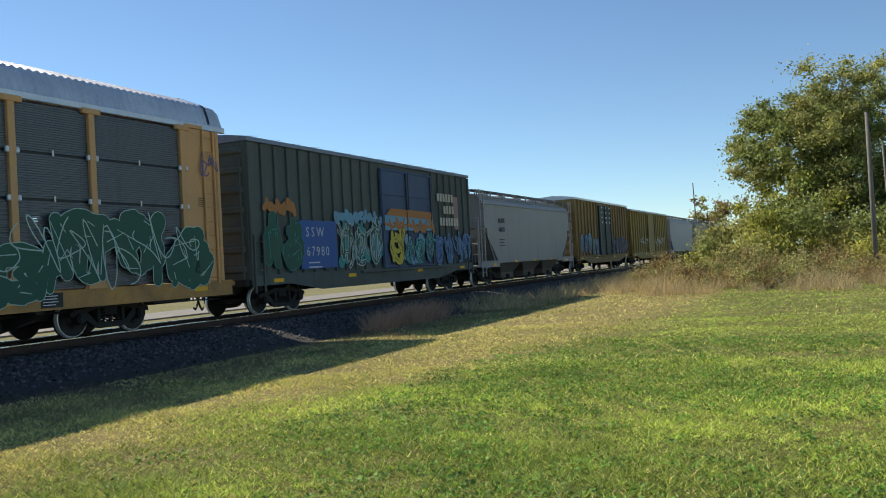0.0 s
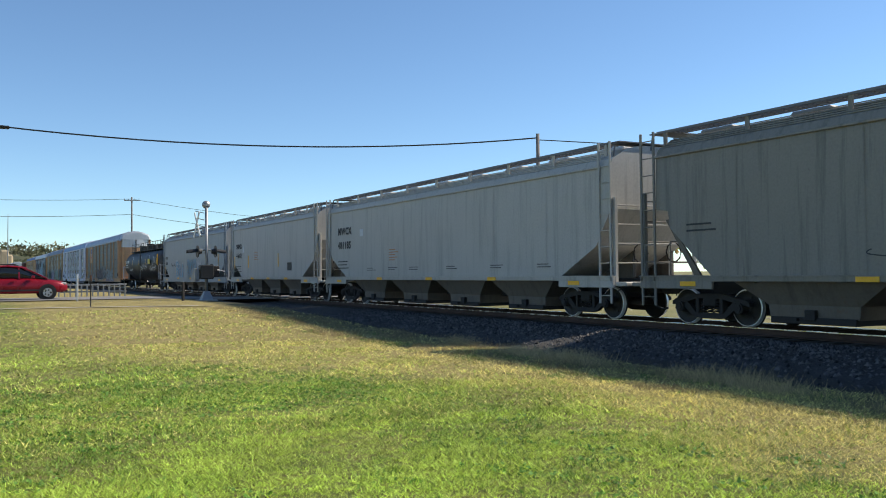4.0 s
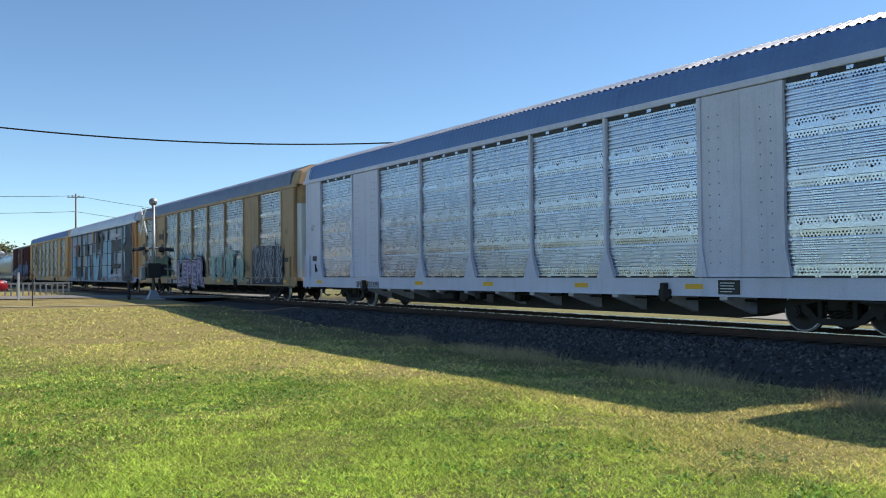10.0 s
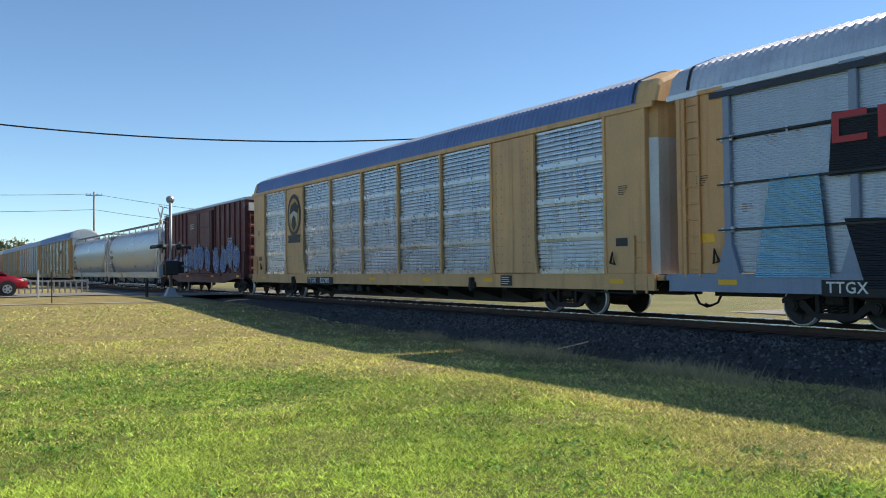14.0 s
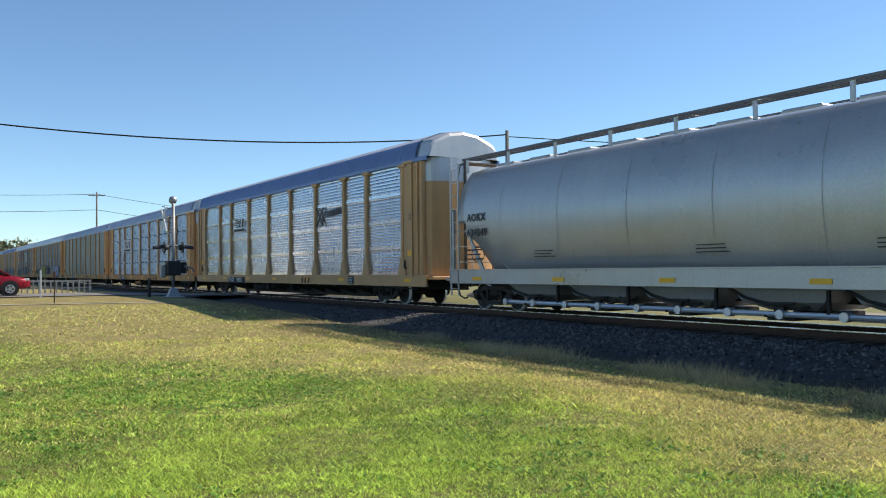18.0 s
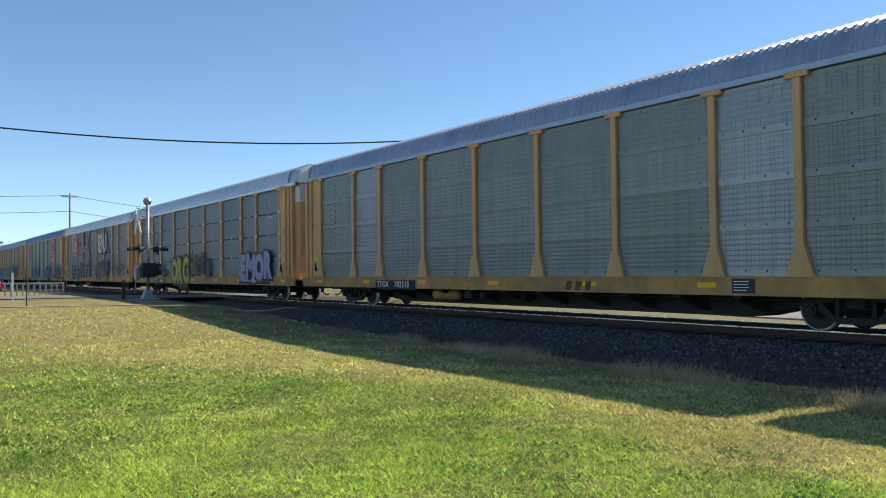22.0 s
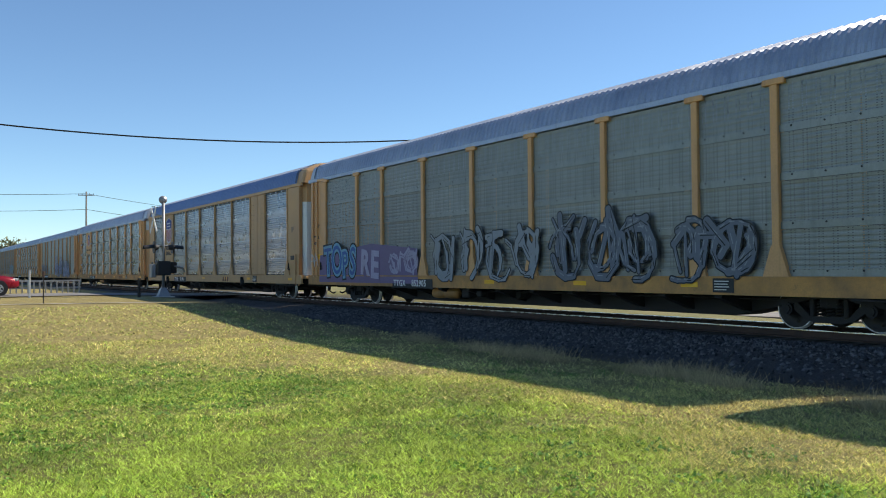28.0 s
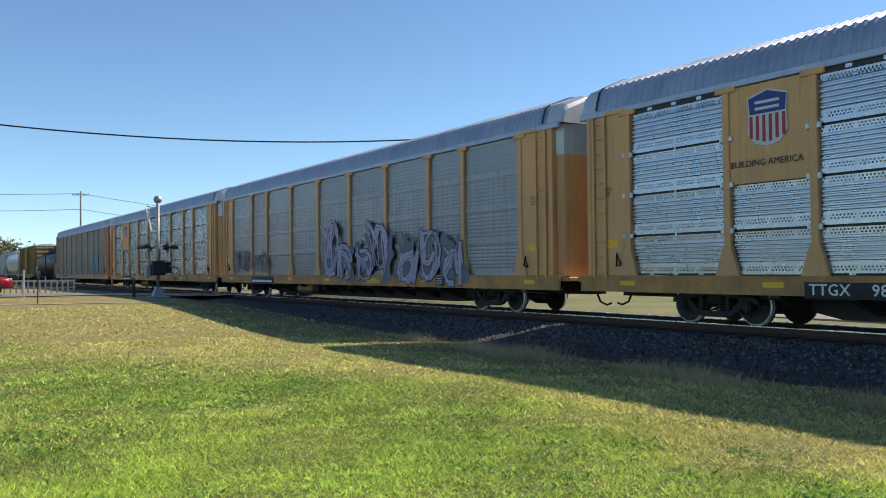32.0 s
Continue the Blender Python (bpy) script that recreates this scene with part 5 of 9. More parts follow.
def ground_heights(x, y):
    a = np.abs(y - TRACK_Y)
    z = np.interp(a, [0, 2.1, 4.2, 6.0, 9.0], [-0.21, -0.21, -0.57, -0.49, -0.45])
    k = np.clip((-16.0 - x) / 24.0, 0, 1) * np.clip((a - 2.4) / 2.5, 0, 1)
    return z + 0.56 * k * k * (3 - 2 * k)


def grow_lawn():
    rng = np.random.default_rng(11)
    xs, ys, hs, ws = [], [], [], []
    for r0, r1, dens, hh, ww in ((6.0, 9.5, 4300, 0.03, 0.01), (9.5, 14, 2100, 0.032, 0.015), (14, 22, 640, 0.03, 0.022), (22, 40, 140, 0.03, 0.036)):
        n = int(dens * 3.1416 / 2 * (r1 * r1 - r0 * r0) * 1.15)
        r = np.sqrt(rng.uniform(r0 * r0, r1 * r1, n))
        az = rng.uniform(-1.75, 1.85, n)
        xs.append(-r * np.sin(az)), ys.append(r * np.cos(az)), hs.append(hh * rng.uniform(0.4, 1.5, n)), ws.append(ww * rng.uniform(0.6, 1.3, n))
    x, y, h, w = (np.concatenate(q) for q in (xs, ys, hs, ws))
    seen = (np.abs(np.arctan2(x, y)) > 0.45) | (rng.uniform(size=len(x)) < 0.5)  # thinner straight ahead
    x, y, h, w = x[seen], y[seen], h[seen], w[seen]
    tuft = patch(x, y, 2.6, 3) + 0.9 * patch(x, y, 16.0, 8) + 0.7 * patch(x, y, 38.0, 9)
    keep = (y < 11.6) & ~((x < -34) & (y > 0)) & (x > -40) & (rng.uniform(size=len(x)) < np.clip(0.92 + 0.35 * tuft, 0.45, 1))
    x, y, h, w, tuft = x[keep], y[keep], h[keep], w[keep], tuft[keep]
    h *= np.clip(0.95 + 0.4 * tuft, 0.6, 2.2)
    bound = np.interp(x, [-25, -19, -16, -14, -10, -5, 0, 5, 10, 15, 23, 30], [0.5, 2.0, 4.3, 6.0, 6.7, 6.5, 6.8, 6.3, 5.1, 4.4, 3.7, 3.4])
    dryness = (y - bound + 0.6 * patch(x, y, 0.5, 4) + 0.5 * patch(x, y, 2.2, 14) + rng.normal(0, 0.5, len(x))) / 1.4 + 0.35 * patch(x, y, 0.9, 6)
    bright = patch(x, y, 0.8, 31) + 0.5 * patch(x, y, 3.0, 32) + rng.normal(0, 0.3, len(x)) + 0.7 * ((x > -9) & (x < -1)) > 0.2
    dry = dryness >= 0.35
    dry &= rng.uniform(size=len(x)) < np.where(x < -9, 0.6, 0.8)
    dry |= (rng.uniform(size=len(x)) < 0.16) & ~((x > -9) & (x < -1))
    dry |= y > 8.3
    z = ground_heights(x, y)
    bare = rng.uniform(size=len(x)) < np.clip((y - 8.8) / 2.6, 0, 0.5)
    for name, sel, mat, label in (("lawn_grass", ~dry & ~bright & ~bare, GRASS, "short green lawn grass"), ("bright_grass", ~dry & bright & ~bare, GRASS_BRIGHT, "short sunny yellow-green lawn grass"), ("yellow_grass", dry & ~bare, GRASS_YELLOW, "short yellowing grass along the track")):
        v, f = blades(x[sel], y[sel], z[sel] - 0.003, h[sel], w[sel], rng, 1.5)
        tagged(new(name, raw_mesh(name, v, f, mat)), label, "grass", kind="stuff")
    # longer, darker tufts that the mower bent over
    n = 260000
    r, az = np.sqrt(rng.uniform(36, 16 * 16, n)), rng.uniform(-1.75, 1.85, n)
    x, y = -r * np.sin(az), r * np.cos(az)
    sel = (y < np.interp(x, [-25, -16, -10, 0, 10, 23], [1.0, 4.0, 6.2, 6.3, 4.9, 3.6])) & (patch(x, y, 1.1, 51) + 0.8 * patch(x, y, 5.5, 52) + 0.5 * patch(x, y, 17.0, 53) > 0.55)
    x, y = x[sel], y[sel]
    v, f = blades(x, y, ground_heights(x, y) - 0.003, rng.uniform(0.03, 0.075, len(x)), rng.uniform(0.008, 0.016, len(x)), rng, 1.1)
    tagged(new("lawn_tufts", raw_mesh("lawn_tufts", v, f, GRASS_DEEP)), "longer dark green tufts in the lawn", "grass", kind="stuff")
    # broad leaves close to the soil
    n = 170000
    r, az = np.sqrt(rng.uniform(36, 17 * 17, n)), rng.uniform(-1.75, 1.85, n)
    x, y = -r * np.sin(az), r * np.cos(az)
    sel = (y < np.interp(x, [-25, -10, -5, 5, 30], [5, 6.2, 6.8, 6.0, 5.4]) + 0.5 * patch(x, y, 0.6, 5)) & (0.7 * patch(x, y, 0.9, 21) + 0.8 * patch(x, y, 5.0, 22) + 0.5 * (x > 0) > 0.45)
    x, y = x[sel], y[sel]
    n = len(x)
    z, a, s = ground_heights(x, y) + rng.uniform(0.015, 0.06, n) * np.clip(0.8 + 0.7 * patch(x, y, 14.0, 23), 0.3, 1.8), rng.uniform(0, 6.283, n), rng.uniform(0.01, 0.03, n)
    v = np.empty((n, 4, 3))
    for k in range(4):
        q = a + k * 1.5708
        v[:, k] = np.stack([x + np.cos(q) * s * (1.0 if k % 2 else 0.6), y + np.sin(q) * s * (1.0 if k % 2 else 0.6), z + rng.uniform(-0.016, 0.016, n)], 1)
    tagged(new("lawn_weeds", raw_mesh("lawn_weeds", v.reshape(-1, 3), np.arange(4 * n).reshape(-1, 4), WEED)), "low broad-leaved weeds in the lawn", "weeds", kind="stuff")


def tall_grass(name, label, centers, mat, seed, count, spread, height, width=0.012):
    """Loose tufts of long grass."""
    rng = np.random.default_rng(seed)
    c = np.array(centers)
    idx = rng.integers(0, len(c), count)
    scale = c[idx, 2]
    x, y = c[idx, 0] + rng.normal(0, spread, count) * scale, c[idx, 1] + rng.normal(0, spread * 0.6, count) * scale
    h = height * scale * rng.uniform(0.2, 1.2, count)
    v, f = blades(x, y, ground_heights(x, y) - 0.02, h, np.full(count, width), rng, 0.85 if height > 0.1 else 1.1)
    return tagged(new(name, raw_mesh(name, v, f, mat)), label, "grass", kind="stuff")


grow_lawn()
rnd = random.Random(9)
strip = [(rnd.uniform(-34, 34), rnd.uniform(8.7, 11.4), rnd.uniform(0.35, 1.0)) for i in range(620)]
tall_grass("ditch_grass", "dry straw-coloured grass beside the ballast", strip, DITCH, 3, 60000, 0.32, 0.19, 0.009)
green_strip = [(rnd.uniform(-30, 30), rnd.uniform(8.6, 10.2), rnd.uniform(0.3, 0.9)) for i in range(260)]
tall_grass("ditch_weeds", "green weeds beside the ballast", green_strip, WEED, 4, 12000, 0.25, 0.14, 0.012)
tall_grass("straw_tuft", "rounded tuft of pale dry grass", [(0.9, 9.8, 1.0), (1.3, 9.8, 1.0), (0.5, 9.8, 0.8), (-4.4, 10.0, 0.9), (-5.2, 10.2, 1.0), (-5.9, 10.1, 0.9), (-8.6, 10.3, 0.8), (-9.5, 10.5, 1.0), (-10.2, 10.4, 0.8), (-13.2, 10.5, 1.0), (-14.0, 10.6, 0.9), (-15.5, 10.8, 0.8), (-18.5, 10.9, 0.8), (4.4, 9.9, 0.8), (-1.8, 10.0, 0.6), (3.0, 10.1, 0.6)], STRAW, 5, 13000, 0.42, 0.32, 0.009)
tall_grass("red_grass", "feathery reddish dry grass in the ditch", [(21.0 + 0.5 * i, 11.5 + 0.2 * (i % 3), 0.9 + 0.05 * i) for i in range(8)], PINK_STRAW, 6, 5000, 0.35, 0.55, 0.012)
clump = [(-rnd.uniform(3, 17), rnd.uniform(2.2, 6.4), rnd.uniform(0.5, 1.2)) for i in range(1500)] + [(rnd.uniform(4, 16), rnd.uniform(1.5, 5.8), rnd.uniform(0.5, 1.2)) for i in range(1300)]
tall_grass("lawn_tuft", "small dark green tufts standing in the lawn", clump[::2], WEED, 21, 34000, 0.06, 0.06, 0.014)
tall_grass("pale_lawn_tuft", "small pale green tufts standing in the lawn", clump[1::2], GRASS_BRIGHT, 22, 22000, 0.06, 0.055, 0.013)
far_strip = [(rnd.uniform(28, 75), rnd.uniform(9.5, 12.5), rnd.uniform(0.6, 1.2)) for i in range(160)]
tall_grass("right_straw", "tall pale dry grass along the line", far_strip, STRAW, 7, 15000, 0.5, 0.5, 0.03)


def scatter_stones():
    rng = np.random.default_rng(2)
    n = 26000
    x = rng.uniform(-32, 36, n)
    a = 1.35 + np.abs(rng.normal(0, 1.35, n))
    keep = a < 4.3
    x, a = x[keep], a[keep]
    n = len(x)
    y = TRACK_Y - a
    far = rng.uniform(size=n) < 0.12
    y[far] = TRACK_Y + a[far]
    z, s = ground_heights(x, y), rng.uniform(0.022, 0.06, n)
    base = np.array([(1, 0, 0), (-1, 0, 0), (0, 1, 0), (0, -1, 0), (0, 0, 1), (0, 0, -1)], float)
    v = base[None] * s[:, None, None] * rng.uniform(0.55, 1.25, (n, 6, 1))
    t = rng.uniform(0, 6.283, n)
    c, q = np.cos(t)[:, None], np.sin(t)[:, None]
    vx, vy = v[:, :, 0] * c - v[:, :, 1] * q, v[:, :, 0] * q + v[:, :, 1] * c
    vz = v[:, :, 2] + 0.35 * vx * rng.uniform(-1, 1, (n, 1))
    v = np.stack([vx + x[:, None], vy + y[:, None], vz + z[:, None]], 2)
    tri = np.array([(0, 2, 4), (2, 1, 4), (1, 3, 4), (3, 0, 4), (2, 0, 5), (1, 2, 5), (3, 1, 5), (0, 3, 5)])
    f = (np.arange(n) * 6)[:, None, None] + tri[None]
    tagged(new("ballast", raw_mesh("ballast", v.reshape(-1, 3), f.reshape(-1, 3), STONE)), "loose angular grey ballast stones beside the rails", "ballast", kind="stuff")


scatter_stones()


def leaf_cloud(name, blobs, mat, parent, seed, count, size, flat=0.7):
    """Leaves spread over the shells of a crown's clumps."""
    rng = np.random.default_rng(seed)
    b = np.array(blobs)
    wgt = b[:, 3] ** 2
    i = rng.choice(len(b), count, p=wgt / wgt.sum())
    d = rng.normal(size=(count, 3))
    d /= np.linalg.norm(d, axis=1)[:, None]
    r = b[i, 3] * np.minimum(np.abs(rng.normal(0.0, 0.85, count)) + 0.15, 2.2)
    p = b[i, :3] + d * r[:, None] * np.array([1, 1, flat])
    u = rng.normal(size=(count, 3))
    u /= np.linalg.norm(u, axis=1)[:, None]
    w = np.cross(u, d + 0.4 * rng.normal(size=(count, 3)))
    w /= np.linalg.norm(w, axis=1)[:, None] + 1e-9
    s = size * rng.uniform(0.5, 1.3, count)[:, None]
    v = np.stack([p - u * s, p - w * s * 0.5, p + u * s, p + w * s * 0.5], 1)
    ob = new(name, raw_mesh(name, v.reshape(-1, 3), np.arange(4 * count).reshape(-1, 4), mat))
    ob.parent = parent
    return ob


def tree(name, label, x, y, z, height, spread, mats, seed, leaves=5000, size=0.2, clumps=26, low=0.35, bare=False, lump=1.0):
    t = thing(name, label, "tree", "trees" if name == "tree" else "", at=(x, y, z))
    rn = random.Random(seed)
    g, tips = Geo(), []
    top = Vector((rn.uniform(-0.4, 0.4), rn.uniform(-0.4, 0.4), height * 0.75))
    g.tube([(0, 0, -0.2), tuple(top * 0.35 + Vector((rn.uniform(-0.2, 0.2), 0, 0))), tuple(top * 0.7), tuple(top)], 0.03 * height * 0.6, 8, 0.006 * height)
    for i in range(9):
        k = low + (1 - low) * i / 9
        p, a = top * k, rn.uniform(0, 6.283)
        r = spread * rn.uniform(0.5, 0.95) * (1.1 - 0.5 * abs(k - 0.55))
        q = p + Vector((math.cos(a) * r, math.sin(a) * r, height * rn.uniform(0.08, 0.25)))
        m = (p + q) / 2 + Vector((0, 0, -0.2))
        g.tube([tuple(p), tuple(m), tuple(q)], 0.011 * height * (1.2 - k), 6, 0.012)
        tips += [m, q]
        for j in range(2):
            e = q + Vector((rn.uniform(-1, 1), rn.uniform(-1, 1), rn.uniform(0, 0.8))) * spread * 0.3
            g.tube([tuple((m + q) / 2), tuple(e)], 0.03, 4, 0.008)
            tips.append(e)
    part("trunk", g, BARK, t)
    blobs = [(*(p + Vector((rn.uniform(-0.3, 0.3), rn.uniform(-0.3, 0.3), rn.uniform(-0.2, 0.4)))), spread * lump * rn.uniform(0.13, 0.26)) for p in tips]
    while len(blobs) < clumps:
        a, k = rn.uniform(0, 6.283), rn.uniform(low, 1.0)
        r = spread * math.sqrt(rn.uniform(0.1, 1)) * (1.05 - 0.75 * abs(k - 0.55))
        blobs.append((math.cos(a) * r, math.sin(a) * r, height * k * 0.95, spread * lump * rn.uniform(0.12, 0.25)))
    if not bare:
        for j, m in enumerate(mats):
            leaf_cloud("crown", blobs[j::len(mats)], m, t, seed * 7 + j, leaves // len(mats), size)
    return t


def bush(label, x, y, z, w, h, mats, seed, leaves=3000, size=0.13, name="bush"):
    t = thing(name, label, "bush", "bushes", at=(x, y, z))
    rn = random.Random(seed)
    g, blobs = Geo(), []
    for i in range(14):
        a, r = rn.uniform(0, 6.283), w * math.sqrt(rn.uniform(0, 1)) * 0.8
        k = rn.uniform(0.25, 0.95) * (1 - 0.45 * r / w)
        p = (math.cos(a) * r, math.sin(a) * r, h * k)
        blobs.append((*p, w * rn.uniform(0.2, 0.36)))
        g.tube([(p[0] * 0.2, p[1] * 0.2, 0), (p[0] * 0.7, p[1] * 0.7, p[2] * 0.6), p], 0.025, 4, 0.008)
    tagged(part("woody_base", g, BARK, t), kind="stuff")
    for j, m in enumerate(mats):
        leaf_cloud("foliage", blobs[j::len(mats)], m, t, seed * 5 + j, leaves // len(mats), size)
    return t


# the overgrown clump of trees where the line runs off to the right
GZ = -0.45
tree("tree", "tall leaning tree with thin olive-green foliage", 60, 2.2, GZ, 11.8, 3.8, (LEAF_GREEN, LEAF_OLIVE, LEAF_GREEN), 3, 46000, 0.11, 130, 0.45, lump=0.8)
tree("tree", "broad tree overgrown with creeper", 61, -2.6, GZ, 13.2, 4.8, (LEAF_GREEN, LEAF_OLIVE, LEAF_OLIVE), 5, 62000, 0.11, 170, 0.1, lump=0.85)
tree("tree", "leafy green tree inside the clump", 58, -0.6, GZ, 11.4, 3.2, (LEAF_GREEN, LEAF_OLIVE), 6, 34000, 0.1, 110, 0.35, lump=0.85)
tree("tree", "dense dark green tree behind the pole", 63, -8.5, GZ, 14.4, 5.5, (LEAF_GREEN, LEAF_OLIVE), 8, 60000, 0.12, 170, 0.04, lump=0.85)
tree("tree", "tall tree with greying foliage at the clump's end", 60, -14.5, GZ, 15.4, 5.6, (LEAF_OLIVE, LEAF_GREEN), 9, 44000, 0.12, 140, 0.06, lump=0.85)
for i, (bx, by, bw, bh, mm) in enumerate(((57, 3.6, 2.2, 7.0, (LEAF_GOLD, LEAF_OLIVE)), (56, 1.2, 2.4, 6.6, (LEAF_GOLD, LEAF_GREEN)), (56, -2.0, 2.6, 6.0, (LEAF_GREEN, LEAF_GREEN)), (55, -6.0, 3.0, 5.6, (LEAF_GREEN, LEAF_OLIVE)), (56, -10.5, 3.2, 6.0, (LEAF_GREEN, LEAF_OLIVE)),
                                          (54, 4.6, 2.6, 3.9, (LEAF_OLIVE, LEAF_GREEN)), (52, 1.6, 2.8, 5.2, (LEAF_GOLD, LEAF_GREEN)), (51, -1.6, 3.0, 4.0, (LEAF_GREEN, LEAF_OLIVE)), (50, -6.0, 3.2, 4.0, (LEAF_GOLD, LEAF_OLIVE)), (51, -11, 3.2, 3.8, (LEAF_OLIVE, LEAF_GREEN)), (56, 6.4, 2.0, 3.2, (LEAF_OLIVE, LEAF_GOLD)), (48, 4.0, 2.2, 2.8, (LEAF_GOLD, LEAF_OLIVE)), (47, -3.6, 2.6, 2.6, (LEAF_OLIVE, LEAF_GOLD)))):
    bush("rounded thicket bush with creeper and olive leaves", bx, by, GZ, bw, bh, mm, 30 + i, 8200, 0.11)
for i, (bx, by, bw, bh) in enumerate(((39, 6.8, 1.8, 1.3), (37, 4.6, 1.7, 1.2), (36, 2.5, 1.8, 1.1), (38, 0.2, 2.0, 1.3), (41, -2.5, 2.2, 1.4), (42, -6.0, 2.4, 1.5), (44, 7.6, 1.8, 1.7), (43, 3.8, 2.2, 1.9), (44, 0.6, 2.2, 1.8))):
    bush("low scrub of brown weeds and dry stalks", bx, by, GZ, bw, bh, (LEAF_RUST, LEAF_OLIVE), 50 + i, 3600, 0.06, "scrub")
scrub = [(rnd.uniform(33, 46), rnd.uniform(-9, 8.5), rnd.uniform(0.6, 1.2)) for i in range(120)]
tall_grass("scrub_grass", "tall tangled dry grass below the thicket", scrub, STRAW, 12, 16000, 0.6, 0.8, 0.02)
tree("tree", "distant pale autumn tree beyond the thicket", 150, 18.5, GZ, 10.5, 4.0, (LEAF_OLIVE, LEAF_RUST), 14, 2500, 0.3)
tree("tree", "distant bare grey tree", 148, 12.5, GZ, 11.0, 4.2, (LEAF_RUST,), 15, 700, 0.25)

# trees and scrub beyond the line
for i, (bx, by, hh) in enumerate(((-20, 95, 8), (-8, 110, 9), (14, 90, 7), (30, 105, 9), (52, 96, 8), (-48, 100, 9), (-75, 105, 8), (-110, 90, 9), (75, 80, 9), (-150, 100, 10), (-33, 78, 6), (5, 76, 5))):
    tree("tree", "roadside tree with yellowing leaves beyond the line", bx, by, -0.5, hh, hh * 0.42, (LEAF_OLIVE, LEAF_GREEN), 70 + i, 2200, 0.24, 22)


# ---- poles, wires ----
def wire(points, r, name, label, sag):
    pts = []
    for (a, b) in zip(points, points[1:]):
        a, b = Vector(a), Vector(b)
        for i in range(17):
            k = i / 16
            pts.append(a.lerp(b, k) + Vector((0, 0, -4 * sag * k * (1 - k))))
    t = part(name, Geo().tube([tuple(p) for p in pts], r, 5), WIRE)
    return tagged(t, label, "cable")


def utility_pole(label, x, y, z, h, lean=(0, 0), mat=POLE_WOOD, arm=0.0, arm_dir=0.0, r=0.15):
    t = thing("utility_pole", label, "utility pole", "poles", at=(x, y, z))
    part("shaft", Geo().tube([(0, 0, -0.3), (lean[0] * 0.5, lean[1] * 0.5, h * 0.5), (lean[0], lean[1], h)], r, 10, r * 0.62), mat, t, smooth=True)
    if arm:
        c, s = math.cos(arm_dir), math.sin(arm_dir)
        part("crossarm", Geo().tube([(lean[0] - c * arm, lean[1] - s * arm, h - 0.5), (lean[0] + c * arm, lean[1] + s * arm, h - 0.5)], 0.06, 4), mat, t)
        for k in (-0.9, -0.4, 0.4, 0.9):
            part("insulator", Geo().tube([(lean[0] + c * arm * k, lean[1] + s * arm * k, h - 0.45), (lean[0] + c * arm * k, lean[1] + s * arm * k, h - 0.25)], 0.05, 6), GALV, t)
    return t


p1 = utility_pole("dark leaning wooden pole with a metal conduit on the lawn", -41.5, 0.4, 0.1, 8.55, (0.0, 0.6), POLE_WOOD, r=0.17)
part("conduit", Geo().tube([(0.14, 0.12, -0.2), (0.13, 0.42, 4.6)], 0.055, 6), GALV, p1)
part("guard_strip", Geo().tube([(0.14, -0.1, 0.0), (0.14, 0.0, 2.6)], 0.06, 6), POLE_GREY, p1)
part("clamp", Geo().cbox(-0.1, 0.1, 0.95, 1.5, 7.62, 7.76, 0.03), BLACK, p1)
p2 = utility_pole("grey wooden pole behind the line", -34.5, 25.0, -0.45, 8.6, (0, 0), POLE_GREY, r=0.14)
wire([(-41.5, 1.0, 7.85), (-34.5, 25.0, 7.95)], 0.035, "overhead_cable", "thick black overhead cable sagging over the line", 0.68)
wire([(-34.5, 25.0, 7.85), (-12.0, 66.0, 7.2)], 0.025, "service_cable", "thin black cable running to the far side", 0.6)
wire([(-41.5, 1.0, 7.7), (-72.0, -16.0, 6.6)], 0.02, "drop_cable", "thin drop cable to the white building", 0.5)
p3 = utility_pole("distant pole with crossarm beside the line", -128, 21.5, -0.4, 13.0, (0, 0), POLE_GREY, 1.1, 1.2, 0.16)
p4 = utility_pole("distant pole carrying two wires", -118, -36, 0.3, 12.6, (0, 0), POLE_GREY, 1.1, 1.2, 0.16)
p5 = utility_pole("far pole behind the wagons", -150, 75, -0.4, 12.0, (0, 0), POLE_GREY, 1.1, 1.2, 0.16)
for dz, dd in ((-0.3, 0.0), (-2.5, 0.25)):
    wire([(-118, -36, 12.9 + dz), (-128, 21.5, 12.6 + dz), (-150, 75, 11.6 + dz)], 0.03, "far_wire", "thin wire between distant poles", 1.2)
mast = thing("radio_mast", "slim grey mast on the skyline", "mast", at=(-190, 8.5, 0))
part("shaft", Geo().tube([(0, 0, -1), (0, 0, 13.8)], 0.14, 6, 0.06), GALV, mast)
mast2 = thing("radio_mast", "thin leaning mast beyond the thicket", "mast", at=(118, 16.0, -0.4))
part("shaft", Geo().tube([(0, 0, -1), (-0.4, 0.3, 10.3)], 0.12, 6, 0.06), POLE_GREY, mast2)
utility_pole("weathered wooden pole in front of the thicket", 45.0, -1.9, GZ, 7.7, (0.1, 0.05), POLE_GREY, r=0.13)
utility_pole("thin secondary pole beside the wooden one", 46.0, -2.7, GZ, 6.2, (0.0, 0.2), POLE_GREY, r=0.07)


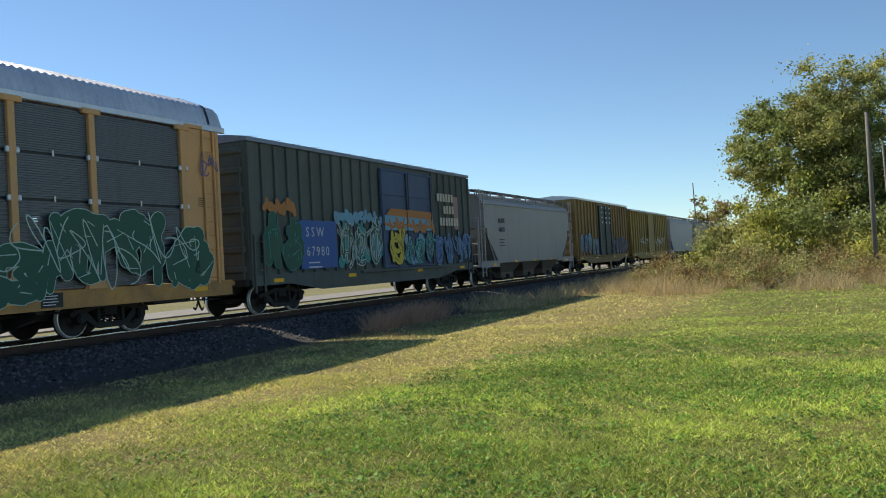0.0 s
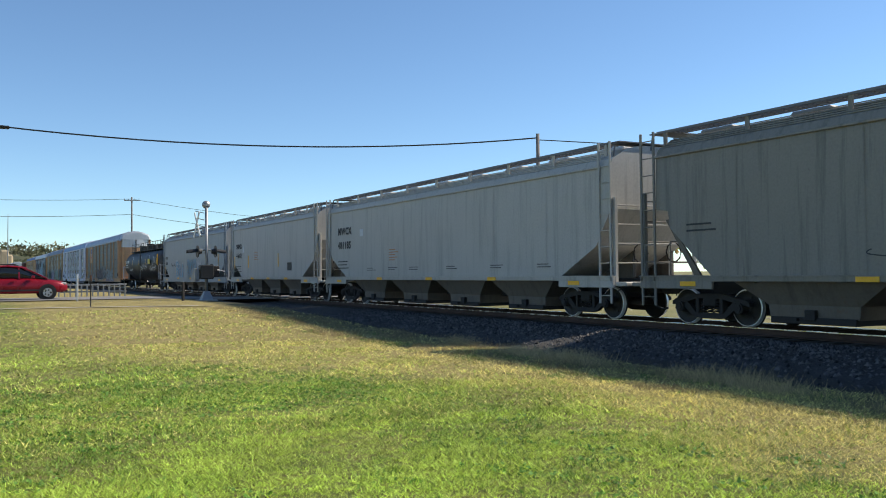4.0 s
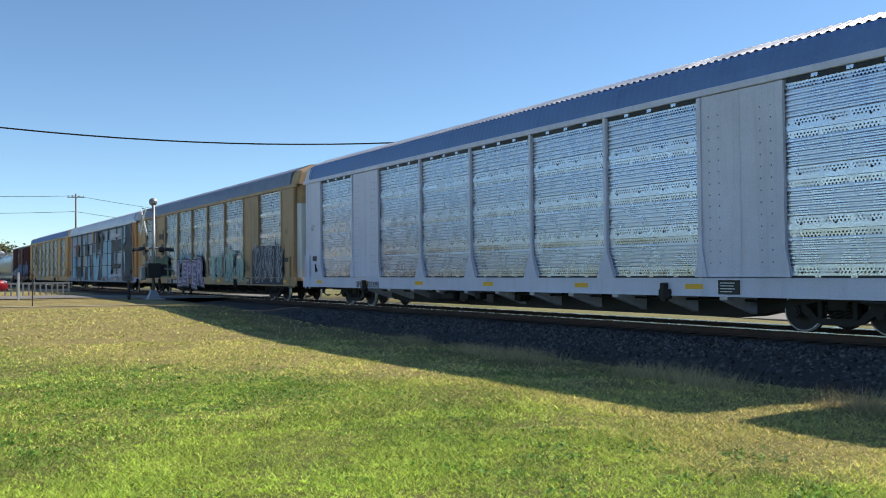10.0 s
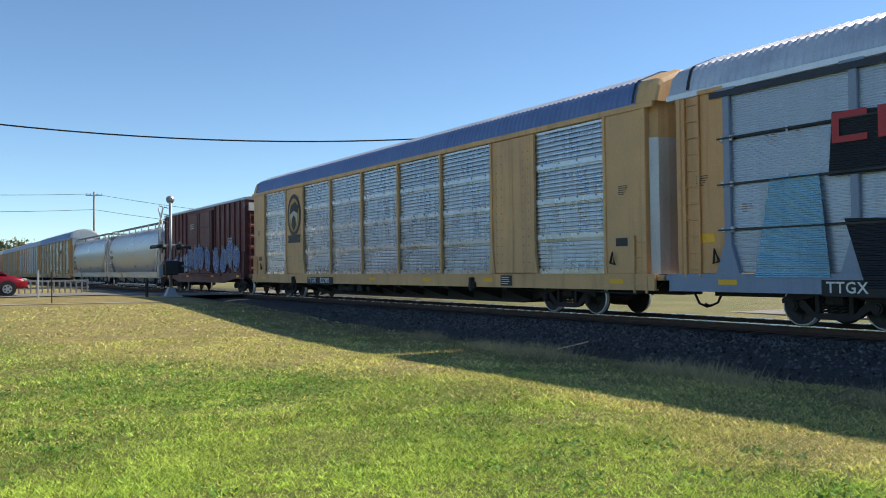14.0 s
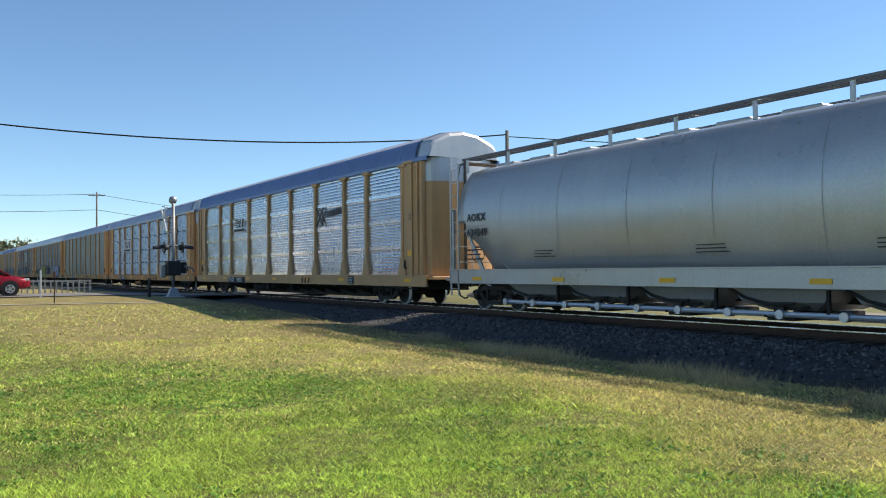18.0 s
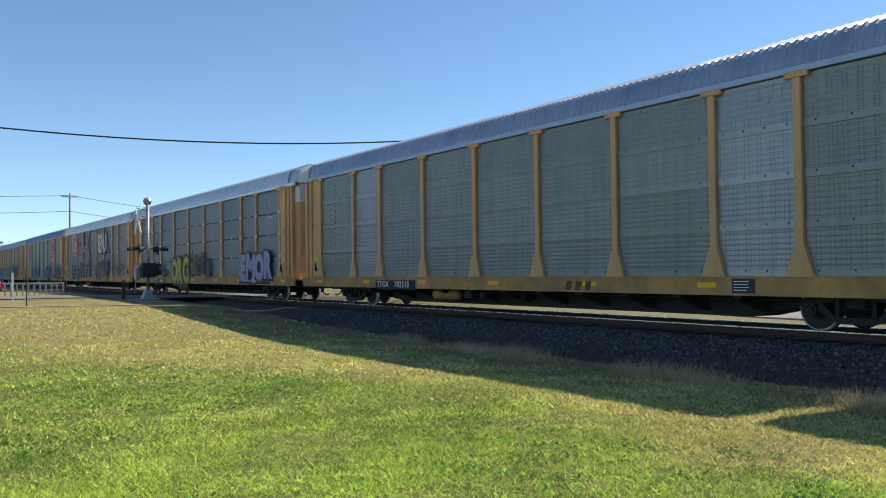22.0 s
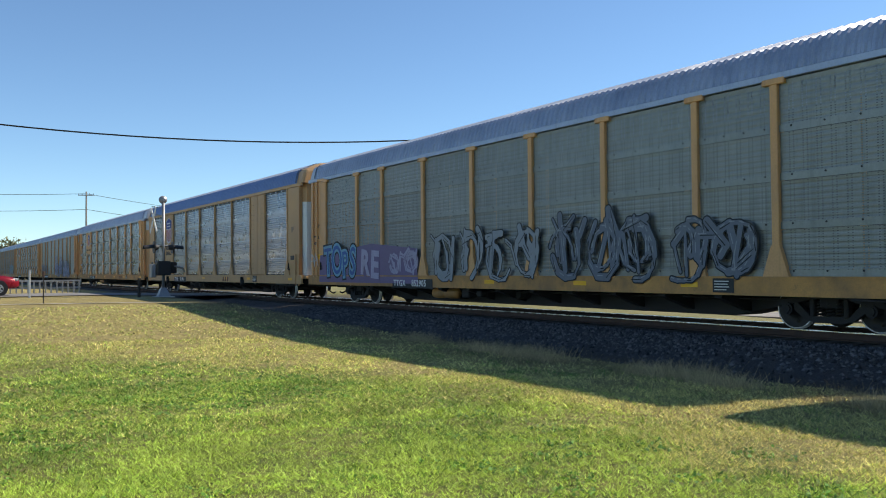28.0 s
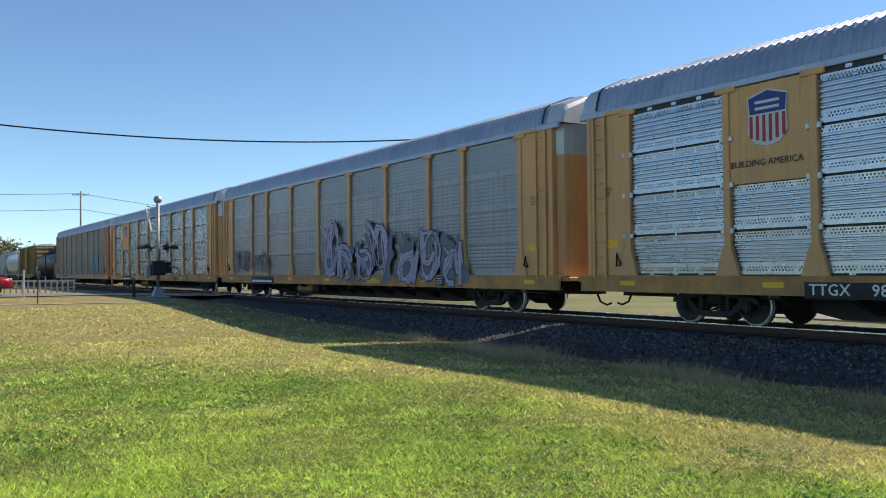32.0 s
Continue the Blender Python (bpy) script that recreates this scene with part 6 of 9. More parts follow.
# ---- the level crossing ----
def build_road():
    pts_y = [-60 + 4 * i for i in range(19)]
    rows = [[(-51.8, y, max(lawn_z(-50, y), -0.1) + 0.05), (-45.4, y, max(lawn_z(-47, y), -0.1) + 0.05)] for y in pts_y]
    rows.append([(-51.8, 17.9, -0.005), (-45.4, 17.9, -0.005)])
    rows[-2:-1] = [[(-51.8, 14.3, -0.02), (-45.4, 14.3, -0.02)]]
    rows += [[(-51.8, 30.0, -0.05), (-45.4, 30.0, -0.05)], [(-51.8, 120.0, -0.3), (-45.4, 120.0, -0.3)]]
    tagged(part("road", Geo().loft(rows, close=False), ASPHALT), "worn grey road across the line", "road", kind="structure")
    tagged(part("far_road", Geo().box(-400, 400, 24.5, 28.5, -0.6, -0.4), GRAVEL), "pale gravel road beyond the line", "road", kind="structure")
    tagged(part("far_yard", Geo().box(-60, 60, 39.0, 52.0, -0.7, -0.41), CONCRETE), "pale concrete yard beyond the gravel road", "yard", kind="structure")
    path = [(-36.6, -40, 0), (-36.4, -8, 0), (-36.2, 3, 0), (-35.2, 8.5, 0), (-32.5, 12.3, 0)]
    g = Geo().loft([[(x + d, y, lawn_z(x, y) + 0.03) for d in (-0.22, 0.22)] for x, y, z in path], close=False)
    tagged(part("path_edging", g, CONCRETE), "thin pale concrete edging across the lawn", "edging", kind="structure")


build_road()


def crossing_signal():
    s = thing("crossing_signal", "grey railway crossing signal with flashing lamps and bell", "crossing signal", at=(-42.7, 10.7, 0.05))
    part("mast", Geo().tube([(0, 0, 0), (0, 0, 4.75)], 0.075, 10), GALV, s, smooth=True)
    part("base", Geo().loft([[(0.3 * a, 0.3 * b, 0.0) for a, b in ((-1, -1), (1, -1), (1, 1), (-1, 1))], [(0.12 * a, 0.12 * b, 0.45) for a, b in ((-1, -1), (1, -1), (1, 1), (-1, 1))]]), GALV, s)
    part("foundation", Geo().cbox(-0.45, 0.45, -0.45, 0.45, -0.4, 0.04, 0.03), CONCRETE, s)
    ring = [(0.0, 0.2 * math.cos(6.2832 * j / 20), 4.75 + 0.2 * math.sin(6.2832 * j / 20)) for j in range(20)]
    part("bell", Geo().loft([[(-0.08, y, z) for _, y, z in ring], [(0.05, y * 0.9, 4.75 + (z - 4.75) * 0.9) for _, y, z in ring], [(0.12, y * 0.35, 4.75 + (z - 4.75) * 0.35) for _, y, z in ring]]), GALV, s)
    part("crossbuck", Geo().plate([(-0.62, 3.2), (-0.5, 3.1), (0.62, 4.3), (0.5, 4.4)], -0.5, -0.47).plate([(0.5, 3.1), (0.62, 3.2), (-0.5, 4.4), (-0.62, 4.3)], -0.46, -0.43), WHITE, s)
    part("arm", Geo().tube([(0, -0.5, 2.5), (0, 0.5, 2.5)], 0.05, 8), GALV, s)
    for q in (-1, 1):
        d = [(0.3 * math.cos(6.2832 * j / 20), 2.42 + 0.3 * math.sin(6.2832 * j / 20)) for j in range(20)]
        b = part("lamp_target", Geo().plate(d, q * 0.42, q * 0.46), BLACK, s)
        arc = (-0.3, 0.3, 0.9, 1.57, 2.2, 2.8, 3.4)
        part("lamp_hood", Geo().loft([[(0.14 * math.cos(a), q * 0.46, 2.42 + 0.14 * math.sin(a)) for a in arc], [(0.16 * math.cos(a), q * 0.95, 2.36 + 0.14 * math.sin(a)) for a in arc]], close=False), BLACK, b)
        part("lamp_housing", Geo().loft([[(0.16 * math.cos(6.2832 * j / 12), q * 0.42, 2.42 + 0.16 * math.sin(6.2832 * j / 12)) for j in range(12)], [(0.1 * math.cos(6.2832 * j / 12), q * 0.24, 2.42 + 0.1 * math.sin(6.2832 * j / 12)) for j in range(12)]]), BLACK, b)
    part("control_box", Geo().cbox(-0.25, 0.3, -0.35, 0.3, 1.05, 1.75, 0.04), BLACK, s, "dark grey relay box")
    part("counterweight", Geo().cbox(-0.2, 0.2, -0.62, -0.4, 0.95, 1.6, 0.03), GALV, s)
    part("gate_mechanism", Geo().cbox(-0.12, 0.12, 0.3, 0.62, 1.15, 1.7, 0.03), STEEL_DARK, s)
    g = Geo()
    for i in range(4):
        g.tube([(0, -0.1, 3.3 + i * 0.34), (0, -0.55, 3.4 + i * 0.34)], 0.02, 4)
    part("step_irons", g, GALV, s)
    part("gate_stub", Geo().tube([(0.1, 0.5, 1.5), (0.1, 0.9, 1.4), (0.1, 1.0, 1.2)], 0.05, 6), GALV, s)
    return s


crossing_signal()


def small_post(label, x, y, h, r, mat, name="marker_post", z=None, cap=None):
    t = thing(name, label, "post", at=(x, y, lawn_z(x, y) if z is None else z))
    part("shaft", Geo().tube([(0, 0, -0.1), (0, 0, h)], r, 6), mat, t)
    if cap:
        part("cap", Geo().cbox(-r * 1.6, r * 1.6, -r * 1.6, r * 1.6, h - 0.02, h + 0.2, 0.01), cap, t)
    return t


small_post("slim rusty stake on the lawn", -36.7, 4.6, 1.05, 0.025, STEEL_DARK, cap=RAIL_RUST)
small_post("thin steel stake on the lawn", -37.0, 1.1, 0.95, 0.018, STEEL_DARK)
small_post("pale grey marker post beside the road", -44.2, 4.95, 1.3, 0.05, GALV_WHITE)
small_post("low grey relay post beside the signal", -42.0, 9.4, 0.9, 0.08, STEEL_DARK)
rail = thing("guard_railing", "pale grey steel railing beside the crossing", "railing", at=(-54.5, 6.9, 0.0))
for z in (0.4, 0.8):
    part("top_rail", Geo().cbox(-0.05, 0.05, -1.85, 1.95, z - 0.05, z + 0.05, 0.01), GALV, rail)
for i in range(13):
    part("baluster", shared(("baluster",), lambda: Geo().cbox(-0.04, 0.04, -0.04, 0.04, -0.3, 0.78, 0.01)), GALV, rail, at=(0.06, -1.8 + 0.305 * i, 0))

# ---- lettering, emblems and graffiti on the wagons ----
def paint(name, c, rough=0.6):
    return material(name, c, rough, 0, 0.12, 0.8, 25, 0.08, streak=0.12)


P = {
    "black": paint("black_spray", (0.015, 0.015, 0.017)), "white": paint("white_spray", (0.603, 0.625, 0.646)), "grey": paint("grey_spray", (0.291, 0.312, 0.334)),
    "lilac": paint("lilac_spray", (0.401, 0.367, 0.494)), "purple": paint("purple_spray", (0.187, 0.135, 0.244)), "blue": paint("blue_spray", (0.043, 0.124, 0.360)),
    "sky": paint("sky_blue_spray", (0.17, 0.37, 0.49)), "pale": paint("pale_blue_spray", (0.34, 0.4, 0.49)), "slate": paint("slate_spray", (0.15, 0.17, 0.21)),
    "green": paint("dark_green_spray", (0.023, 0.110, 0.069)), "teal": paint("teal_spray", (0.042, 0.297, 0.276)), "mint": paint("mint_spray", (0.435, 0.608, 0.538)),
    "olive": paint("olive_yellow_spray", (0.316, 0.297, 0.051)), "yellow": paint("yellow_spray", (0.594, 0.472, 0.065)), "orange": paint("orange_spray", (0.499, 0.193, 0.050)),
    "pink": paint("pink_spray", (0.441, 0.312, 0.359)), "rose": paint("dusty_rose_spray", (0.356, 0.223, 0.212)), "brownish": paint("dull_mauve_brown_spray", (0.24, 0.165, 0.15)), "maroon": paint("maroon_spray", (0.158, 0.076, 0.099)),
    "navy": paint("navy_spray", (0.030, 0.038, 0.064)), "red": paint("red_enamel", (0.450, 0.044, 0.052)), "cream": paint("cream_stencil", (0.589, 0.538, 0.405)), "royal": paint("royal_blue_enamel", (0.025, 0.055, 0.269)),
    "washed": paint("washed_out_pale_spray", (0.35, 0.36, 0.36)), "ink": paint("faded_black_stencil", (0.036, 0.036, 0.039)), "ochre_sign": paint("ochre_sign_paint", (0.496, 0.293, 0.079)),
}


for key, c in (("black", (0.035, 0.038, 0.045)), ("navy", (0.07, 0.085, 0.12)), ("sky", (0.36, 0.66, 0.84)), ("pale", (0.6, 0.66, 0.76))):
    P["screen_" + key] = material("paint_on_screen_" + key, c, 0.42, 0.25, 0.15, 0.8, 25, 0.1, streak=0.2, holes="slits", wave=7.0)


def forms(rn):
    """A tangle of swoops and wedges in a unit cell, as chains of points."""
    out = []
    for _ in range(rn.choice((3, 3, 4))):
        a, r, cx, cz, turn = rn.uniform(0, 6.283), rn.uniform(0.26, 0.5), rn.uniform(0.35, 0.65), rn.uniform(0.35, 0.65), rn.choice((-1, 1)) * rn.uniform(2.0, 4.6)
        out.append([(min(1.05, max(-0.05, cx + r * math.cos(a + turn * i / 6))), min(1.02, max(0.0, cz + r * 1.05 * math.sin(a + turn * i / 6)))) for i in range(7)])
    for _ in range(3):
        x = rn.uniform(0.0, 1.0)
        out.append([(x, rn.uniform(0.1, 0.5)), (x + rn.uniform(-0.25, 0.25), rn.uniform(0.5, 0.9)), (x + rn.uniform(-0.4, 0.4), rn.uniform(0.7, 1.1))])
    x = rn.uniform(0.1, 0.9)
    out.append([(x, rn.uniform(0.0, 0.2)), (x + rn.uniform(-0.3, 0.3), rn.uniform(0.9, 1.15))])
    return out


def stroke(g, x0, z0, x1, z1, r0, r1, y, n=7, square=False):
    """A fat spray stroke in the plane of the wagon's side."""
    a = math.atan2(z1 - z0, x1 - x0)
    pts = []
    if square:
        c, s = math.cos(a), math.sin(a)
        pts = [(x0 - s * r0 - c * r0, z0 + c * r0 - s * r0), (x0 + s * r0 - c * r0, z0 - c * r0 - s * r0), (x1 + s * r1 + c * r1, z1 - c * r1 + s * r1), (x1 - s * r1 + c * r1, z1 + c * r1 + s * r1)]
    else:
        for i in range(n):
            b = a + math.pi / 2 + math.pi * i / (n - 1)
            pts.append((x0 + r0 * math.cos(b), z0 + r0 * math.sin(b)))
        for i in range(n):
            b = a - math.pi / 2 + math.pi * i / (n - 1)
            pts.append((x1 + r1 * math.cos(b), z1 + r1 * math.sin(b)))
    g.add([(px, y, pz) for px, pz in pts], [tuple(range(len(pts)))])


def graffiti(car, x0, x1, z0, z1, n, fill, edge, shine=None, back=None, seed=1, bold=0.3, y=-1.577, square=False, outline=0.05, wild=0.12, drop=None):
    """A piece of n painted letterlike forms with outline, fill, shine and a cloud behind."""
    rn = random.Random(seed)
    w, h = (x1 - x0) / n, z1 - z0
    bold, outline = bold * 0.52, outline * 0.6
    th = min(w * 0.86, h) * bold * 0.5
    layers = {"cloud": Geo(), "shadow": Geo(), "outline": Geo(), "fill": Geo(), "shine": Geo(), "line": Geo()}
    k = 0
    for i in range(n):
        shape = [(*p, *q) for chain in forms(rn) for p, q in zip(chain, chain[1:])]
        cx, s, lift, slant = x0 + i * w + w * 0.1, w * 0.84, rn.uniform(-wild, wild) * h, rn.uniform(-wild, wild) * w
        if back:
            for j in range(7):
                stroke(layers["cloud"], cx + rn.uniform(0, s), z0 + h * rn.uniform(0.1, 0.9), cx + rn.uniform(0, s), z0 + h * rn.uniform(0.3, 1.05), h * 0.13, h * 0.05, y + 0.004 - 0.00008 * (k + j))
        for a, b, c, d in shape:
            ax, az = cx + a * s + b * slant + 0.0, z0 + th + b * (h - 2 * th) + lift * (0.3 + b)
            bx, bz = cx + c * s + d * slant + 0.0, z0 + th + d * (h - 2 * th) + lift * (0.3 + d)
            r0 = r1 = th * (0.62 + 0.3 * math.sin(3.0 * a + 5.0 * b + i))
            k += 1
            if drop:
                stroke(layers["shadow"], ax + th * 0.7, az - th * 0.6, bx + th * 0.7, bz - th * 0.6, r0 + outline, r1 + outline, y + 0.001 - 0.00004 * k, square=square)
            stroke(layers["outline"], ax, az, bx, bz, r0 + outline, r1 + outline, y - 0.003 - 0.00004 * k, square=square)
            stroke(layers["fill"], ax, az, bx, bz, r0, r1, y - 0.008 - 0.00004 * k, square=square)
            if k % 3 == 0:
                stroke(layers["line"], ax + rn.uniform(-1, 1) * th, az, bx + rn.uniform(-1, 1) * th, bz, 0.014, 0.008, y - 0.015 - 0.00004 * k, 4)
            if shine:
                stroke(layers["shine"], ax + (bx - ax) * 0.15 - th * 0.3, az + (bz - az) * 0.15 + th * 0.3, ax + (bx - ax) * 0.6 - th * 0.3, az + (bz - az) * 0.6 + th * 0.3, th * 0.13, th * 0.1, y - 0.013 - 0.00004 * k)
    for key, colour in (("cloud", back), ("shadow", drop), ("outline", edge), ("fill", fill), ("shine", shine), ("line", edge)):
        if colour and layers[key].v:
            tagged(part("graffiti_" + key, layers[key], P[colour], car), kind="stuff")


def scrawl(car, x0, x1, z0, z1, n, colour, seed=1, r=0.025, y=-1.583):
    """Thin looping scribbles, like a quick hand."""
    rn, g, k = random.Random(seed), Geo(), 0
    w, h = (x1 - x0) / n, z1 - z0
    for i in range(n):
        f, p, q, base = rn.uniform(1.6, 2.6), rn.uniform(0, 6.283), rn.uniform(0.5, 1.0), z0 + h * rn.uniform(0.4, 0.6)
        pts = []
        for j in range(34):
            t = j / 33
            pts.append((x0 + w * (i + 0.08 + 0.84 * t) + 0.26 * w * math.sin(6.283 * f * t + p), base + h * 0.45 * q * math.cos(6.283 * f * t * (1.0 + 0.2 * math.sin(3 * t + p))) * (0.6 + 0.4 * math.sin(7 * t + p))))
        for a, b in zip(pts, pts[1:]):
            k += 1
            stroke(g, *a, *b, r * 0.6, r * 0.6, y - 0.00003 * k, 4)
    tagged(part("tag", g, P[colour], car), kind="stuff")


def bubble(car, text, size, x, z, layers, y=-1.578, width=1.0, spacing=1.1, seed=1):
    """Fat painted letters in layers, each with its own spread and paint, unevenly set."""
    rn = random.Random(seed)
    for ch in text:
        k, dz, turn = rn.uniform(0.92, 1.1), rn.uniform(-0.06, 0.06) * size, rn.uniform(-0.12, 0.12)
        adv = 0.0
        for i, (spread, colour) in enumerate(layers):
            ob = writing(ch, size * k, 0.0, 0.0, 0.0, P[colour], car, "graffiti_letters", 1.0, bold=spread, width=width)
            xs = [v.co.x for v in ob.data.vertices]
            adv = max(adv, max(xs) + (0.0 if i else -spread))
            for v in ob.data.vertices:
                v.co = (x + v.co.x * math.cos(turn) - v.co.z * math.sin(turn), y - 0.005 * i - 0.0006 * (x - math.floor(x)) + v.co.y, z + dz + v.co.x * math.sin(turn) + v.co.z * math.cos(turn))
        x += adv * spacing


def poly(car, pts, colour, y, name="painted_shape"):
    return part(name, Geo().add([(a, y, b) for a, b in pts], [tuple(range(len(pts)))]), P[colour] if isinstance(colour, str) else colour, car)


def line_geo(chains, r, y, closed=False):
    g = Geo()
    for n, pts in enumerate(chains):
        for k, (a, b) in enumerate(zip(pts, pts[1:] + (pts[:1] if closed else []))):
            stroke(g, a[0], a[1], b[0], b[1], r, r, y - 0.0001 * (k + 9 * n), 5)
    return g


def faded_piece(car, shapes, lines):
    """Worn spray letters: dull wedges under thin pale lines."""
    for i, pts in enumerate(shapes):
        poly(car, pts, ("rose", "cream", "brownish")[i % 3], -1.576 - 0.0004 * i, "graffiti_fill")
    tagged(part("graffiti_line", line_geo(lines, 0.022, -1.584), P["washed"], car), kind="stuff")


def jagged_piece(car, body, wedges, lines):
    """A spiky piece: one dull brown body, blue-black wedges, black and pale outlines."""
    tagged(part("graffiti_outline", line_geo([body], 0.1, -1.576, True), P["washed"], car), kind="stuff")
    poly(car, body, "brownish", -1.5795, "graffiti_fill")
    for i, pts in enumerate(wedges):
        poly(car, pts, "navy", -1.581 - 0.0004 * i, "graffiti_shadow")
    tagged(part("graffiti_outline", line_geo([body], 0.06, -1.5845, True), P["ink"], car), kind="stuff")
    tagged(part("graffiti_line", line_geo(lines, 0.03, -1.588), P["ink"], car), kind="stuff")


def plate_mark(car, text_a, text_b, x, z=0.72, size=0.3, mat=WHITE, ground="black"):
    """Reporting mark and number on a black panel of the sill."""
    w = 0.62 * size * (len(text_a) + len(text_b)) + 0.75
    poly(car, [(x - 0.1, z - 0.07), (x + w, z - 0.07), (x + w, z + size * 0.8), (x - 0.1, z + size * 0.8)], ground, -1.572, "number_panel")
    writing(text_a, size, x, z, -1.577, mat, car, "reporting_mark", 1.08, bold=0.004)
    writing(text_b, size, x + 0.62 * size * len(text_a) + 0.5, z, -1.577, mat, car, "car_number", 1.08, bold=0.004)


def mark(car, lines, x, z, size=0.3, y=-1.518, mat=None, small=3, step=1.45):
    for i, t in enumerate(lines):
        writing(t, size, x, z - i * size * step, y, mat or P["ink"], car, "reporting_mark", 1.15, bold=0.035 * size)
    if small:
        part("stencil_block", bars(x, z - len(lines) * size * step + 0.02, size * 3.6, small, 0.14, y), mat or P["ink"], car)


def shield(car, xc, zc, w, h, y=-1.53, tall=False):
    """A plain shield: blue field with pale bars above red and white stripes."""
    s = part("emblem", Geo().add([(xc + a * w, y, zc + b * h) for a, b in ((-0.5, 0.38), (-0.36, 0.42), (0, 0.5), (0.36, 0.42), (0.5, 0.38), (0.46, 0.1), (0.5, -0.25), (0.3, -0.44), (0, -0.5), (-0.3, -0.44), (-0.5, -0.25), (-0.46, 0.1))], [tuple(range(12))]), P["white"], car, "plain shield emblem in blue, red and white")
    top = Geo().add([(xc + a * w, y - 0.004, zc + b * h) for a, b in ((-0.47, 0.36), (-0.34, 0.39), (0, 0.47), (0.34, 0.39), (0.47, 0.36), (0.43, 0.08), (-0.43, 0.08))], [tuple(range(7))])
    part("blue_field", top, P["royal"], s)
    g = Geo()
    for b in (0.28, 0.17):
        g.box(xc - 0.3 * w, xc + 0.3 * w, y - 0.008, y - 0.006, zc + (b - 0.025) * h, zc + (b + 0.025) * h)
    part("pale_bar", g, P["white"], s)
    g = Geo()
    for i in range(6):
        a = -0.4 + 0.16 * i
        g.box(xc + (a - 0.04) * w, xc + (a + 0.04) * w, y - 0.006, y - 0.004, zc - (0.44 - 0.25 * abs(a)) * h, zc + 0.05 * h)
    part("red_stripe", g, P["red"], s)


def octagon(car, xc, zc, w, h, y=-1.53):
    c = 0.29
    pts = [(-c, -0.5), (c, -0.5), (0.5, -c), (0.5, c), (c, 0.5), (-c, 0.5), (-0.5, c), (-0.5, -c)]
    e = part("emblem", Geo().add([(xc + a * w, y, zc + b * h) for a, b in pts], [tuple(range(8))]), P["white"], car, "plain red octagon emblem with a pale rim")
    part("red_field", Geo().add([(xc + a * w * 0.92, y - 0.004, zc + b * h * 0.93) for a, b in pts], [tuple(range(8))]), P["red"], e)
    g = Geo()
    for i, k in enumerate((0.5, 0.3, 0.62, 0.46)):
        z = zc + (0.3 - 0.2 * i) * h
        g.box(xc - 0.38 * w, xc - 0.26 * w, y - 0.008, y - 0.006, z - 0.06 * h, z + 0.08 * h)
        g.box(xc - 0.2 * w, xc - 0.2 * w + k * w, y - 0.008, y - 0.006, z - 0.05 * h, z + 0.03 * h)
    part("pale_bar", g, P["white"], e)


def striped_sign(car, xc, zc, w, h, white=True, y=-1.578):
    """A white board with slanting black bars and two lines of plain bars."""
    if white:
        poly(car, [(xc - w / 2, zc - h / 2), (xc + w / 2, zc - h / 2), (xc + w / 2, zc + h / 2), (xc - w / 2, zc + h / 2)], "white", y, "sign_board")
    g = Geo()
    for i in range(5):
        z, a = zc + h * (0.34 - 0.12 * i), xc - w * (0.42 - 0.03 * i)
        g.plate([(a, z - 0.03 * h), (xc - w * 0.02, z - 0.03 * h), (xc, z + 0.04 * h), (a + 0.04 * w, z + 0.04 * h)], y - 0.006, y - 0.004)
    for a, b in ((0.02, 0.2), (0.24, 0.44)):
        g.plate([(xc + a * w, zc - 0.16 * h), (xc + (a + 0.1) * w, zc - 0.16 * h), (xc + b * w, zc + 0.36 * h), (xc + (b - 0.1) * w, zc + 0.36 * h)], y - 0.006, y - 0.004)
    g.box(xc - w * 0.44, xc + w * 0.42, y - 0.006, y - 0.004, zc - 0.42 * h, zc - 0.28 * h)
    part("sign_marking", g, P["black"], car)


def screen_shapes(car, start, shapes):
    """Flat painted areas on the screens, each a hair in front of the one before."""
    for i, (colour, pts) in enumerate(shapes):
        poly(car, pts, "screen_" + colour, -1.5755 - 0.0006 * (start + i))


def owner_mark(car, x):
    """Three plain rust-brown shapes on the sill."""
    g = Geo()
    for i in range(3):
        g.plate([(x + 0.36 * i, 0.74), (x + 0.2 + 0.36 * i, 0.74), (x + 0.26 + 0.36 * i, 0.97), (x + 0.06 + 0.36 * i, 0.97)], -1.574, -1.566)
    part("emblem_stripes", g, RUST_MARK, car)


RUST_MARK = paint("rust_brown_mark", (0.14, 0.05, 0.025))


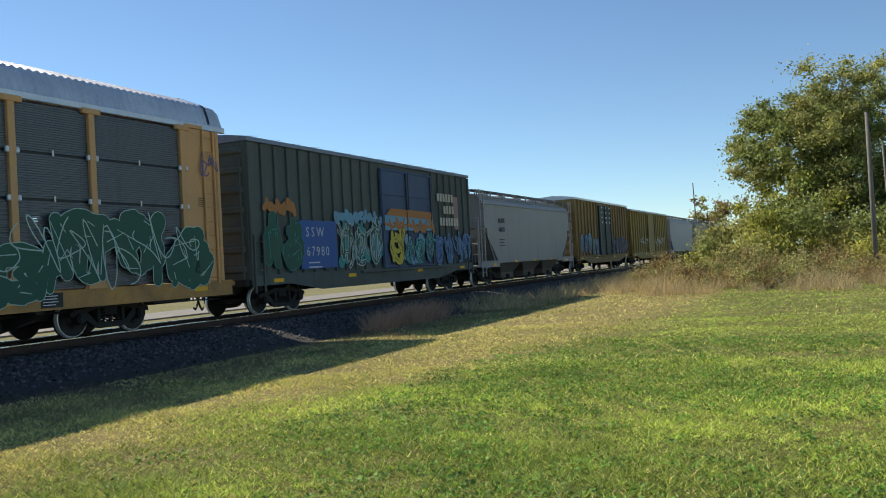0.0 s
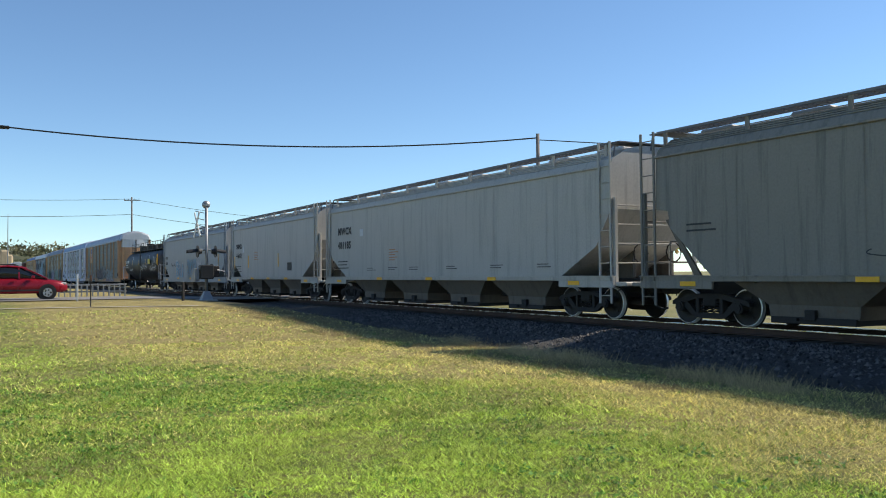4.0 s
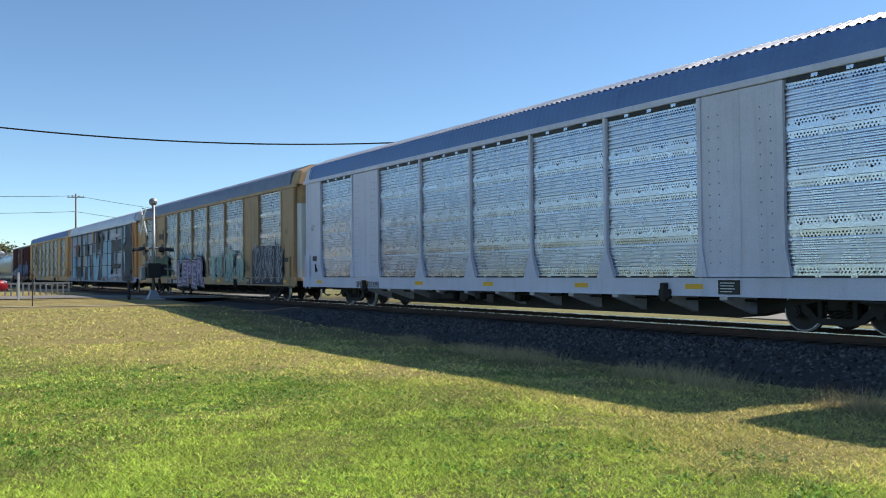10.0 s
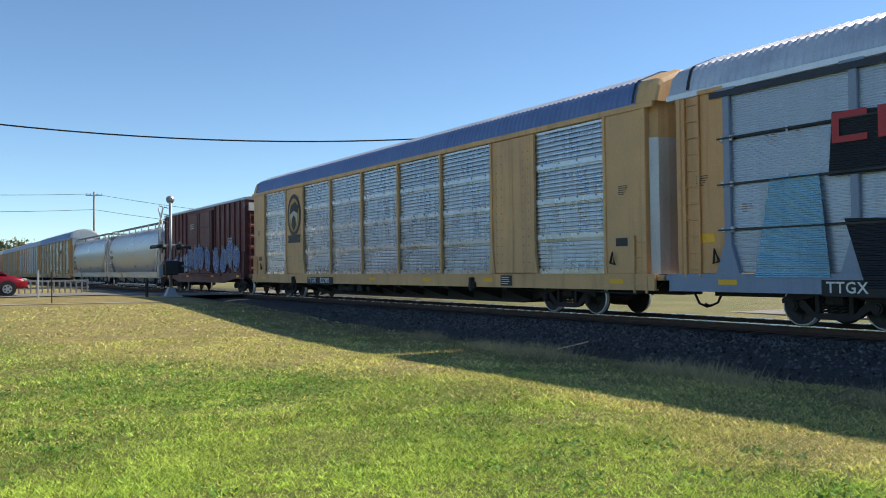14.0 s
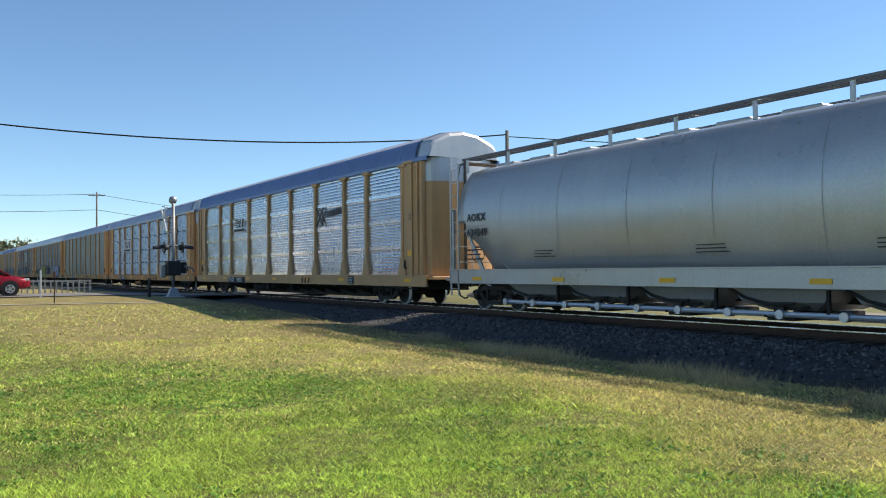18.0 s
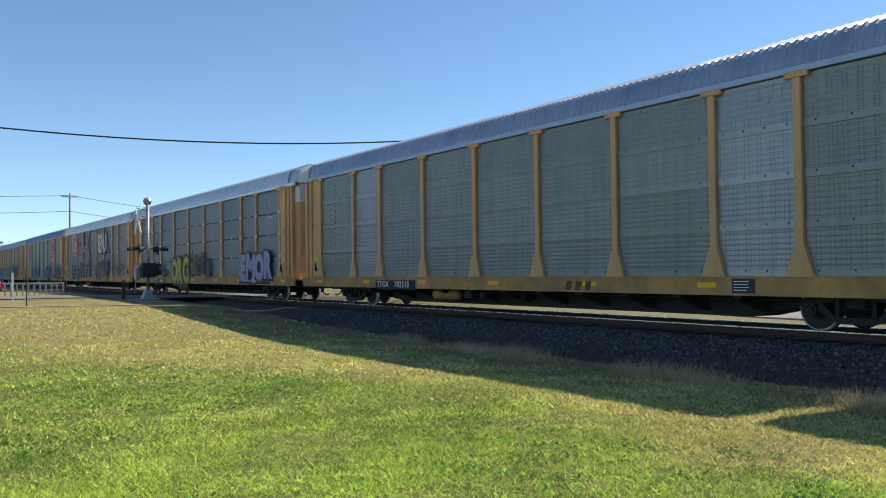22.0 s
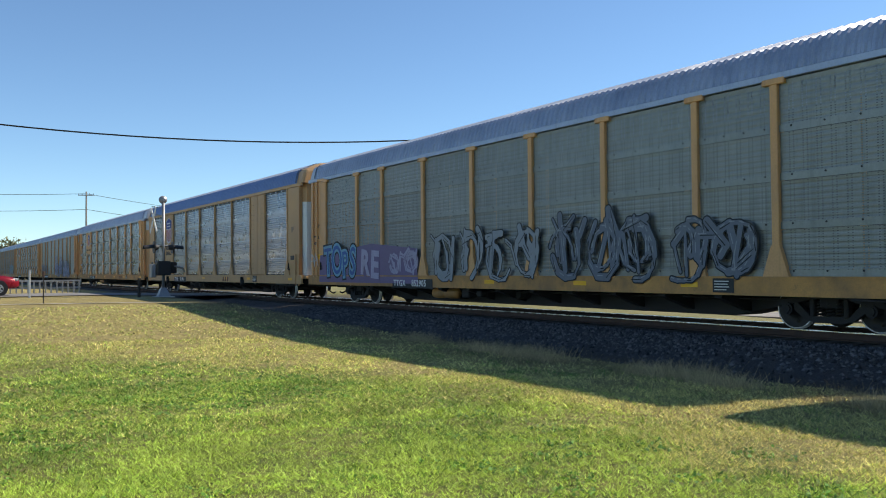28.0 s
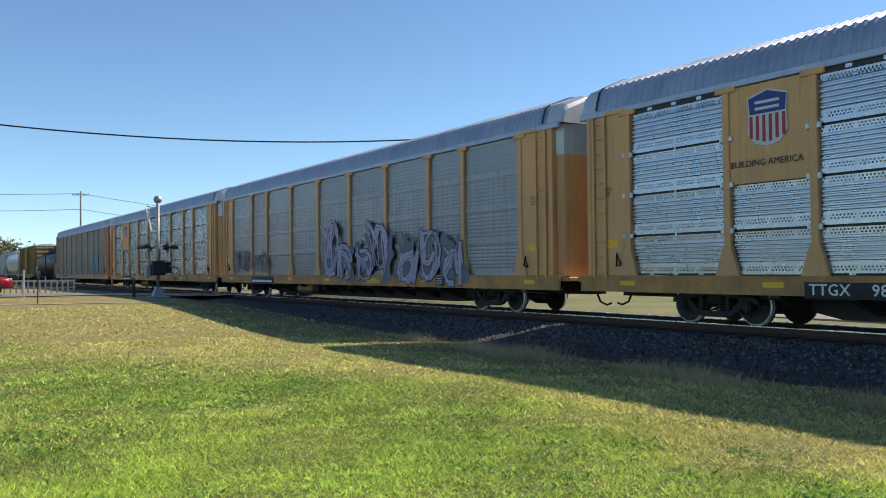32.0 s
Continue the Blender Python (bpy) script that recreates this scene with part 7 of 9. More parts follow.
def decorate():
    T = TRAIN
    # front part
    c = T["f1"]
    poly(c, [(-5.6, 1.25), (-3.5, 1.25), (-3.5, 2.75), (-5.6, 2.75)], "blue", -1.512, "blue_panel")
    writing("SSW", 0.42, -5.3, 2.25, -1.518, P["white"], c, "reporting_mark", 1.5)
    writing("67980", 0.42, -5.3, 1.65, -1.518, P["white"], c, "car_number", 1.3)
    part("stencil_block", bars(-5.2, 1.42, 0.9, 2, 0.14, -1.518), P["white"], c)
    g = Geo()
    for i, (a, b) in enumerate(((4.5, 1.7), (5.1, 1.3), (4.7, 2.0))):
        for j in range(int(b / 0.28)):
            g.box(a + j * 0.28, a + j * 0.28 + 0.2, -1.515, -1.512, 3.75 - i * 0.5, 4.08 - i * 0.5)
    part("slogan_bars", g, P["cream"], c)
    poly(c, [(6.15, 2.6), (6.6, 2.6), (6.6, 4.0), (6.15, 4.0)], "rose", -1.512)
    graffiti(c, -7.6, -5.6, 1.2, 2.75, 2, "green", "teal", None, None, 3, 1.0, -1.515, outline=0.03)
    scrawl(c, -7.4, -5.8, 2.8, 3.4, 3, "orange", 41, 0.12, -1.515)
    scrawl(c, -3.6, -0.5, 2.65, 3.2, 5, "sky", 42, 0.14, -1.515)
    scrawl(c, -0.2, 3.8, 2.3, 3.1, 6, "orange", 43, 0.08, -1.615)
    graffiti(c, -3.4, -0.4, 1.2, 2.7, 3, "green", "white", "mint", "teal", 4, 0.34, -1.517)
    poly(c, [(-0.3, 2.5), (3.8, 2.5), (3.8, 2.95), (-0.3, 3.05)], "sky", -1.607)
    poly(c, [(-0.2, 3.05), (3.8, 2.95), (3.7, 3.25), (0.2, 3.3)], "orange", -1.607)
    graffiti(c, 0.0, 1.2, 1.2, 2.5, 1, "yellow", "black", None, None, 6, 0.5, -1.61)
    graffiti(c, 1.1, 3.9, 1.2, 2.4, 3, "teal", "navy", "mint", "sky", 12, 0.34, -1.61)
    graffiti(c, 4.0, 7.9, 1.15, 2.4, 4, "blue", "sky", "pale", "navy", 16, 0.3, -1.52)
    c = T["f2"]
    mark(c, ["BCNX", "16073"], -5.2, 3.0, 0.3)
    graffiti(T["f3"], -7.0, -2.0, 1.15, 2.5, 5, "sky", "blue", "white", None, 18, 0.3, -1.52)
    graffiti(T["f3"], 2.0, 7.2, 1.15, 2.3, 5, "navy", "slate", None, "blue", 19, 0.3, -1.52)
    scrawl(T["f4"], -5, 6.5, 1.5, 2.6, 6, "white", 3, 0.05, -1.53)
    for k in range(3):
        part("door_number_strip", bars(-1.2 + k * 1.1, 4.4, 0.4, 4, 0.35, -1.6, k), P["white"], T["f3"])
    # c0
    c = T["c0"]
    shield(c, -8.29, 4.1, 1.0, 1.15)
    writing("BUILDING AMERICA", 0.2, -9.2, 3.15, -1.53, P["ink"], c, "slogan", 1.0)
    plate_mark(c, "ETTX", "854178", -8.9)
    graffiti(c, -12.4, -9.9, 0.9, 2.6, 2, "pale", "white", None, "lilac", 21, 0.42)
    graffiti(c, -13.6, -12.7, 1.2, 3.2, 1, "lilac", "white", None, "white", 27, 0.4)
    graffiti(c, -9.6, -4.5, 1.1, 2.35, 7, "lilac", "purple", "white", "white", 22, 0.34, square=True, drop="navy")
    graffiti(c, -3.6, -0.5, 0.9, 2.2, 4, "olive", "green", None, "olive", 23, 0.4)
    graffiti(c, -2.6, -1.4, 1.1, 2.1, 1, "sky", "blue", None, None, 29, 0.5, -1.592)
    graffiti(c, 0.2, 4.3, 0.95, 3.7, 3, "pale", "navy", "white", "lilac", 24, 0.34, square=True)
    scrawl(c, 0.0, 4.4, 3.2, 4.2, 5, "olive", 5, 0.14, -1.572)
    graffiti(c, 4.9, 12.9, 0.8, 2.6, 5, "green", "mint", None, None, 25, 0.75, outline=0.035, wild=0.2)
    scrawl(c, 5.0, 12.6, 1.0, 2.8, 7, "mint", 26, 0.025, -1.6)
    scrawl(c, 12.75, 13.4, 3.7, 4.6, 2, "purple", 7, 0.035)
    # hoppers
    c = T["c1"]
    mark(c, ["AOKX", "600507"], -7.15, 2.72, 0.4)
    for x, w in ((-2.4, 0.75), (-0.8, 0.9), (1.0, 0.45), (6.0, 1.2)):
        part("stencil_block", bars(x, 1.75, w, 3, 0.08, -1.518, int(x * 3) + 40), P["ink"], c)
    scrawl(c, -5.0, -3.7, 1.6, 2.3, 3, "grey", 8, 0.02, -1.518)
    for x in (-4.0, -3.5, 2.1, 5.6, 6.2):
        part("sill_mark", Geo().box(x, x + 0.05, -1.575, -1.572, 0.88, 1.05), P["red"], c)
    c = T["c2"]
    mark(c, ["TILX", "642091"], -8.1, 2.95, 0.3)
    graffiti(c, -2.9, -0.9, 1.25, 2.15, 4, "pink", "black", "white", None, 31, 0.34, -1.52)
    scrawl(c, -0.7, 0.1, 1.3, 2.2, 3, "black", 9, 0.03, -1.52)
    part("inspection_panel", Geo().cbox(6.2, 6.8, -1.52, -1.505, 1.5, 1.95, 0.004), P["white"], c)
    for x in (-3.8, 2.0, 5.2):
        part("amber_strip", Geo().box(x, x + 0.1, -1.52, -1.515, 1.35, 1.8), REFLECT, c)
    part("amber_strip", Geo().box(8.0, 8.12, -1.52, -1.515, 1.6, 2.4), REFLECT, c)
    c = T["c3"]
    mark(c, ["ADMX", "64155"], -9.3, 2.75, 0.3, small=0)
    poly(c, [(-9.45, 2.15), (-8.2, 2.15), (-8.2, 3.1), (-9.45, 3.1)], "white", -1.513, "number_panel")
    poly(c, [(-1.25, 3.5), (-1.2, 3.36), (-0.68, 3.0), (-0.52, 2.98), (-0.38, 3.06), (0.14, 3.62), (0.18, 3.76), (0.08, 3.88), (-0.34, 4.18), (-0.48, 4.2), (-0.6, 4.12)], "royal", -1.514, "leaf_emblem")
    poly(c, [(-1.0, 2.95), (-0.76, 3.0), (-0.55, 3.1), (-0.38, 3.28), (-0.3, 3.52), (-0.3, 3.78), (-0.36, 3.98), (-0.56, 3.92), (-0.76, 3.8), (-0.92, 3.62), (-1.02, 3.42), (-1.04, 3.18)], "white", -1.518, "leaf_emblem")
    poly(c, [(-1.0, 2.95), (-0.96, 2.95), (-0.72, 3.38), (-0.42, 3.84), (-0.46, 3.86), (-0.78, 3.42)], "royal", -1.521, "leaf_vein")
    g = Geo()
    for i in range(3):
        g.plate([(-1.3 + 0.62 * i, 2.42), (-0.85 + 0.62 * i, 2.42), (-0.98 + 0.62 * i, 2.82), (-1.17 + 0.62 * i, 2.82)], -1.518, -1.515)
    part("emblem_stripes", g, P["ink"], c)
    for x in (-5.9, -3.4, 0.9, 4.1):
        poly(c, [(x + 0.62 * math.cos(a * 0.5236), 2.2 + 0.45 * math.sin(a * 0.5236)) for a in range(12)], "teal", -1.513 - 0.0003 * x, "painted_cloud")
    graffiti(c, -9.2, -5.6, 1.15, 2.05, 5, "purple", "maroon", "pink", "maroon", 41, 0.34, -1.53, wild=0.2)
    graffiti(c, -5.6, -2.6, 1.2, 2.15, 4, "white", "black", None, "slate", 42, 0.34, -1.53, wild=0.2)
    graffiti(c, -2.7, 0.9, 1.15, 2.1, 5, "maroon", "black", "pink", "purple", 43, 0.34, -1.53, wild=0.2)
    graffiti(c, 0.8, 4.0, 1.2, 2.3, 4, "pale", "black", "white", "navy", 44, 0.32, -1.53, wild=0.2)
    graffiti(c, 4.0, 9.2, 1.1, 2.45, 4, "slate", "pale", None, None, 45, 0.6, -1.53, wild=0.2)
    for x in (-6.9, -3.1, 0.4, 3.2, 6.3):
        part("amber_strip", Geo().box(x, x + 0.12, -1.56, -1.556, 1.45, 2.0), REFLECT, c)
    part("amber_strip", Geo().box(9.0, 9.15, -1.56, -1.556, 1.5, 2.5), REFLECT, c)
    c = T["c4"]
    mark(c, [], -9.0, 2.3, 0.3, small=2)
    scrawl(c, -4.4, 0.6, 1.3, 1.8, 5, "ink", 11, 0.02, -1.518)
    part("inspection_panel", Geo().cbox(5.6, 6.2, -1.52, -1.505, 1.45, 1.85, 0.004), P["ink"], c)
    c = T["c5"]
    mark(c, ["MWCX", "481185"], -8.45, 3.0, 0.42)
    part("placard", Geo().cbox(-6.1, -5.8, -1.52, -1.505, 2.85, 3.15, 0.004), P["white"], c)
    for x in (-5.4, -3.4, -1.6, 1.2, 4.0, 6.5):
        part("stencil_block", bars(x, 1.5, 0.9, 2, 0.08, -1.518, int(x * 7) + 90), P["ink"], c)
    part("notice", bars(-3.3, 2.2, 0.8, 5, 0.1, -1.518, 3), P["orange"], c)
    c = T["c6"]
    mark(c, ["SMNX", "44613"], -6.2, 2.85, 0.38)
    part("notice", bars(-2.6, 2.55, 0.8, 5, 0.1, -1.518, 5), P["orange"], c)
    part("placard", Geo().cbox(-4.9, -4.6, -1.52, -1.505, 2.6, 2.95, 0.004), P["white"], c)
    for x in (-6.6, -3.8, 1.5):
        part("amber_strip", Geo().box(x, x + 0.12, -1.52, -1.515, 1.7, 2.4), REFLECT, c)
    part("inspection_panel", Geo().cbox(3.0, 3.6, -1.52, -1.505, 1.5, 1.9, 0.004), P["black"], c)
    c = T["c7"]
    mark(c, ["ROIX", "58946"], -8.6, 2.6, 0.3)
    bubble(c, "BU", 1.6, -4.9, 1.15, ((0.07, "white"), (0.045, "pale"), (-0.02, "sky")), y=-1.52, width=1.2, seed=6)
    graffiti(c, -1.2, 1.6, 1.3, 2.4, 3, "pale", "sky", None, None, 51, 0.2, -1.52)
    scrawl(c, -6.6, -5.0, 1.9, 2.3, 4, "ink", 13, 0.02, -1.52)
    scrawl(c, -0.6, 5.0, 1.4, 2.4, 8, "slate", 14, 0.02, -1.52)
    scrawl(c, 1.8, 3.0, 1.7, 2.5, 4, "white", 15, 0.04, -1.522)
    for x in (-8.9, -4.9, -1.0, 4.3):
        part("amber_strip", Geo().box(x, x + 0.12, -1.52, -1.515, 1.4, 2.0), REFLECT, c)
    part("amber_strip", Geo().box(7.4, 7.52, -1.52, -1.515, 1.5, 2.7), REFLECT, c)
    part("inspection_panel", Geo().cbox(5.4, 6.1, -1.52, -1.505, 1.6, 2.05, 0.004), P["black"], c)
    c = T["c8"]
    writing("TILX 210073", 0.36, -7.4, 2.55, -1.53, WHITE, c, "reporting_mark", 1.1, bold=0.008)
    part("stencil_block", bars(-7.3, 2.3, 1.9, 2, 0.2, -1.53), WHITE, c)
    for x in (-3.8, 0.2, 4.2):
        part("stencil_block", bars(x, 3.05, 0.6, 3, 0.09, -1.44, 3), WHITE, c)
    part("notice_board", Geo().cbox(4.2, 5.1, -1.56, -1.52, 2.35, 2.8, 0.01), P["yellow"], c)
    g = bars(6.5, 2.95, 1.2, 7, 0.09, -1.53)
    for x in (6.48, 6.9, 7.35, 7.72):
        g.box(x, x + 0.02, -1.532, -1.53, 2.36, 2.98)
    part("data_table", g, P["washed"], c)
    part("amber_strip", Geo().cbox(7.95, 8.07, -1.5, -1.44, 2.2, 3.15, 0.01), REFLECT, c)
    for x in (8.35, 9.0):
        part("diamond_placard", Geo().plate([(x, 1.15), (x + 0.2, 1.4), (x, 1.65), (x - 0.2, 1.4)], -1.46, -1.45), P["washed"], c)
        part("placard_field", Geo().plate([(x, 1.2), (x + 0.16, 1.4), (x, 1.6), (x - 0.16, 1.4)], -1.466, -1.46), P["ink"], c)
    scrawl(c, -4.8, -3.2, 1.6, 2.1, 4, "white", 16, 0.025, -1.535)
    scrawl(c, 0.6, 3.9, 1.7, 2.5, 6, "white", 17, 0.035, -1.535)
    scrawl(c, 5.0, 7.8, 1.5, 2.4, 7, "white", 18, 0.025, -1.535)
    # c9
    c = T["c9"]
    part("sign_panel", Geo().cbox(-9.25, -7.33, -1.53, -1.5, 2.97, 4.96, 0.01), OCHRE, c)
    shield(c, -8.29, 4.05, 1.25, 1.5, -1.535)
    plate_mark(c, "TTGX", "994229", -7.4)
    # a long faded piece, then a jagged one with a heavy outline
    faded_piece(c, (
        [(-6.88, 1.82), (-6.48, 1.81), (-6.23, 1.03), (-6.81, 1.03)],
        [(-8.74, 1.63), (-8.39, 1.63), (-8.47, 1.04), (-8.85, 1.04)],
        [(-7.98, 1.62), (-7.56, 1.61), (-7.73, 1.02), (-8.13, 1.02)],
        [(-7.39, 1.89), (-7.04, 1.88), (-6.84, 0.88), (-7.73, 0.83)],
        [(-6.08, 1.62), (-5.70, 1.65), (-5.76, 1.12), (-6.05, 1.08)],
        [(-5.36, 1.76), (-5.15, 1.23), (-5.37, 1.21)],
        [(-4.71, 1.93), (-4.05, 1.73), (-3.96, 1.12), (-4.21, 1.19)],
        [(-4.87, 1.64), (-4.61, 1.62), (-4.41, 1.12), (-4.78, 1.12)],
        [(-3.91, 1.23), (-3.43, 1.19), (-3.58, 1.02), (-3.96, 1.01)],
        [(-9.47, 1.60), (-8.99, 1.59), (-8.94, 1.08), (-9.33, 1.08)],
    ), (
        [(-11.97, 2.17), (-11.12, 1.91), (-11.45, 2.24), (-10.47, 1.98), (-10.15, 2.20), (-9.24, 1.86), (-8.45, 2.14), (-8.11, 1.96), (-9.25, 1.77)],
        [(-9.03, 1.81), (-7.98, 1.99), (-7.29, 2.13)],
        [(-6.88, 2.10), (-6.21, 1.99), (-5.92, 2.01)],
        [(-5.92, 2.05), (-5.69, 2.23), (-5.52, 2.11), (-4.97, 2.12), (-4.45, 1.99)],
        [(-11.85, 1.12), (-11.04, 1.77), (-10.81, 1.12), (-10.16, 1.79), (-9.86, 1.12)],
        [(-6.94, 1.84), (-6.98, 1.04), (-6.23, 1.03), (-6.48, 1.79)],
        [(-5.43, 1.20), (-5.30, 1.80), (-5.10, 1.19), (-4.87, 1.75), (-4.47, 1.12)],
    ))
    jagged_piece(c, [(-2.82, 1.56), (-2.44, 2.19), (-1.79, 1.99), (-1.66, 2.12), (-0.89, 1.83), (-0.33, 2.33), (0.25, 2.00), (0.38, 1.94), (0.78, 2.22), (1.06, 1.88), (1.78, 2.37), (1.68, 1.72), (1.92, 1.17), (1.52, 1.02), (0.98, 1.18), (0.78, 1.01), (-0.50, 1.01), (-1.25, 1.12), (-1.89, 0.89), (-2.22, 1.05)], (
        [(-2.29, 1.75), (-2.00, 1.74), (-1.72, 1.44), (-2.17, 1.61)],
        [(-0.46, 2.03), (-0.33, 2.15), (-0.21, 1.81), (-0.43, 1.80)],
        [(-2.22, 1.32), (-1.68, 1.18), (-1.65, 1.02), (-2.05, 1.12)],
        [(-1.05, 1.43), (-0.82, 1.40), (-0.91, 1.01), (-1.06, 1.18)],
        [(-0.50, 1.18), (-0.07, 1.15), (-0.15, 1.01), (-0.39, 1.01)],
        [(0.25, 1.82), (0.38, 1.91), (0.44, 1.47), (0.30, 1.34)],
        [(1.59, 1.78), (1.68, 1.75), (1.76, 1.28), (1.61, 1.33)],
    ), (
        [(-1.66, 2.12), (-1.24, 1.66), (-0.93, 1.84)],
        [(-0.89, 1.83), (-0.64, 1.55), (0.05, 1.88), (-0.14, 1.48), (-0.49, 1.42)],
        [(-0.33, 2.33), (-0.16, 2.02), (0.13, 1.18)],
        [(0.54, 1.64), (0.80, 1.66), (0.86, 1.35), (0.47, 1.29)],
        [(1.06, 1.88), (1.01, 1.40), (1.41, 1.51)],
        [(-1.47, 1.63), (-1.02, 0.99)],
        [(0.25, 2.00), (0.37, 1.53), (0.66, 1.00)],
    ))
    graffiti(c, 1.8, 4.1, 0.9, 2.3, 3, "washed", "ink", None, None, 65, 0.42, square=True, wild=0.25)
    poly(c, [(3.9, 0.72), (9.9, 0.72), (9.9, 0.98), (3.9, 1.02)], "rose", -1.575)
    bubble(c, "GAME", 1.42, 4.55, 0.98, ((0.1, "ink"), (0.075, "washed")), width=1.16, spacing=1.0, seed=11)
    scrawl(c, -4.6, -3.7, 2.0, 2.4, 2, "white", 19, 0.02, -1.6)
    # c10
    c = T["c10"]
    mark(c, ["SFLC", "20895"], 12.75, 2.3, 0.2, -1.53, small=0)
    writing("SFLC 307695", 0.3, -8.9, 0.72, -1.572, P["ink"], c, "reporting_mark", 1.1, bold=0.006)
    part("notice_board", Geo().cbox(12.75, 13.3, -1.54, -1.52, 1.5, 1.62, 0.004), P["yellow"], c)
    scrawl(c, 12.9, 13.4, 1.7, 2.1, 2, "grey", 20, 0.015)
    # c11
    c = T["c11"]
    g = Geo().plate([(-9.02, 3.3), (-8.82, 3.3), (-8.82, 3.38), (-8.94, 3.38), (-8.94, 4.0), (-8.82, 4.0), (-8.82, 4.08), (-9.02, 4.08)], -1.53, -1.526)
    g.plate([(-7.57, 3.3), (-7.77, 3.3), (-7.77, 3.38), (-7.65, 3.38), (-7.65, 4.0), (-7.77, 4.0), (-7.77, 4.08), (-7.57, 4.08)], -1.53, -1.526)
    for i in range(3):
        g.box(-8.72 + 0.34 * i, -8.47 + 0.34 * i, -1.53, -1.526, 3.5, 3.85)
    part("emblem_stripes", g, P["ink"], c)
    plate_mark(c, "CTTX", "692439", -6.4)
    graffiti(c, -12.3, -9.8, 1.15, 2.4, 4, "white", "black", None, None, 71, 0.16)
    poly(c, [(-9.5, 1.1), (-6.2, 1.1), (-6.3, 2.3), (-7.2, 2.45), (-8.2, 2.2), (-9.4, 2.5)], "green", -1.574)
    graffiti(c, -9.2, -6.4, 1.15, 2.3, 2, "green", "black", None, None, 72, 0.5)
    bubble(c, "LEPER", 1.82, -4.2, 0.78, ((0.26, "navy"), (0.16, "white"), (0.135, "purple"), (0.0, "lilac")), width=1.0, spacing=0.97, seed=7)
    for xs in (-4.0, -2.6, -0.7):
        poly(c, [(xs, 1.9), (xs + 0.3, 2.6), (xs + 0.6, 2.3), (xs + 0.95, 2.65), (xs + 1.3, 1.9)], "sky", -1.574)
    graffiti(c, 2.2, 7.4, 0.8, 2.35, 5, "mint", "teal", "white", None, 74, 0.36)
    scrawl(c, 6.0, 8.3, 1.2, 2.1, 5, "black", 23, 0.03)
    poly(c, [(8.6, 0.75), (12.5, 0.75), (12.5, 2.3), (11.8, 2.5), (9.0, 2.55), (8.6, 2.3)], "navy", -1.574)
    graffiti(c, 8.8, 12.4, 0.8, 2.45, 4, "navy", "white", None, None, 75, 0.34)
    # c12: huge block letters from end to end
    c = T["c12"]
    poly(c, [(-12.6, 4.83), (12.6, 4.83), (12.6, 4.96), (-12.6, 4.96)], "navy", -1.574)
    poly(c, [(10.2, 0.75), (12.9, 0.75), (13.2, 3.0), (12.9, 4.5), (12.6, 4.9), (10.2, 4.9)], "screen_black", -1.575)
    screen_shapes(c, 0, (
        ("black", ((-9.7, 4.1), (-8.2, 4.0), (-8.2, 2.9), (-9.8, 2.9))),
        ("black", ((-9.5, 2.1), (-7.1, 2.0), (-6.9, 0.8), (-9.1, 0.8))),
        ("black", ((-5.2, 4.0), (-3.8, 4.0), (-3.8, 2.9), (-5.2, 3.0))),
        ("black", ((-5.1, 2.0), (-4.0, 2.0), (-3.8, 0.8), (-5.4, 0.8))),
        ("sky", ((-11.1, 3.0), (-10.0, 3.0), (-9.8, 1.0), (-11.5, 1.0))),
        ("sky", ((-6.0, 4.5), (-5.2, 4.5), (-5.2, 4.0), (-6.0, 4.0))),
    ))
    screen_shapes(c, 6, (
        ("sky", ((-3.7, 2.9), (-3.1, 2.9), (-2.8, 0.8), (-3.6, 0.8))),
        ("navy", ((-7.1, 4.8), (-6.8, 4.8), (-6.9, 0.8), (-7.2, 0.8))),
        ("navy", ((-2.0, 4.9), (-1.4, 4.9), (-1.5, 0.8), (-2.1, 0.8))),
        ("black", ((-0.3, 4.9), (0.6, 4.9), (1.5, 3.4), (0.6, 3.4), (-0.3, 2.2))),
        ("black", ((1.5, 4.3), (2.7, 4.9), (2.7, 2.4), (1.7, 3.6))),
        ("black", ((0.5, 0.8), (1.3, 1.9), (2.0, 0.8))),
    ))
    screen_shapes(c, 12, (
        ("sky", ((-1.3, 3.1), (-0.3, 3.1), (0.4, 0.8), (-1.2, 0.8))),
        ("sky", ((2.9, 4.1), (4.2, 4.1), (4.1, 1.0), (2.4, 1.0), (2.8, 2.3))),
        ("sky", ((-0.3, 2.1), (1.0, 3.3), (1.2, 2.1), (0.4, 0.9))),
        ("navy", ((4.3, 4.9), (4.5, 4.9), (4.5, 0.8), (4.2, 0.8))),
        ("sky", ((4.6, 4.0), (5.9, 4.1), (5.8, 1.0), (4.5, 1.0))),
        ("pale", ((5.2, 4.5), (9.0, 4.4), (9.1, 4.2), (5.9, 4.1), (5.4, 4.1))),
    ))
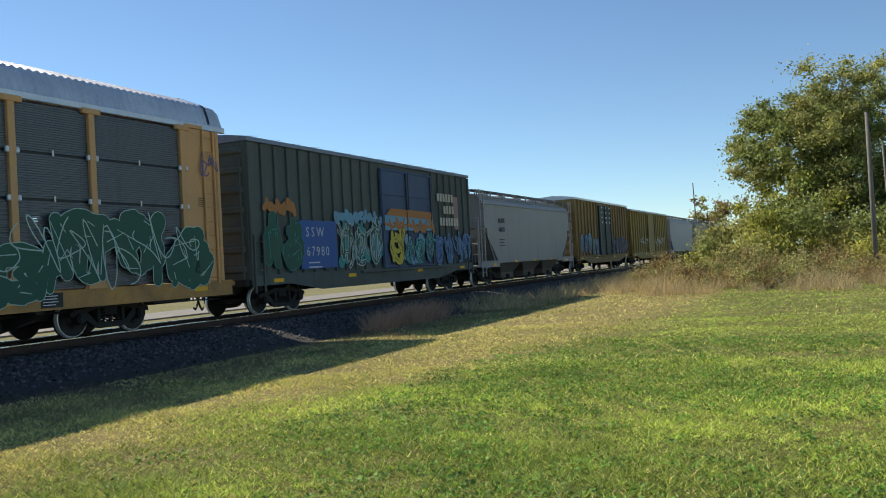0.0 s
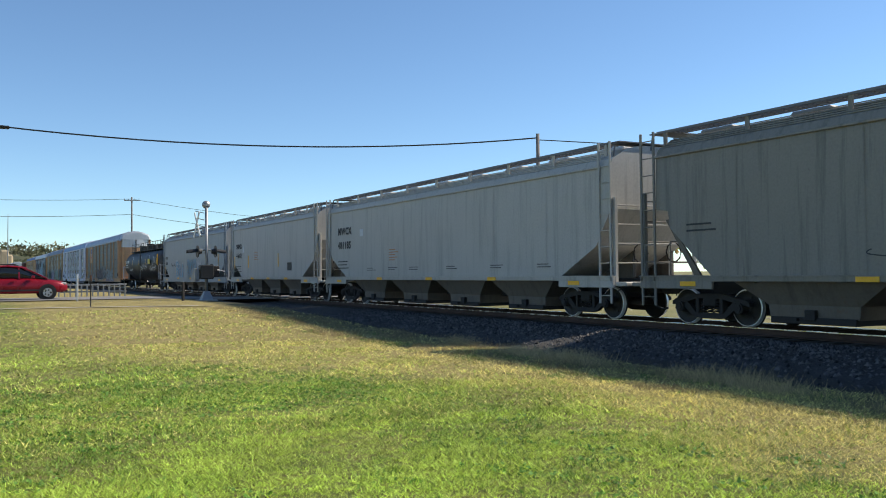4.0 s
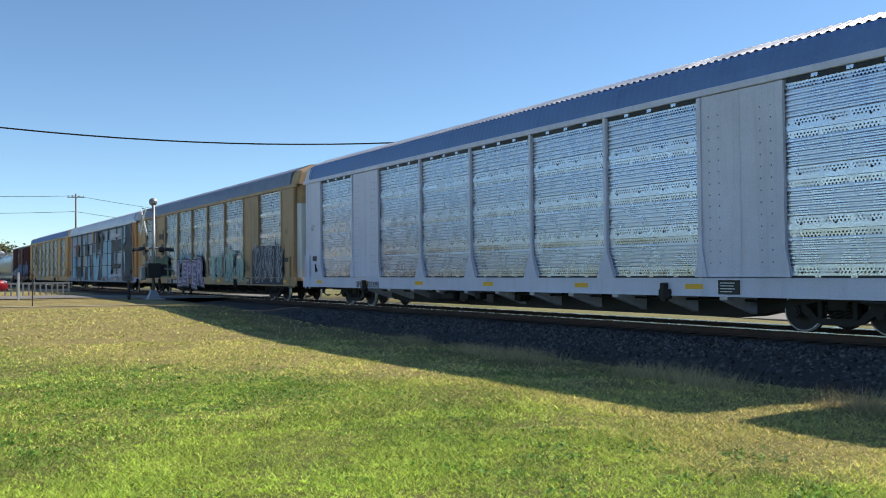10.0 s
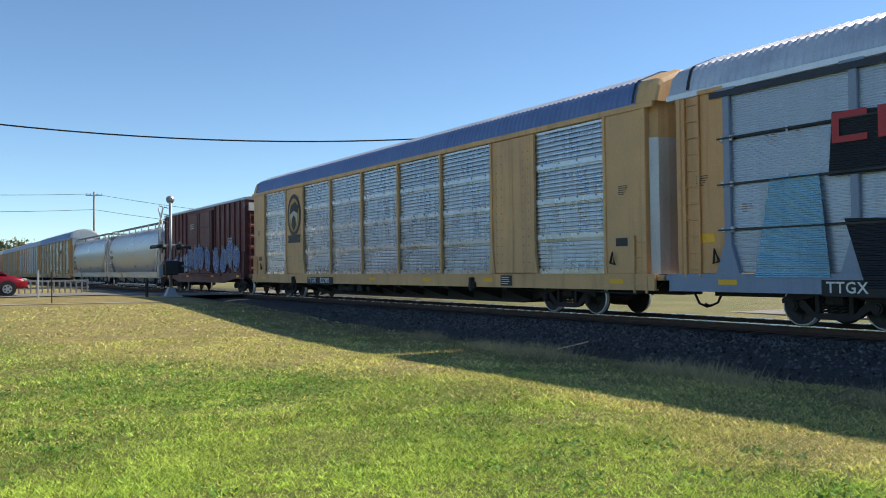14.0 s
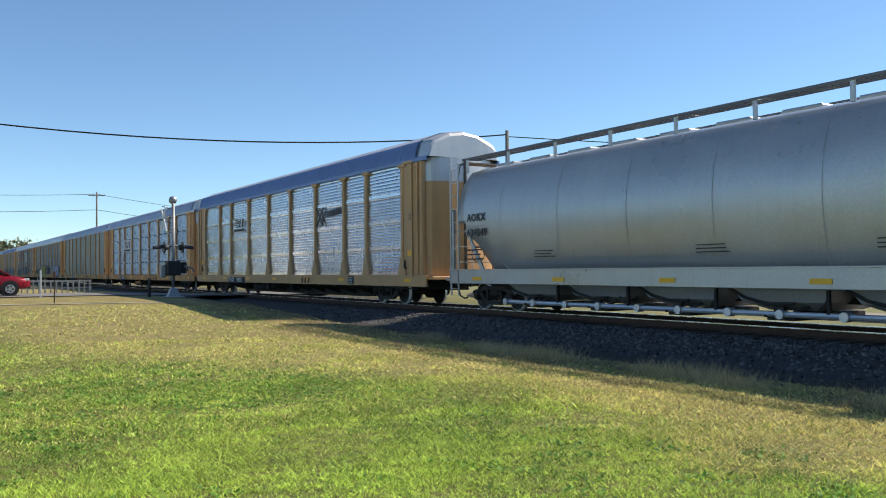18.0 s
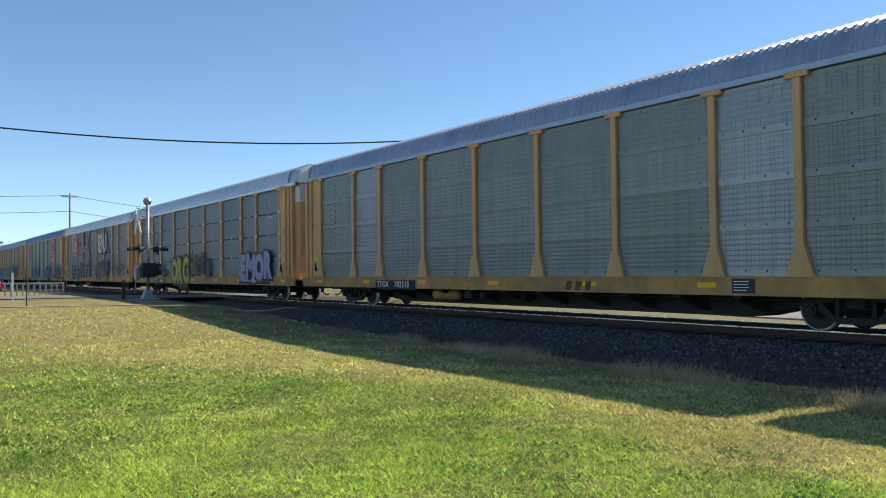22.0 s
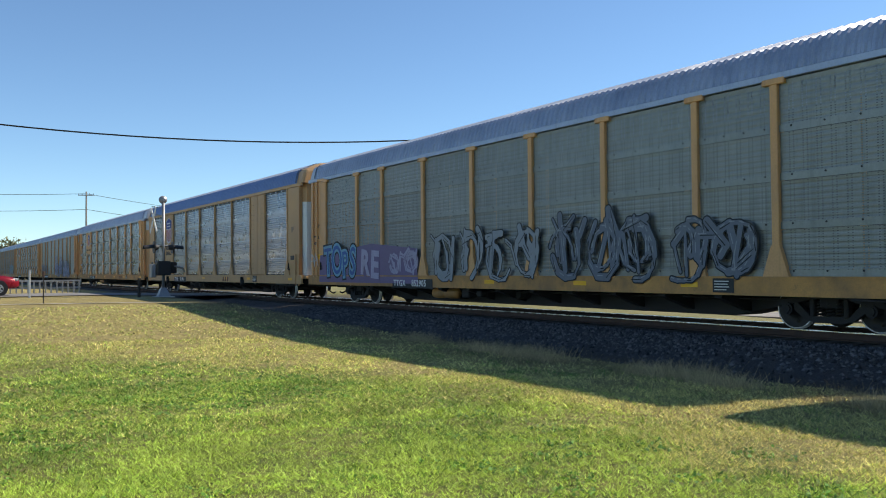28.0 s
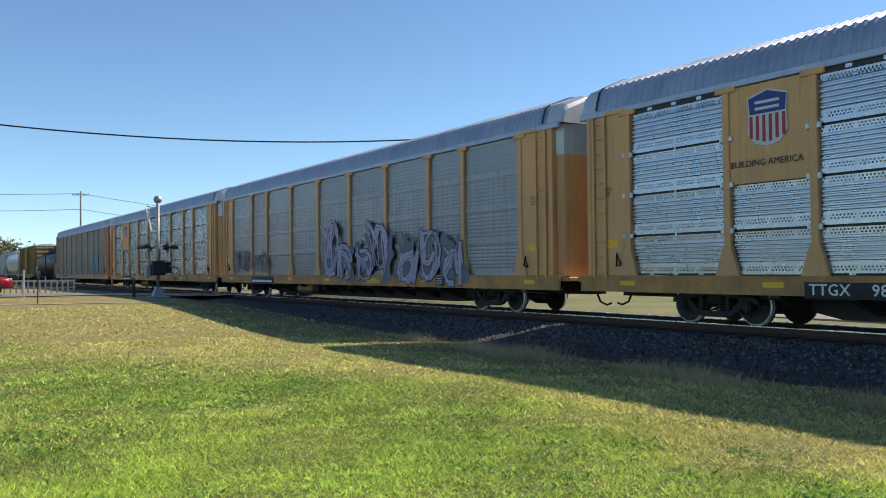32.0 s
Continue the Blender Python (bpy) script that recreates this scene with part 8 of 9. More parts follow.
    screen_shapes(c, 18, (
        ("black", ((6.0, 3.9), (9.3, 3.9), (9.2, 3.1), (7.2, 3.1), (7.2, 2.1), (8.6, 2.1), (8.6, 1.8), (5.9, 1.7))),
        ("sky", ((7.0, 3.1), (7.3, 3.1), (7.2, 2.2), (7.0, 2.1))),
        ("pale", ((5.2, 1.3), (9.2, 1.3), (9.3, 1.2), (5.0, 1.1))),
        ("black", ((9.7, 4.9), (10.7, 4.9), (10.6, 0.8), (9.6, 0.8))),
        ("sky", ((10.2, 4.9), (10.7, 4.9), (10.7, 3.9), (10.4, 3.6), (10.1, 3.6))),
        ("sky", ((10.1, 3.0), (10.6, 3.0), (10.6, 1.2), (10.4, 1.7))),
    ))
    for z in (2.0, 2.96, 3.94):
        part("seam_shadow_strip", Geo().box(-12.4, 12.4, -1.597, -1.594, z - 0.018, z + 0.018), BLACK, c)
    part("sign_panel", Geo().cbox(-1.72, -1.36, -1.59, -1.575, 4.0, 4.96, 0.005), OCHRE, c)
    plate_mark(c, "TTGX", "986873", -9.9)
    g = Geo()
    for i in range(2):
        g.plate([(-9.7 + 0.9 * i, 3.5), (-9.0 + 0.9 * i, 3.5), (-9.0 + 0.9 * i, 3.62), (-9.55 + 0.9 * i, 3.62), (-9.55 + 0.9 * i, 3.95), (-9.0 + 0.9 * i, 3.95), (-9.0 + 0.9 * i, 4.07), (-9.7 + 0.9 * i, 4.07)], -1.6, -1.598)
    part("emblem_stripes", g, P["red"], c)
    # c13
    c = T["c13"]
    ring = [(math.cos(6.2832 * j / 28), math.sin(6.2832 * j / 28)) for j in range(28)]
    for rx, rz, col, dy in ((0.78, 0.95, "ink", 0), (0.6, 0.76, "ochre_sign", 0.004), (0.42, 0.5, "cream", 0.008)):
        poly(c, [(-8.29 + rx * a, 3.75 + rz * b) for a, b in ring], col, -1.53 - dy, "round_emblem")
    poly(c, [(-8.82, 3.75), (-8.62, 4.2), (-8.12, 4.35), (-7.72, 4.1), (-7.82, 3.8), (-8.29, 3.95)], "ink", -1.545, "round_emblem")
    poly(c, [(-8.29, 3.0), (-8.02, 3.3), (-8.07, 3.6), (-8.29, 3.75), (-8.51, 3.6), (-8.56, 3.3)], "ink", -1.545, "round_emblem")
    poly(c, [(-9.07, 2.5), (-8.92, 2.65), (-9.07, 2.85), (-7.72, 2.85), (-7.52, 2.85), (-7.67, 2.65), (-7.52, 2.5)], "ink", -1.54, "emblem_banner")
    plate_mark(c, "TTGX", "822980", -6.6, mat=WHITE)
    # c14
    c = T["c14"]
    graffiti(c, -7.9, -2.4, 1.2, 2.2, 5, "pale", "slate", None, "blue", 81, 0.34, -1.52, wild=0.2)
    graffiti(c, -2.2, 2.6, 1.2, 2.5, 4, "blue", "pale", "sky", "slate", 82, 0.34, -1.61, wild=0.2)
    graffiti(c, 3.0, 7.6, 1.2, 2.6, 4, "blue", "pale", "white", "slate", 83, 0.36, -1.52, wild=0.25)
    part("stencil_block", bars(-1.6, 4.1, 1.1, 3, 0.12, -1.6), P["white"], c)
    part("stencil_block", bars(5.6, 3.0, 0.9, 6, 0.13, -1.52, 4), P["white"], c)
    poly(c, [(8.3, 4.55), (8.36, 4.55), (8.36, 4.85), (8.3, 4.85)], "white", -1.5)
    part("end_board", Geo().box(8.42, 8.5, -1.3, 1.3, 4.4, 4.82), P["white"], c)
    # c15, c16
    mark(T["c15"], ["CAIX", "566043"], -8.2, 2.9, 0.34, -1.575)
    mark(T["c16"], ["AOKX", "604349"], -8.3, 2.75, 0.32, -1.575)
    for k in ("c15", "c16"):
        for x in (-5.0, 0.8, 5.0):
            part("stencil_block", bars(x, 1.75, 1.0, 3, 0.08, -1.5, int(x) + 31), P["ink"], TRAIN[k])
    # c17
    c = T["c17"]
    plate_mark(c, "TTGX", "708511", -7.4)
    striped_sign(c, -5.85, 3.75, 1.9, 0.8, False, -1.53)
    g = Geo()
    for s in (-1, 1):
        g.plate([(4.5, 3.55 - s * 0.4), (4.72, 3.55 - s * 0.4), (5.4, 3.55 + s * 0.38), (5.18, 3.55 + s * 0.38)], -1.535 + 0.003 * s, -1.531 + 0.003 * s)
    for i in range(9):
        g.box(5.45 + 0.19 * i, 5.6 + 0.19 * i, -1.536, -1.532, 3.5 + 0.012 * i, 3.75 + 0.012 * i)
    part("emblem_stripes", g, P["ink"], c)
    owner_mark(c, 2.9)
    # c18
    c = T["c18"]
    plate_mark(c, "TTGX", "971774", -9.3)
    striped_sign(c, -5.82, 3.4, 2.7, 0.98)
    # c19
    plate_mark(T["c19"], "TTGX", "702518", -7.4)
    owner_mark(T["c19"], 2.6)
    # c20
    c = T["c20"]
    plate_mark(c, "TTGX", "980694", -8.7)
    graffiti(c, -12.2, -6.2, 1.1, 2.0, 6, "grey", "black", None, None, 91, 0.14)
    bubble(c, "ORC", 1.75, -4.75, 0.9, ((0.27, "black"), (0.15, "olive"), (0.02, "yellow")), width=0.86, spacing=0.95, seed=9)
    graffiti(c, -0.9, 2.6, 1.0, 2.2, 5, "slate", "black", None, None, 93, 0.22, square=True)
    scrawl(c, -0.9, 0.4, 0.9, 2.4, 3, "orange", 31, 0.07)
    poly(c, [(7.1, 0.74), (11.1, 0.74), (11.05, 1.25), (9.2, 1.4), (7.3, 1.3)], "navy", -1.575)
    bubble(c, "EMOR", 1.62, 7.3, 0.98, ((0.2, "black"), (0.15, "slate"), (0.09, "lilac")), width=0.9, spacing=0.98, seed=3)
    scrawl(c, 8.0, 9.6, 0.78, 0.98, 4, "white", 32, 0.02, -1.6)
    # c21
    c = T["c21"]
    part("sign_panel", Geo().cbox(-9.25, -7.33, -1.53, -1.5, 2.97, 4.96, 0.01), OCHRE, c)
    shield(c, -8.29, 4.1, 0.95, 1.2, -1.535)
    writing("BUILDING AMERICA", 0.19, -9.2, 3.15, -1.536, P["ink"], c, "slogan", 1.0)
    plate_mark(c, "ETTX", "700131", -9.0)
    bubble(c, "MILK", 1.75, -6.2, 3.3, ((0.17, "ink"), (0.12, "pink"), (0.0, "maroon")), width=1.2, spacing=1.0, seed=4)
    bubble(c, "SENU", 2.1, 2.3, 3.05, ((0.17, "black"), (0.12, "grey"), (0.05, "white")), width=0.66, spacing=0.9)
    bubble(c, "4", 0.62, 5.35, 3.85, ((0.06, "black"), (0.02, "white")))
    bubble(c, "0", 0.62, 5.6, 3.15, ((0.06, "black"), (0.02, "white")))
    graffiti(c, -9.4, -5.2, 0.75, 2.2, 4, "ink", "white", None, None, 96, 0.85, outline=0.05)
    graffiti(c, -5.0, -0.9, 0.75, 2.2, 4, "ink", "white", None, None, 97, 0.85, outline=0.05)
    scrawl(c, -0.4, 1.3, 0.9, 2.0, 1, "white", 99, 0.05, -1.59)
    graffiti(c, 1.4, 5.9, 0.7, 2.35, 4, "ink", "white", None, None, 98, 0.85, outline=0.05)
    scrawl(c, 5.6, 11.5, 1.2, 2.2, 7, "black", 36, 0.035)
    # c22
    c = T["c22"]
    octagon(c, -8.29, 3.95, 1.5, 1.75), octagon(c, 8.29, 3.85, 1.5, 1.75)
    part("number_panel", Geo().box(-7.2, -3.9, -1.572, -1.568, 0.66, 1.0), P["purple"], c)
    writing("TTQX 695537", 0.26, -7.1, 0.72, -1.576, WHITE, c, "reporting_mark", 1.05)
    graffiti(c, -7.5, -1.0, 1.1, 2.3, 6, "grey", "purple", None, None, 101, 0.12)
    graffiti(c, 2.6, 6.6, 0.85, 2.2, 5, "blue", "pale", "white", "navy", 102, 0.32, wild=0.2)
    scrawl(c, 7.8, 9.4, 2.1, 2.7, 4, "black", 37, 0.03)
    graffiti(c, 7.7, 9.3, 1.2, 2.0, 3, "cream", "grey", None, None, 103, 0.2)
    graffiti(c, 9.3, 13.0, 0.8, 2.2, 5, "navy", "sky", "mint", "slate", 104, 0.3, wild=0.2)
    # c23
    c = T["c23"]
    plate_mark(c, "TTGX", "852905", -6.3)
    poly(c, [(-12.7, 0.8), (-4.6, 0.8), (-4.8, 2.0), (-8.0, 2.25), (-12.6, 1.9)], "purple", -1.574)
    bubble(c, "TOPS", 1.5, -12.1, 1.05, ((0.17, "black"), (0.1, "sky"), (0.0, "blue")), width=0.74, spacing=0.95, seed=5)
    bubble(c, "RE", 1.3, -8.9, 1.1, ((0.12, "purple"), (0.05, "lilac")), width=0.95, spacing=1.0, seed=8)
    graffiti(c, -6.8, -4.6, 1.0, 2.0, 2, "lilac", "purple", None, "purple", 112, 0.36)
    graffiti(c, -3.6, 2.0, 0.85, 2.45, 4, "grey", "black", None, None, 113, 0.34)
    graffiti(c, 2.2, 9.0, 0.9, 2.5, 5, "slate", "black", "grey", None, 114, 0.36)
    scrawl(c, -13.5, -12.8, 1.4, 2.2, 2, "white", 38, 0.025)
    mark(c, ["TTNX", "4380"], -13.3, 2.6, 0.17, -1.53, small=0)
    # c24
    c = T["c24"]
    shield(c, -8.29, 3.95, 1.35, 1.7)
    writing("BUILDING", 0.33, -9.1, 2.72, -1.53, P["ink"], c, "slogan", 1.05, bold=0.006)
    writing("AMERICA", 0.33, -9.05, 2.36, -1.53, P["ink"], c, "slogan", 1.05, bold=0.006)
    plate_mark(c, "TTGX", "821901", -6.7)
    owner_mark(c, 3.0)
    for k in ("c12", "c18", "c21", "c25", "c27"):
        owner_mark(T[k], 2.4 if k == "c12" else 3.2 if k == "c18" else 5.3)
    # c25 to c28
    c = T["c25"]
    shield(c, -8.29, 4.25, 0.95, 1.15)
    writing("BUILDING AMERICA", 0.19, -9.2, 3.3, -1.53, P["ink"], c, "slogan", 1.0)
    plate_mark(c, "TTGX", "983462", -7.4)
    c = T["c26"]
    graffiti(c, -1.0, 9.6, 0.8, 2.5, 7, "lilac", "navy", "white", "slate", 121, 0.3, square=True, wild=0.35)
    graffiti(c, -12.0, -7.0, 1.2, 2.2, 5, "rose", "slate", None, None, 122, 0.1)
    part("emblem_stripes", bars(3.0, 0.78, 1.1, 1, 0.4, -1.595), P["yellow"], c)
    shield(T["c27"], -8.29, 4.25, 0.9, 1.1)
    graffiti(T["c28"], 6.5, 12.0, 1.1, 2.6, 5, "sky", "pale", None, None, 123, 0.26)
    for k, (a, b) in {"c26": ("TTGX", "974405"), "c27": ("TTGX", "991827"), "c28": ("TTGX", "850216")}.items():
        part("number_panel", Geo().box(-9.2, -6.3, -1.572, -1.568, 0.66, 1.0), P["ink"], T[k])
        part("number_strip", bars(-9.1, 0.74, 2.6, 1, 0.34, -1.576), WHITE, T[k])


decorate()

# ---- road vehicles, buildings and the distance ----
CAR_RED = material("red_car_paint", (0.26, 0.008, 0.02), 0.25, 0.25, 0.05, 1.0, 60, 0.01)
CAR_WHITE = material("white_car_paint", (0.7, 0.7, 0.7), 0.3, 0, 0.05, 1.0, 60, 0.01)
CAR_GREY = material("grey_car_paint", (0.3, 0.32, 0.34), 0.3, 0.3, 0.05, 1.0, 60, 0.01)
GLASS_DARK = material("tinted_glass", (0.012, 0.014, 0.016), 0.06, 0, 0.05, 1.0, 60, 0.0)
RUBBER = material("tyre_rubber", (0.02, 0.02, 0.021), 0.85, 0, 0.15, 5, 60, 0.2)
ALLOY = material("alloy_rim", (0.5, 0.5, 0.51), 0.3, 0.9, 0.1, 5, 60, 0.05)
LAMP_GLASS = material("clear_lamp_glass", (0.6, 0.6, 0.6), 0.1, 0.3, 0.1, 5, 60, 0.0)
TAIL = material("red_lamp_glass", (0.35, 0.01, 0.01), 0.15, 0, 0.1, 5, 60, 0.0)
SIDING = material("white_painted_siding", (0.74, 0.74, 0.72), 0.6, 0, 0.06, 0.7, 30, 0.1, streak=0.15)
ROOFING = material("dark_flat_roofing", (0.08, 0.08, 0.085), 0.9, 0, 0.2, 1, 30, 0.2)
ROCK = material("pale_limestone_bluff", (0.42, 0.33, 0.22), 0.9, 0, 0.3, 0.08, 1.0, 0.5)


def car_ring(x, w, zb, zt):
    c = 0.12 * (zt - zb) + 0.03
    return [(x, -w + c, zb), (x, -w, zb + c), (x, -w, zt - c * 1.4), (x, -w + c * 1.4, zt), (x, w - c * 1.4, zt), (x, w, zt - c * 1.4), (x, w, zb + c), (x, w - c, zb)]


def road_car(label, x, y, z, turn, paint_mat, name="parked_car"):
    """A tall family car, nose along its own x axis."""
    c = thing(name, label, "car", at=(x, y, z))
    c.rotation_euler[2] = radians(turn)
    body = [(-2.43, 0.7, 0.5, 0.92), (-2.3, 0.86, 0.38, 1.04), (-1.5, 0.92, 0.32, 1.07), (0.0, 0.93, 0.3, 1.06), (1.1, 0.92, 0.3, 1.04), (1.75, 0.9, 0.32, 0.98), (2.2, 0.84, 0.36, 0.88), (2.42, 0.68, 0.42, 0.74)]
    part("body", Geo().loft([car_ring(*s) for s in body]), paint_mat, c, smooth=True)
    cab = [(-2.36, 0.66, 1.0, 1.06), (-2.1, 0.72, 1.0, 1.4), (-1.8, 0.76, 1.0, 1.6), (-1.2, 0.78, 1.02, 1.67), (-0.3, 0.79, 1.02, 1.68), (0.3, 0.77, 1.02, 1.6), (0.8, 0.74, 1.0, 1.38), (1.45, 0.72, 0.98, 1.05)]
    part("windows", Geo().loft([car_ring(*s) for s in cab]), GLASS_DARK, c, "dark tinted windows", smooth=True)
    roof = [(-2.0, 0.66, 1.48, 1.54), (-1.75, 0.7, 1.57, 1.66), (-0.3, 0.74, 1.62, 1.73), (0.3, 0.72, 1.57, 1.67), (0.55, 0.68, 1.53, 1.6)]
    part("roof", Geo().loft([car_ring(*s) for s in roof]), paint_mat, c, smooth=True)
    for q in (-1, 1):
        for (xa, xb) in ((-2.2, -1.85), (-0.92, -0.82), (0.16, 0.24)):
            part("pillar", Geo().loft([[(xa, q * 0.83, 1.02), (xb, q * 0.83, 1.02), (xb, q * 0.79, 1.02), (xa, q * 0.79, 1.02)], [(xa * 0.86, q * 0.74, 1.6), (xb * 0.88, q * 0.74, 1.6), (xb * 0.88, q * 0.7, 1.6), (xa * 0.86, q * 0.7, 1.6)]]), paint_mat, c)
        part("windscreen_post", Geo().tube([(0.35, q * 0.72, 1.59), (0.85, q * 0.74, 1.36), (1.48, q * 0.78, 1.03)], 0.045, 5), paint_mat, c)
        part("roof_rail", Geo().tube([(-1.9, q * 0.66, 1.7), (-1.7, q * 0.66, 1.77), (0.0, q * 0.66, 1.77), (0.15, q * 0.66, 1.7)], 0.02, 5), BLACK, c)
        part("side_trim", Geo().cbox(-1.4, 1.3, q * 0.93 - 0.02, q * 0.93 + 0.02, 0.42, 0.5, 0.01), BLACK, c)
        part("mirror", Geo().cbox(0.72, 0.88, q * 0.98 - 0.12, q * 0.98 + 0.1, 1.06, 1.2, 0.03), paint_mat, c)
        part("headlight", Geo().cbox(2.1, 2.36, q * 0.66 - 0.16, q * 0.66 + 0.16, 0.72, 0.86, 0.04), LAMP_GLASS, c)
        part("tail_light", Geo().cbox(-2.42, -2.25, q * 0.7 - 0.12, q * 0.7 + 0.12, 0.9, 1.14, 0.03), TAIL, c)
        for xd in (-0.1, -1.05):
            part("door_handle", Geo().cbox(xd - 0.09, xd + 0.09, q * 0.945 - 0.015, q * 0.945 + 0.015, 0.9, 0.93, 0.005), paint_mat, c)
        for xw in (-1.42, 1.48):
            part("wheel_arch", Geo().disc(xw, 0.36, q * 0.945 - 0.012, q * 0.945 + 0.012, 0.41, 24), BLACK, c)
            w = part("wheel", Geo().disc(xw, 0.345, q * 0.86 - 0.1, q * 0.86 + 0.1, 0.345, 28), RUBBER, c)
            part("rim", Geo().disc(xw, 0.345, q * 0.965 - 0.012, q * 0.965 + 0.012, 0.22, 20), ALLOY, w)
            g = Geo()
            for k in range(5):
                a = 1.2566 * k
                g.disc(xw + 0.13 * math.cos(a), 0.345 + 0.13 * math.sin(a), q * 0.978 - 0.003, q * 0.978 + 0.003, 0.045, 8)
            part("rim_openings", g, BLACK, w)
    part("grille", Geo().cbox(2.36, 2.44, -0.42, 0.42, 0.5, 0.68, 0.02), BLACK, c)
    part("bumper", Geo().cbox(2.3, 2.44, -0.7, 0.7, 0.36, 0.46, 0.03), BLACK, c)
    return c


road_car("red people carrier waiting at the level crossing", -48.4, 2.45, 0.16, 90, CAR_RED, "waiting_car")
road_car("white car parked beyond the line", -8.0, 43.0, -0.45, 5, CAR_WHITE)
road_car("pale grey car parked beyond the line", -1.5, 44.0, -0.45, 185, CAR_GREY)
road_car("white car parked beside the far road", 9.0, 43.5, -0.45, 8, CAR_WHITE)
road_car("dark grey car parked by the white building", -63.5, -6.5, 0.1, 60, CAR_GREY)


def building():
    b = thing("building", "white two-storey building with dark flat roof", "building", at=(-66.5, -1.0, 0.1))
    part("front_block", Geo().cbox(-14, 0, -16, -3.0, -0.5, 6.6, 0.03), SIDING, b)
    part("front_roof", Geo().cbox(-14.2, 0.25, -16.2, -2.8, 6.6, 6.95, 0.03), ROOFING, b)
    part("rear_wing", Geo().loft([[(-14, -3.0, -0.5), (-1.2, -3.0, -0.5), (-1.2, 0.3, -0.5), (-14, 0.3, -0.5)], [(-14, -3.0, 5.9), (-1.2, -3.0, 5.9), (-1.2, 0.3, 5.5), (-14, 0.3, 5.5)]]), SIDING, b)
    part("wing_roof", Geo().loft([[(-14, -3.0, 5.92), (-1.0, -3.0, 5.92), (-1.0, 0.45, 5.52), (-14, 0.45, 5.52)], [(-14, -3.0, 6.05), (-1.0, -3.0, 6.05), (-1.0, 0.45, 5.65), (-14, 0.45, 5.65)]]), ROOFING, b)
    part("lean_to", Geo().loft([[(-1.2, -3.0, -0.5), (1.4, -3.0, -0.5), (1.4, 0.25, -0.5), (-1.2, 0.25, -0.5)], [(-1.2, -3.0, 3.2), (1.4, -3.0, 2.6), (1.4, 0.25, 2.6), (-1.2, 0.25, 3.2)]]), SIDING, b)
    part("lean_to_roof", Geo().loft([[(-1.2, -3.1, 3.22), (1.6, -3.1, 2.6), (1.6, 0.4, 2.6), (-1.2, 0.4, 3.22)], [(-1.2, -3.1, 3.32), (1.6, -3.1, 2.7), (1.6, 0.4, 2.7), (-1.2, 0.4, 3.32)]]), ROOFING, b)
    for y, z in ((-4.2, 4.2), (-6.0, 4.2), (-8.5, 4.2), (-12, 4.2), (-4.6, 1.2), (-9.5, 1.2)):
        w = part("window", Geo().cbox(-0.02, 0.05, y - 0.35, y + 0.35, z - 0.9, z + 0.9, 0.01), GLASS_DARK, b)
        part("window_frame", Geo().box(0.03, 0.07, y - 0.42, y - 0.34, z - 0.95, z + 0.95).box(0.03, 0.07, y + 0.34, y + 0.42, z - 0.95, z + 0.95).box(0.03, 0.07, y - 0.42, y + 0.42, z + 0.9, z + 0.98).box(0.03, 0.07, y - 0.42, y + 0.42, z - 0.98, z - 0.9), SIDING, w)
    part("door", Geo().cbox(1.38, 1.44, -1.2, -0.3, -0.4, 1.7, 0.01), SIDING, b)
    part("chimney_pipe", Geo().tube([(-1.0, -3.6, 6.8), (-1.0, -3.6, 7.6)], 0.15, 8), GALV, b)
    g = Geo()
    for i in range(22):
        g.box(0.0, 0.012, -16 + 0.6 * i, -16 + 0.6 * i + 0.02, -0.4, 6.5)
    part("siding_seams", g, ROOFING, b)


building()
bush("dark clipped shrub beside the white building", -62.5, -3.4, 0.05, 1.2, 1.5, (LEAF_GREEN,), 90, 2200, 0.08)


def yard_fence():
    f = thing("yard_fence", "thin dark steel post and rail fence beside the yard", "fence", at=(0, 37.5, -0.45))
    for z in (0.55, 1.1):
        part("fence_rail", Geo().tube([(-50, 0, z), (50, 0, z)], 0.03, 5), STEEL_DARK, f)
    for i in range(34):
        part("fence_post", shared(("fence_post",), lambda: Geo().cbox(-0.04, 0.04, -0.04, 0.04, -0.2, 1.2, 0.01)), STEEL_DARK, f, at=(-49.5 + 3 * i, 0, 0))


def shed(label, x, y, w, d, h, mat):
    b = thing("yard_shed", label, "shed", at=(x, y, -0.45))
    part("wall", Geo().cbox(-w / 2, w / 2, -d / 2, d / 2, -0.2, h, 0.03), mat, b)
    part("roof", Geo().loft([[(-w / 2 - 0.3, q * (d / 2 + 0.3), z) for q, z in ((-1, h), (0, h + 0.9), (1, h))], [(w / 2 + 0.3, q * (d / 2 + 0.3), z) for q, z in ((-1, h), (0, h + 0.9), (1, h))]]), ROOF_DARK, b)
    for k in range(int(w / 5)):
        xx = -w / 2 + 2.5 + 5 * k
        dr = part("roller_door", Geo().cbox(xx - 1.5, xx + 1.5, -d / 2 - 0.05, -d / 2 + 0.02, -0.1, 2.8, 0.01), GALV_WHITE, b)
        part("door_slats", Geo().box(xx - 1.45, xx + 1.45, -d / 2 - 0.07, -d / 2 - 0.05, 0.6, 0.66).box(xx - 1.45, xx + 1.45, -d / 2 - 0.07, -d / 2 - 0.05, 1.3, 1.36).box(xx - 1.45, xx + 1.45, -d / 2 - 0.07, -d / 2 - 0.05, 2.0, 2.06), GALV, dr)


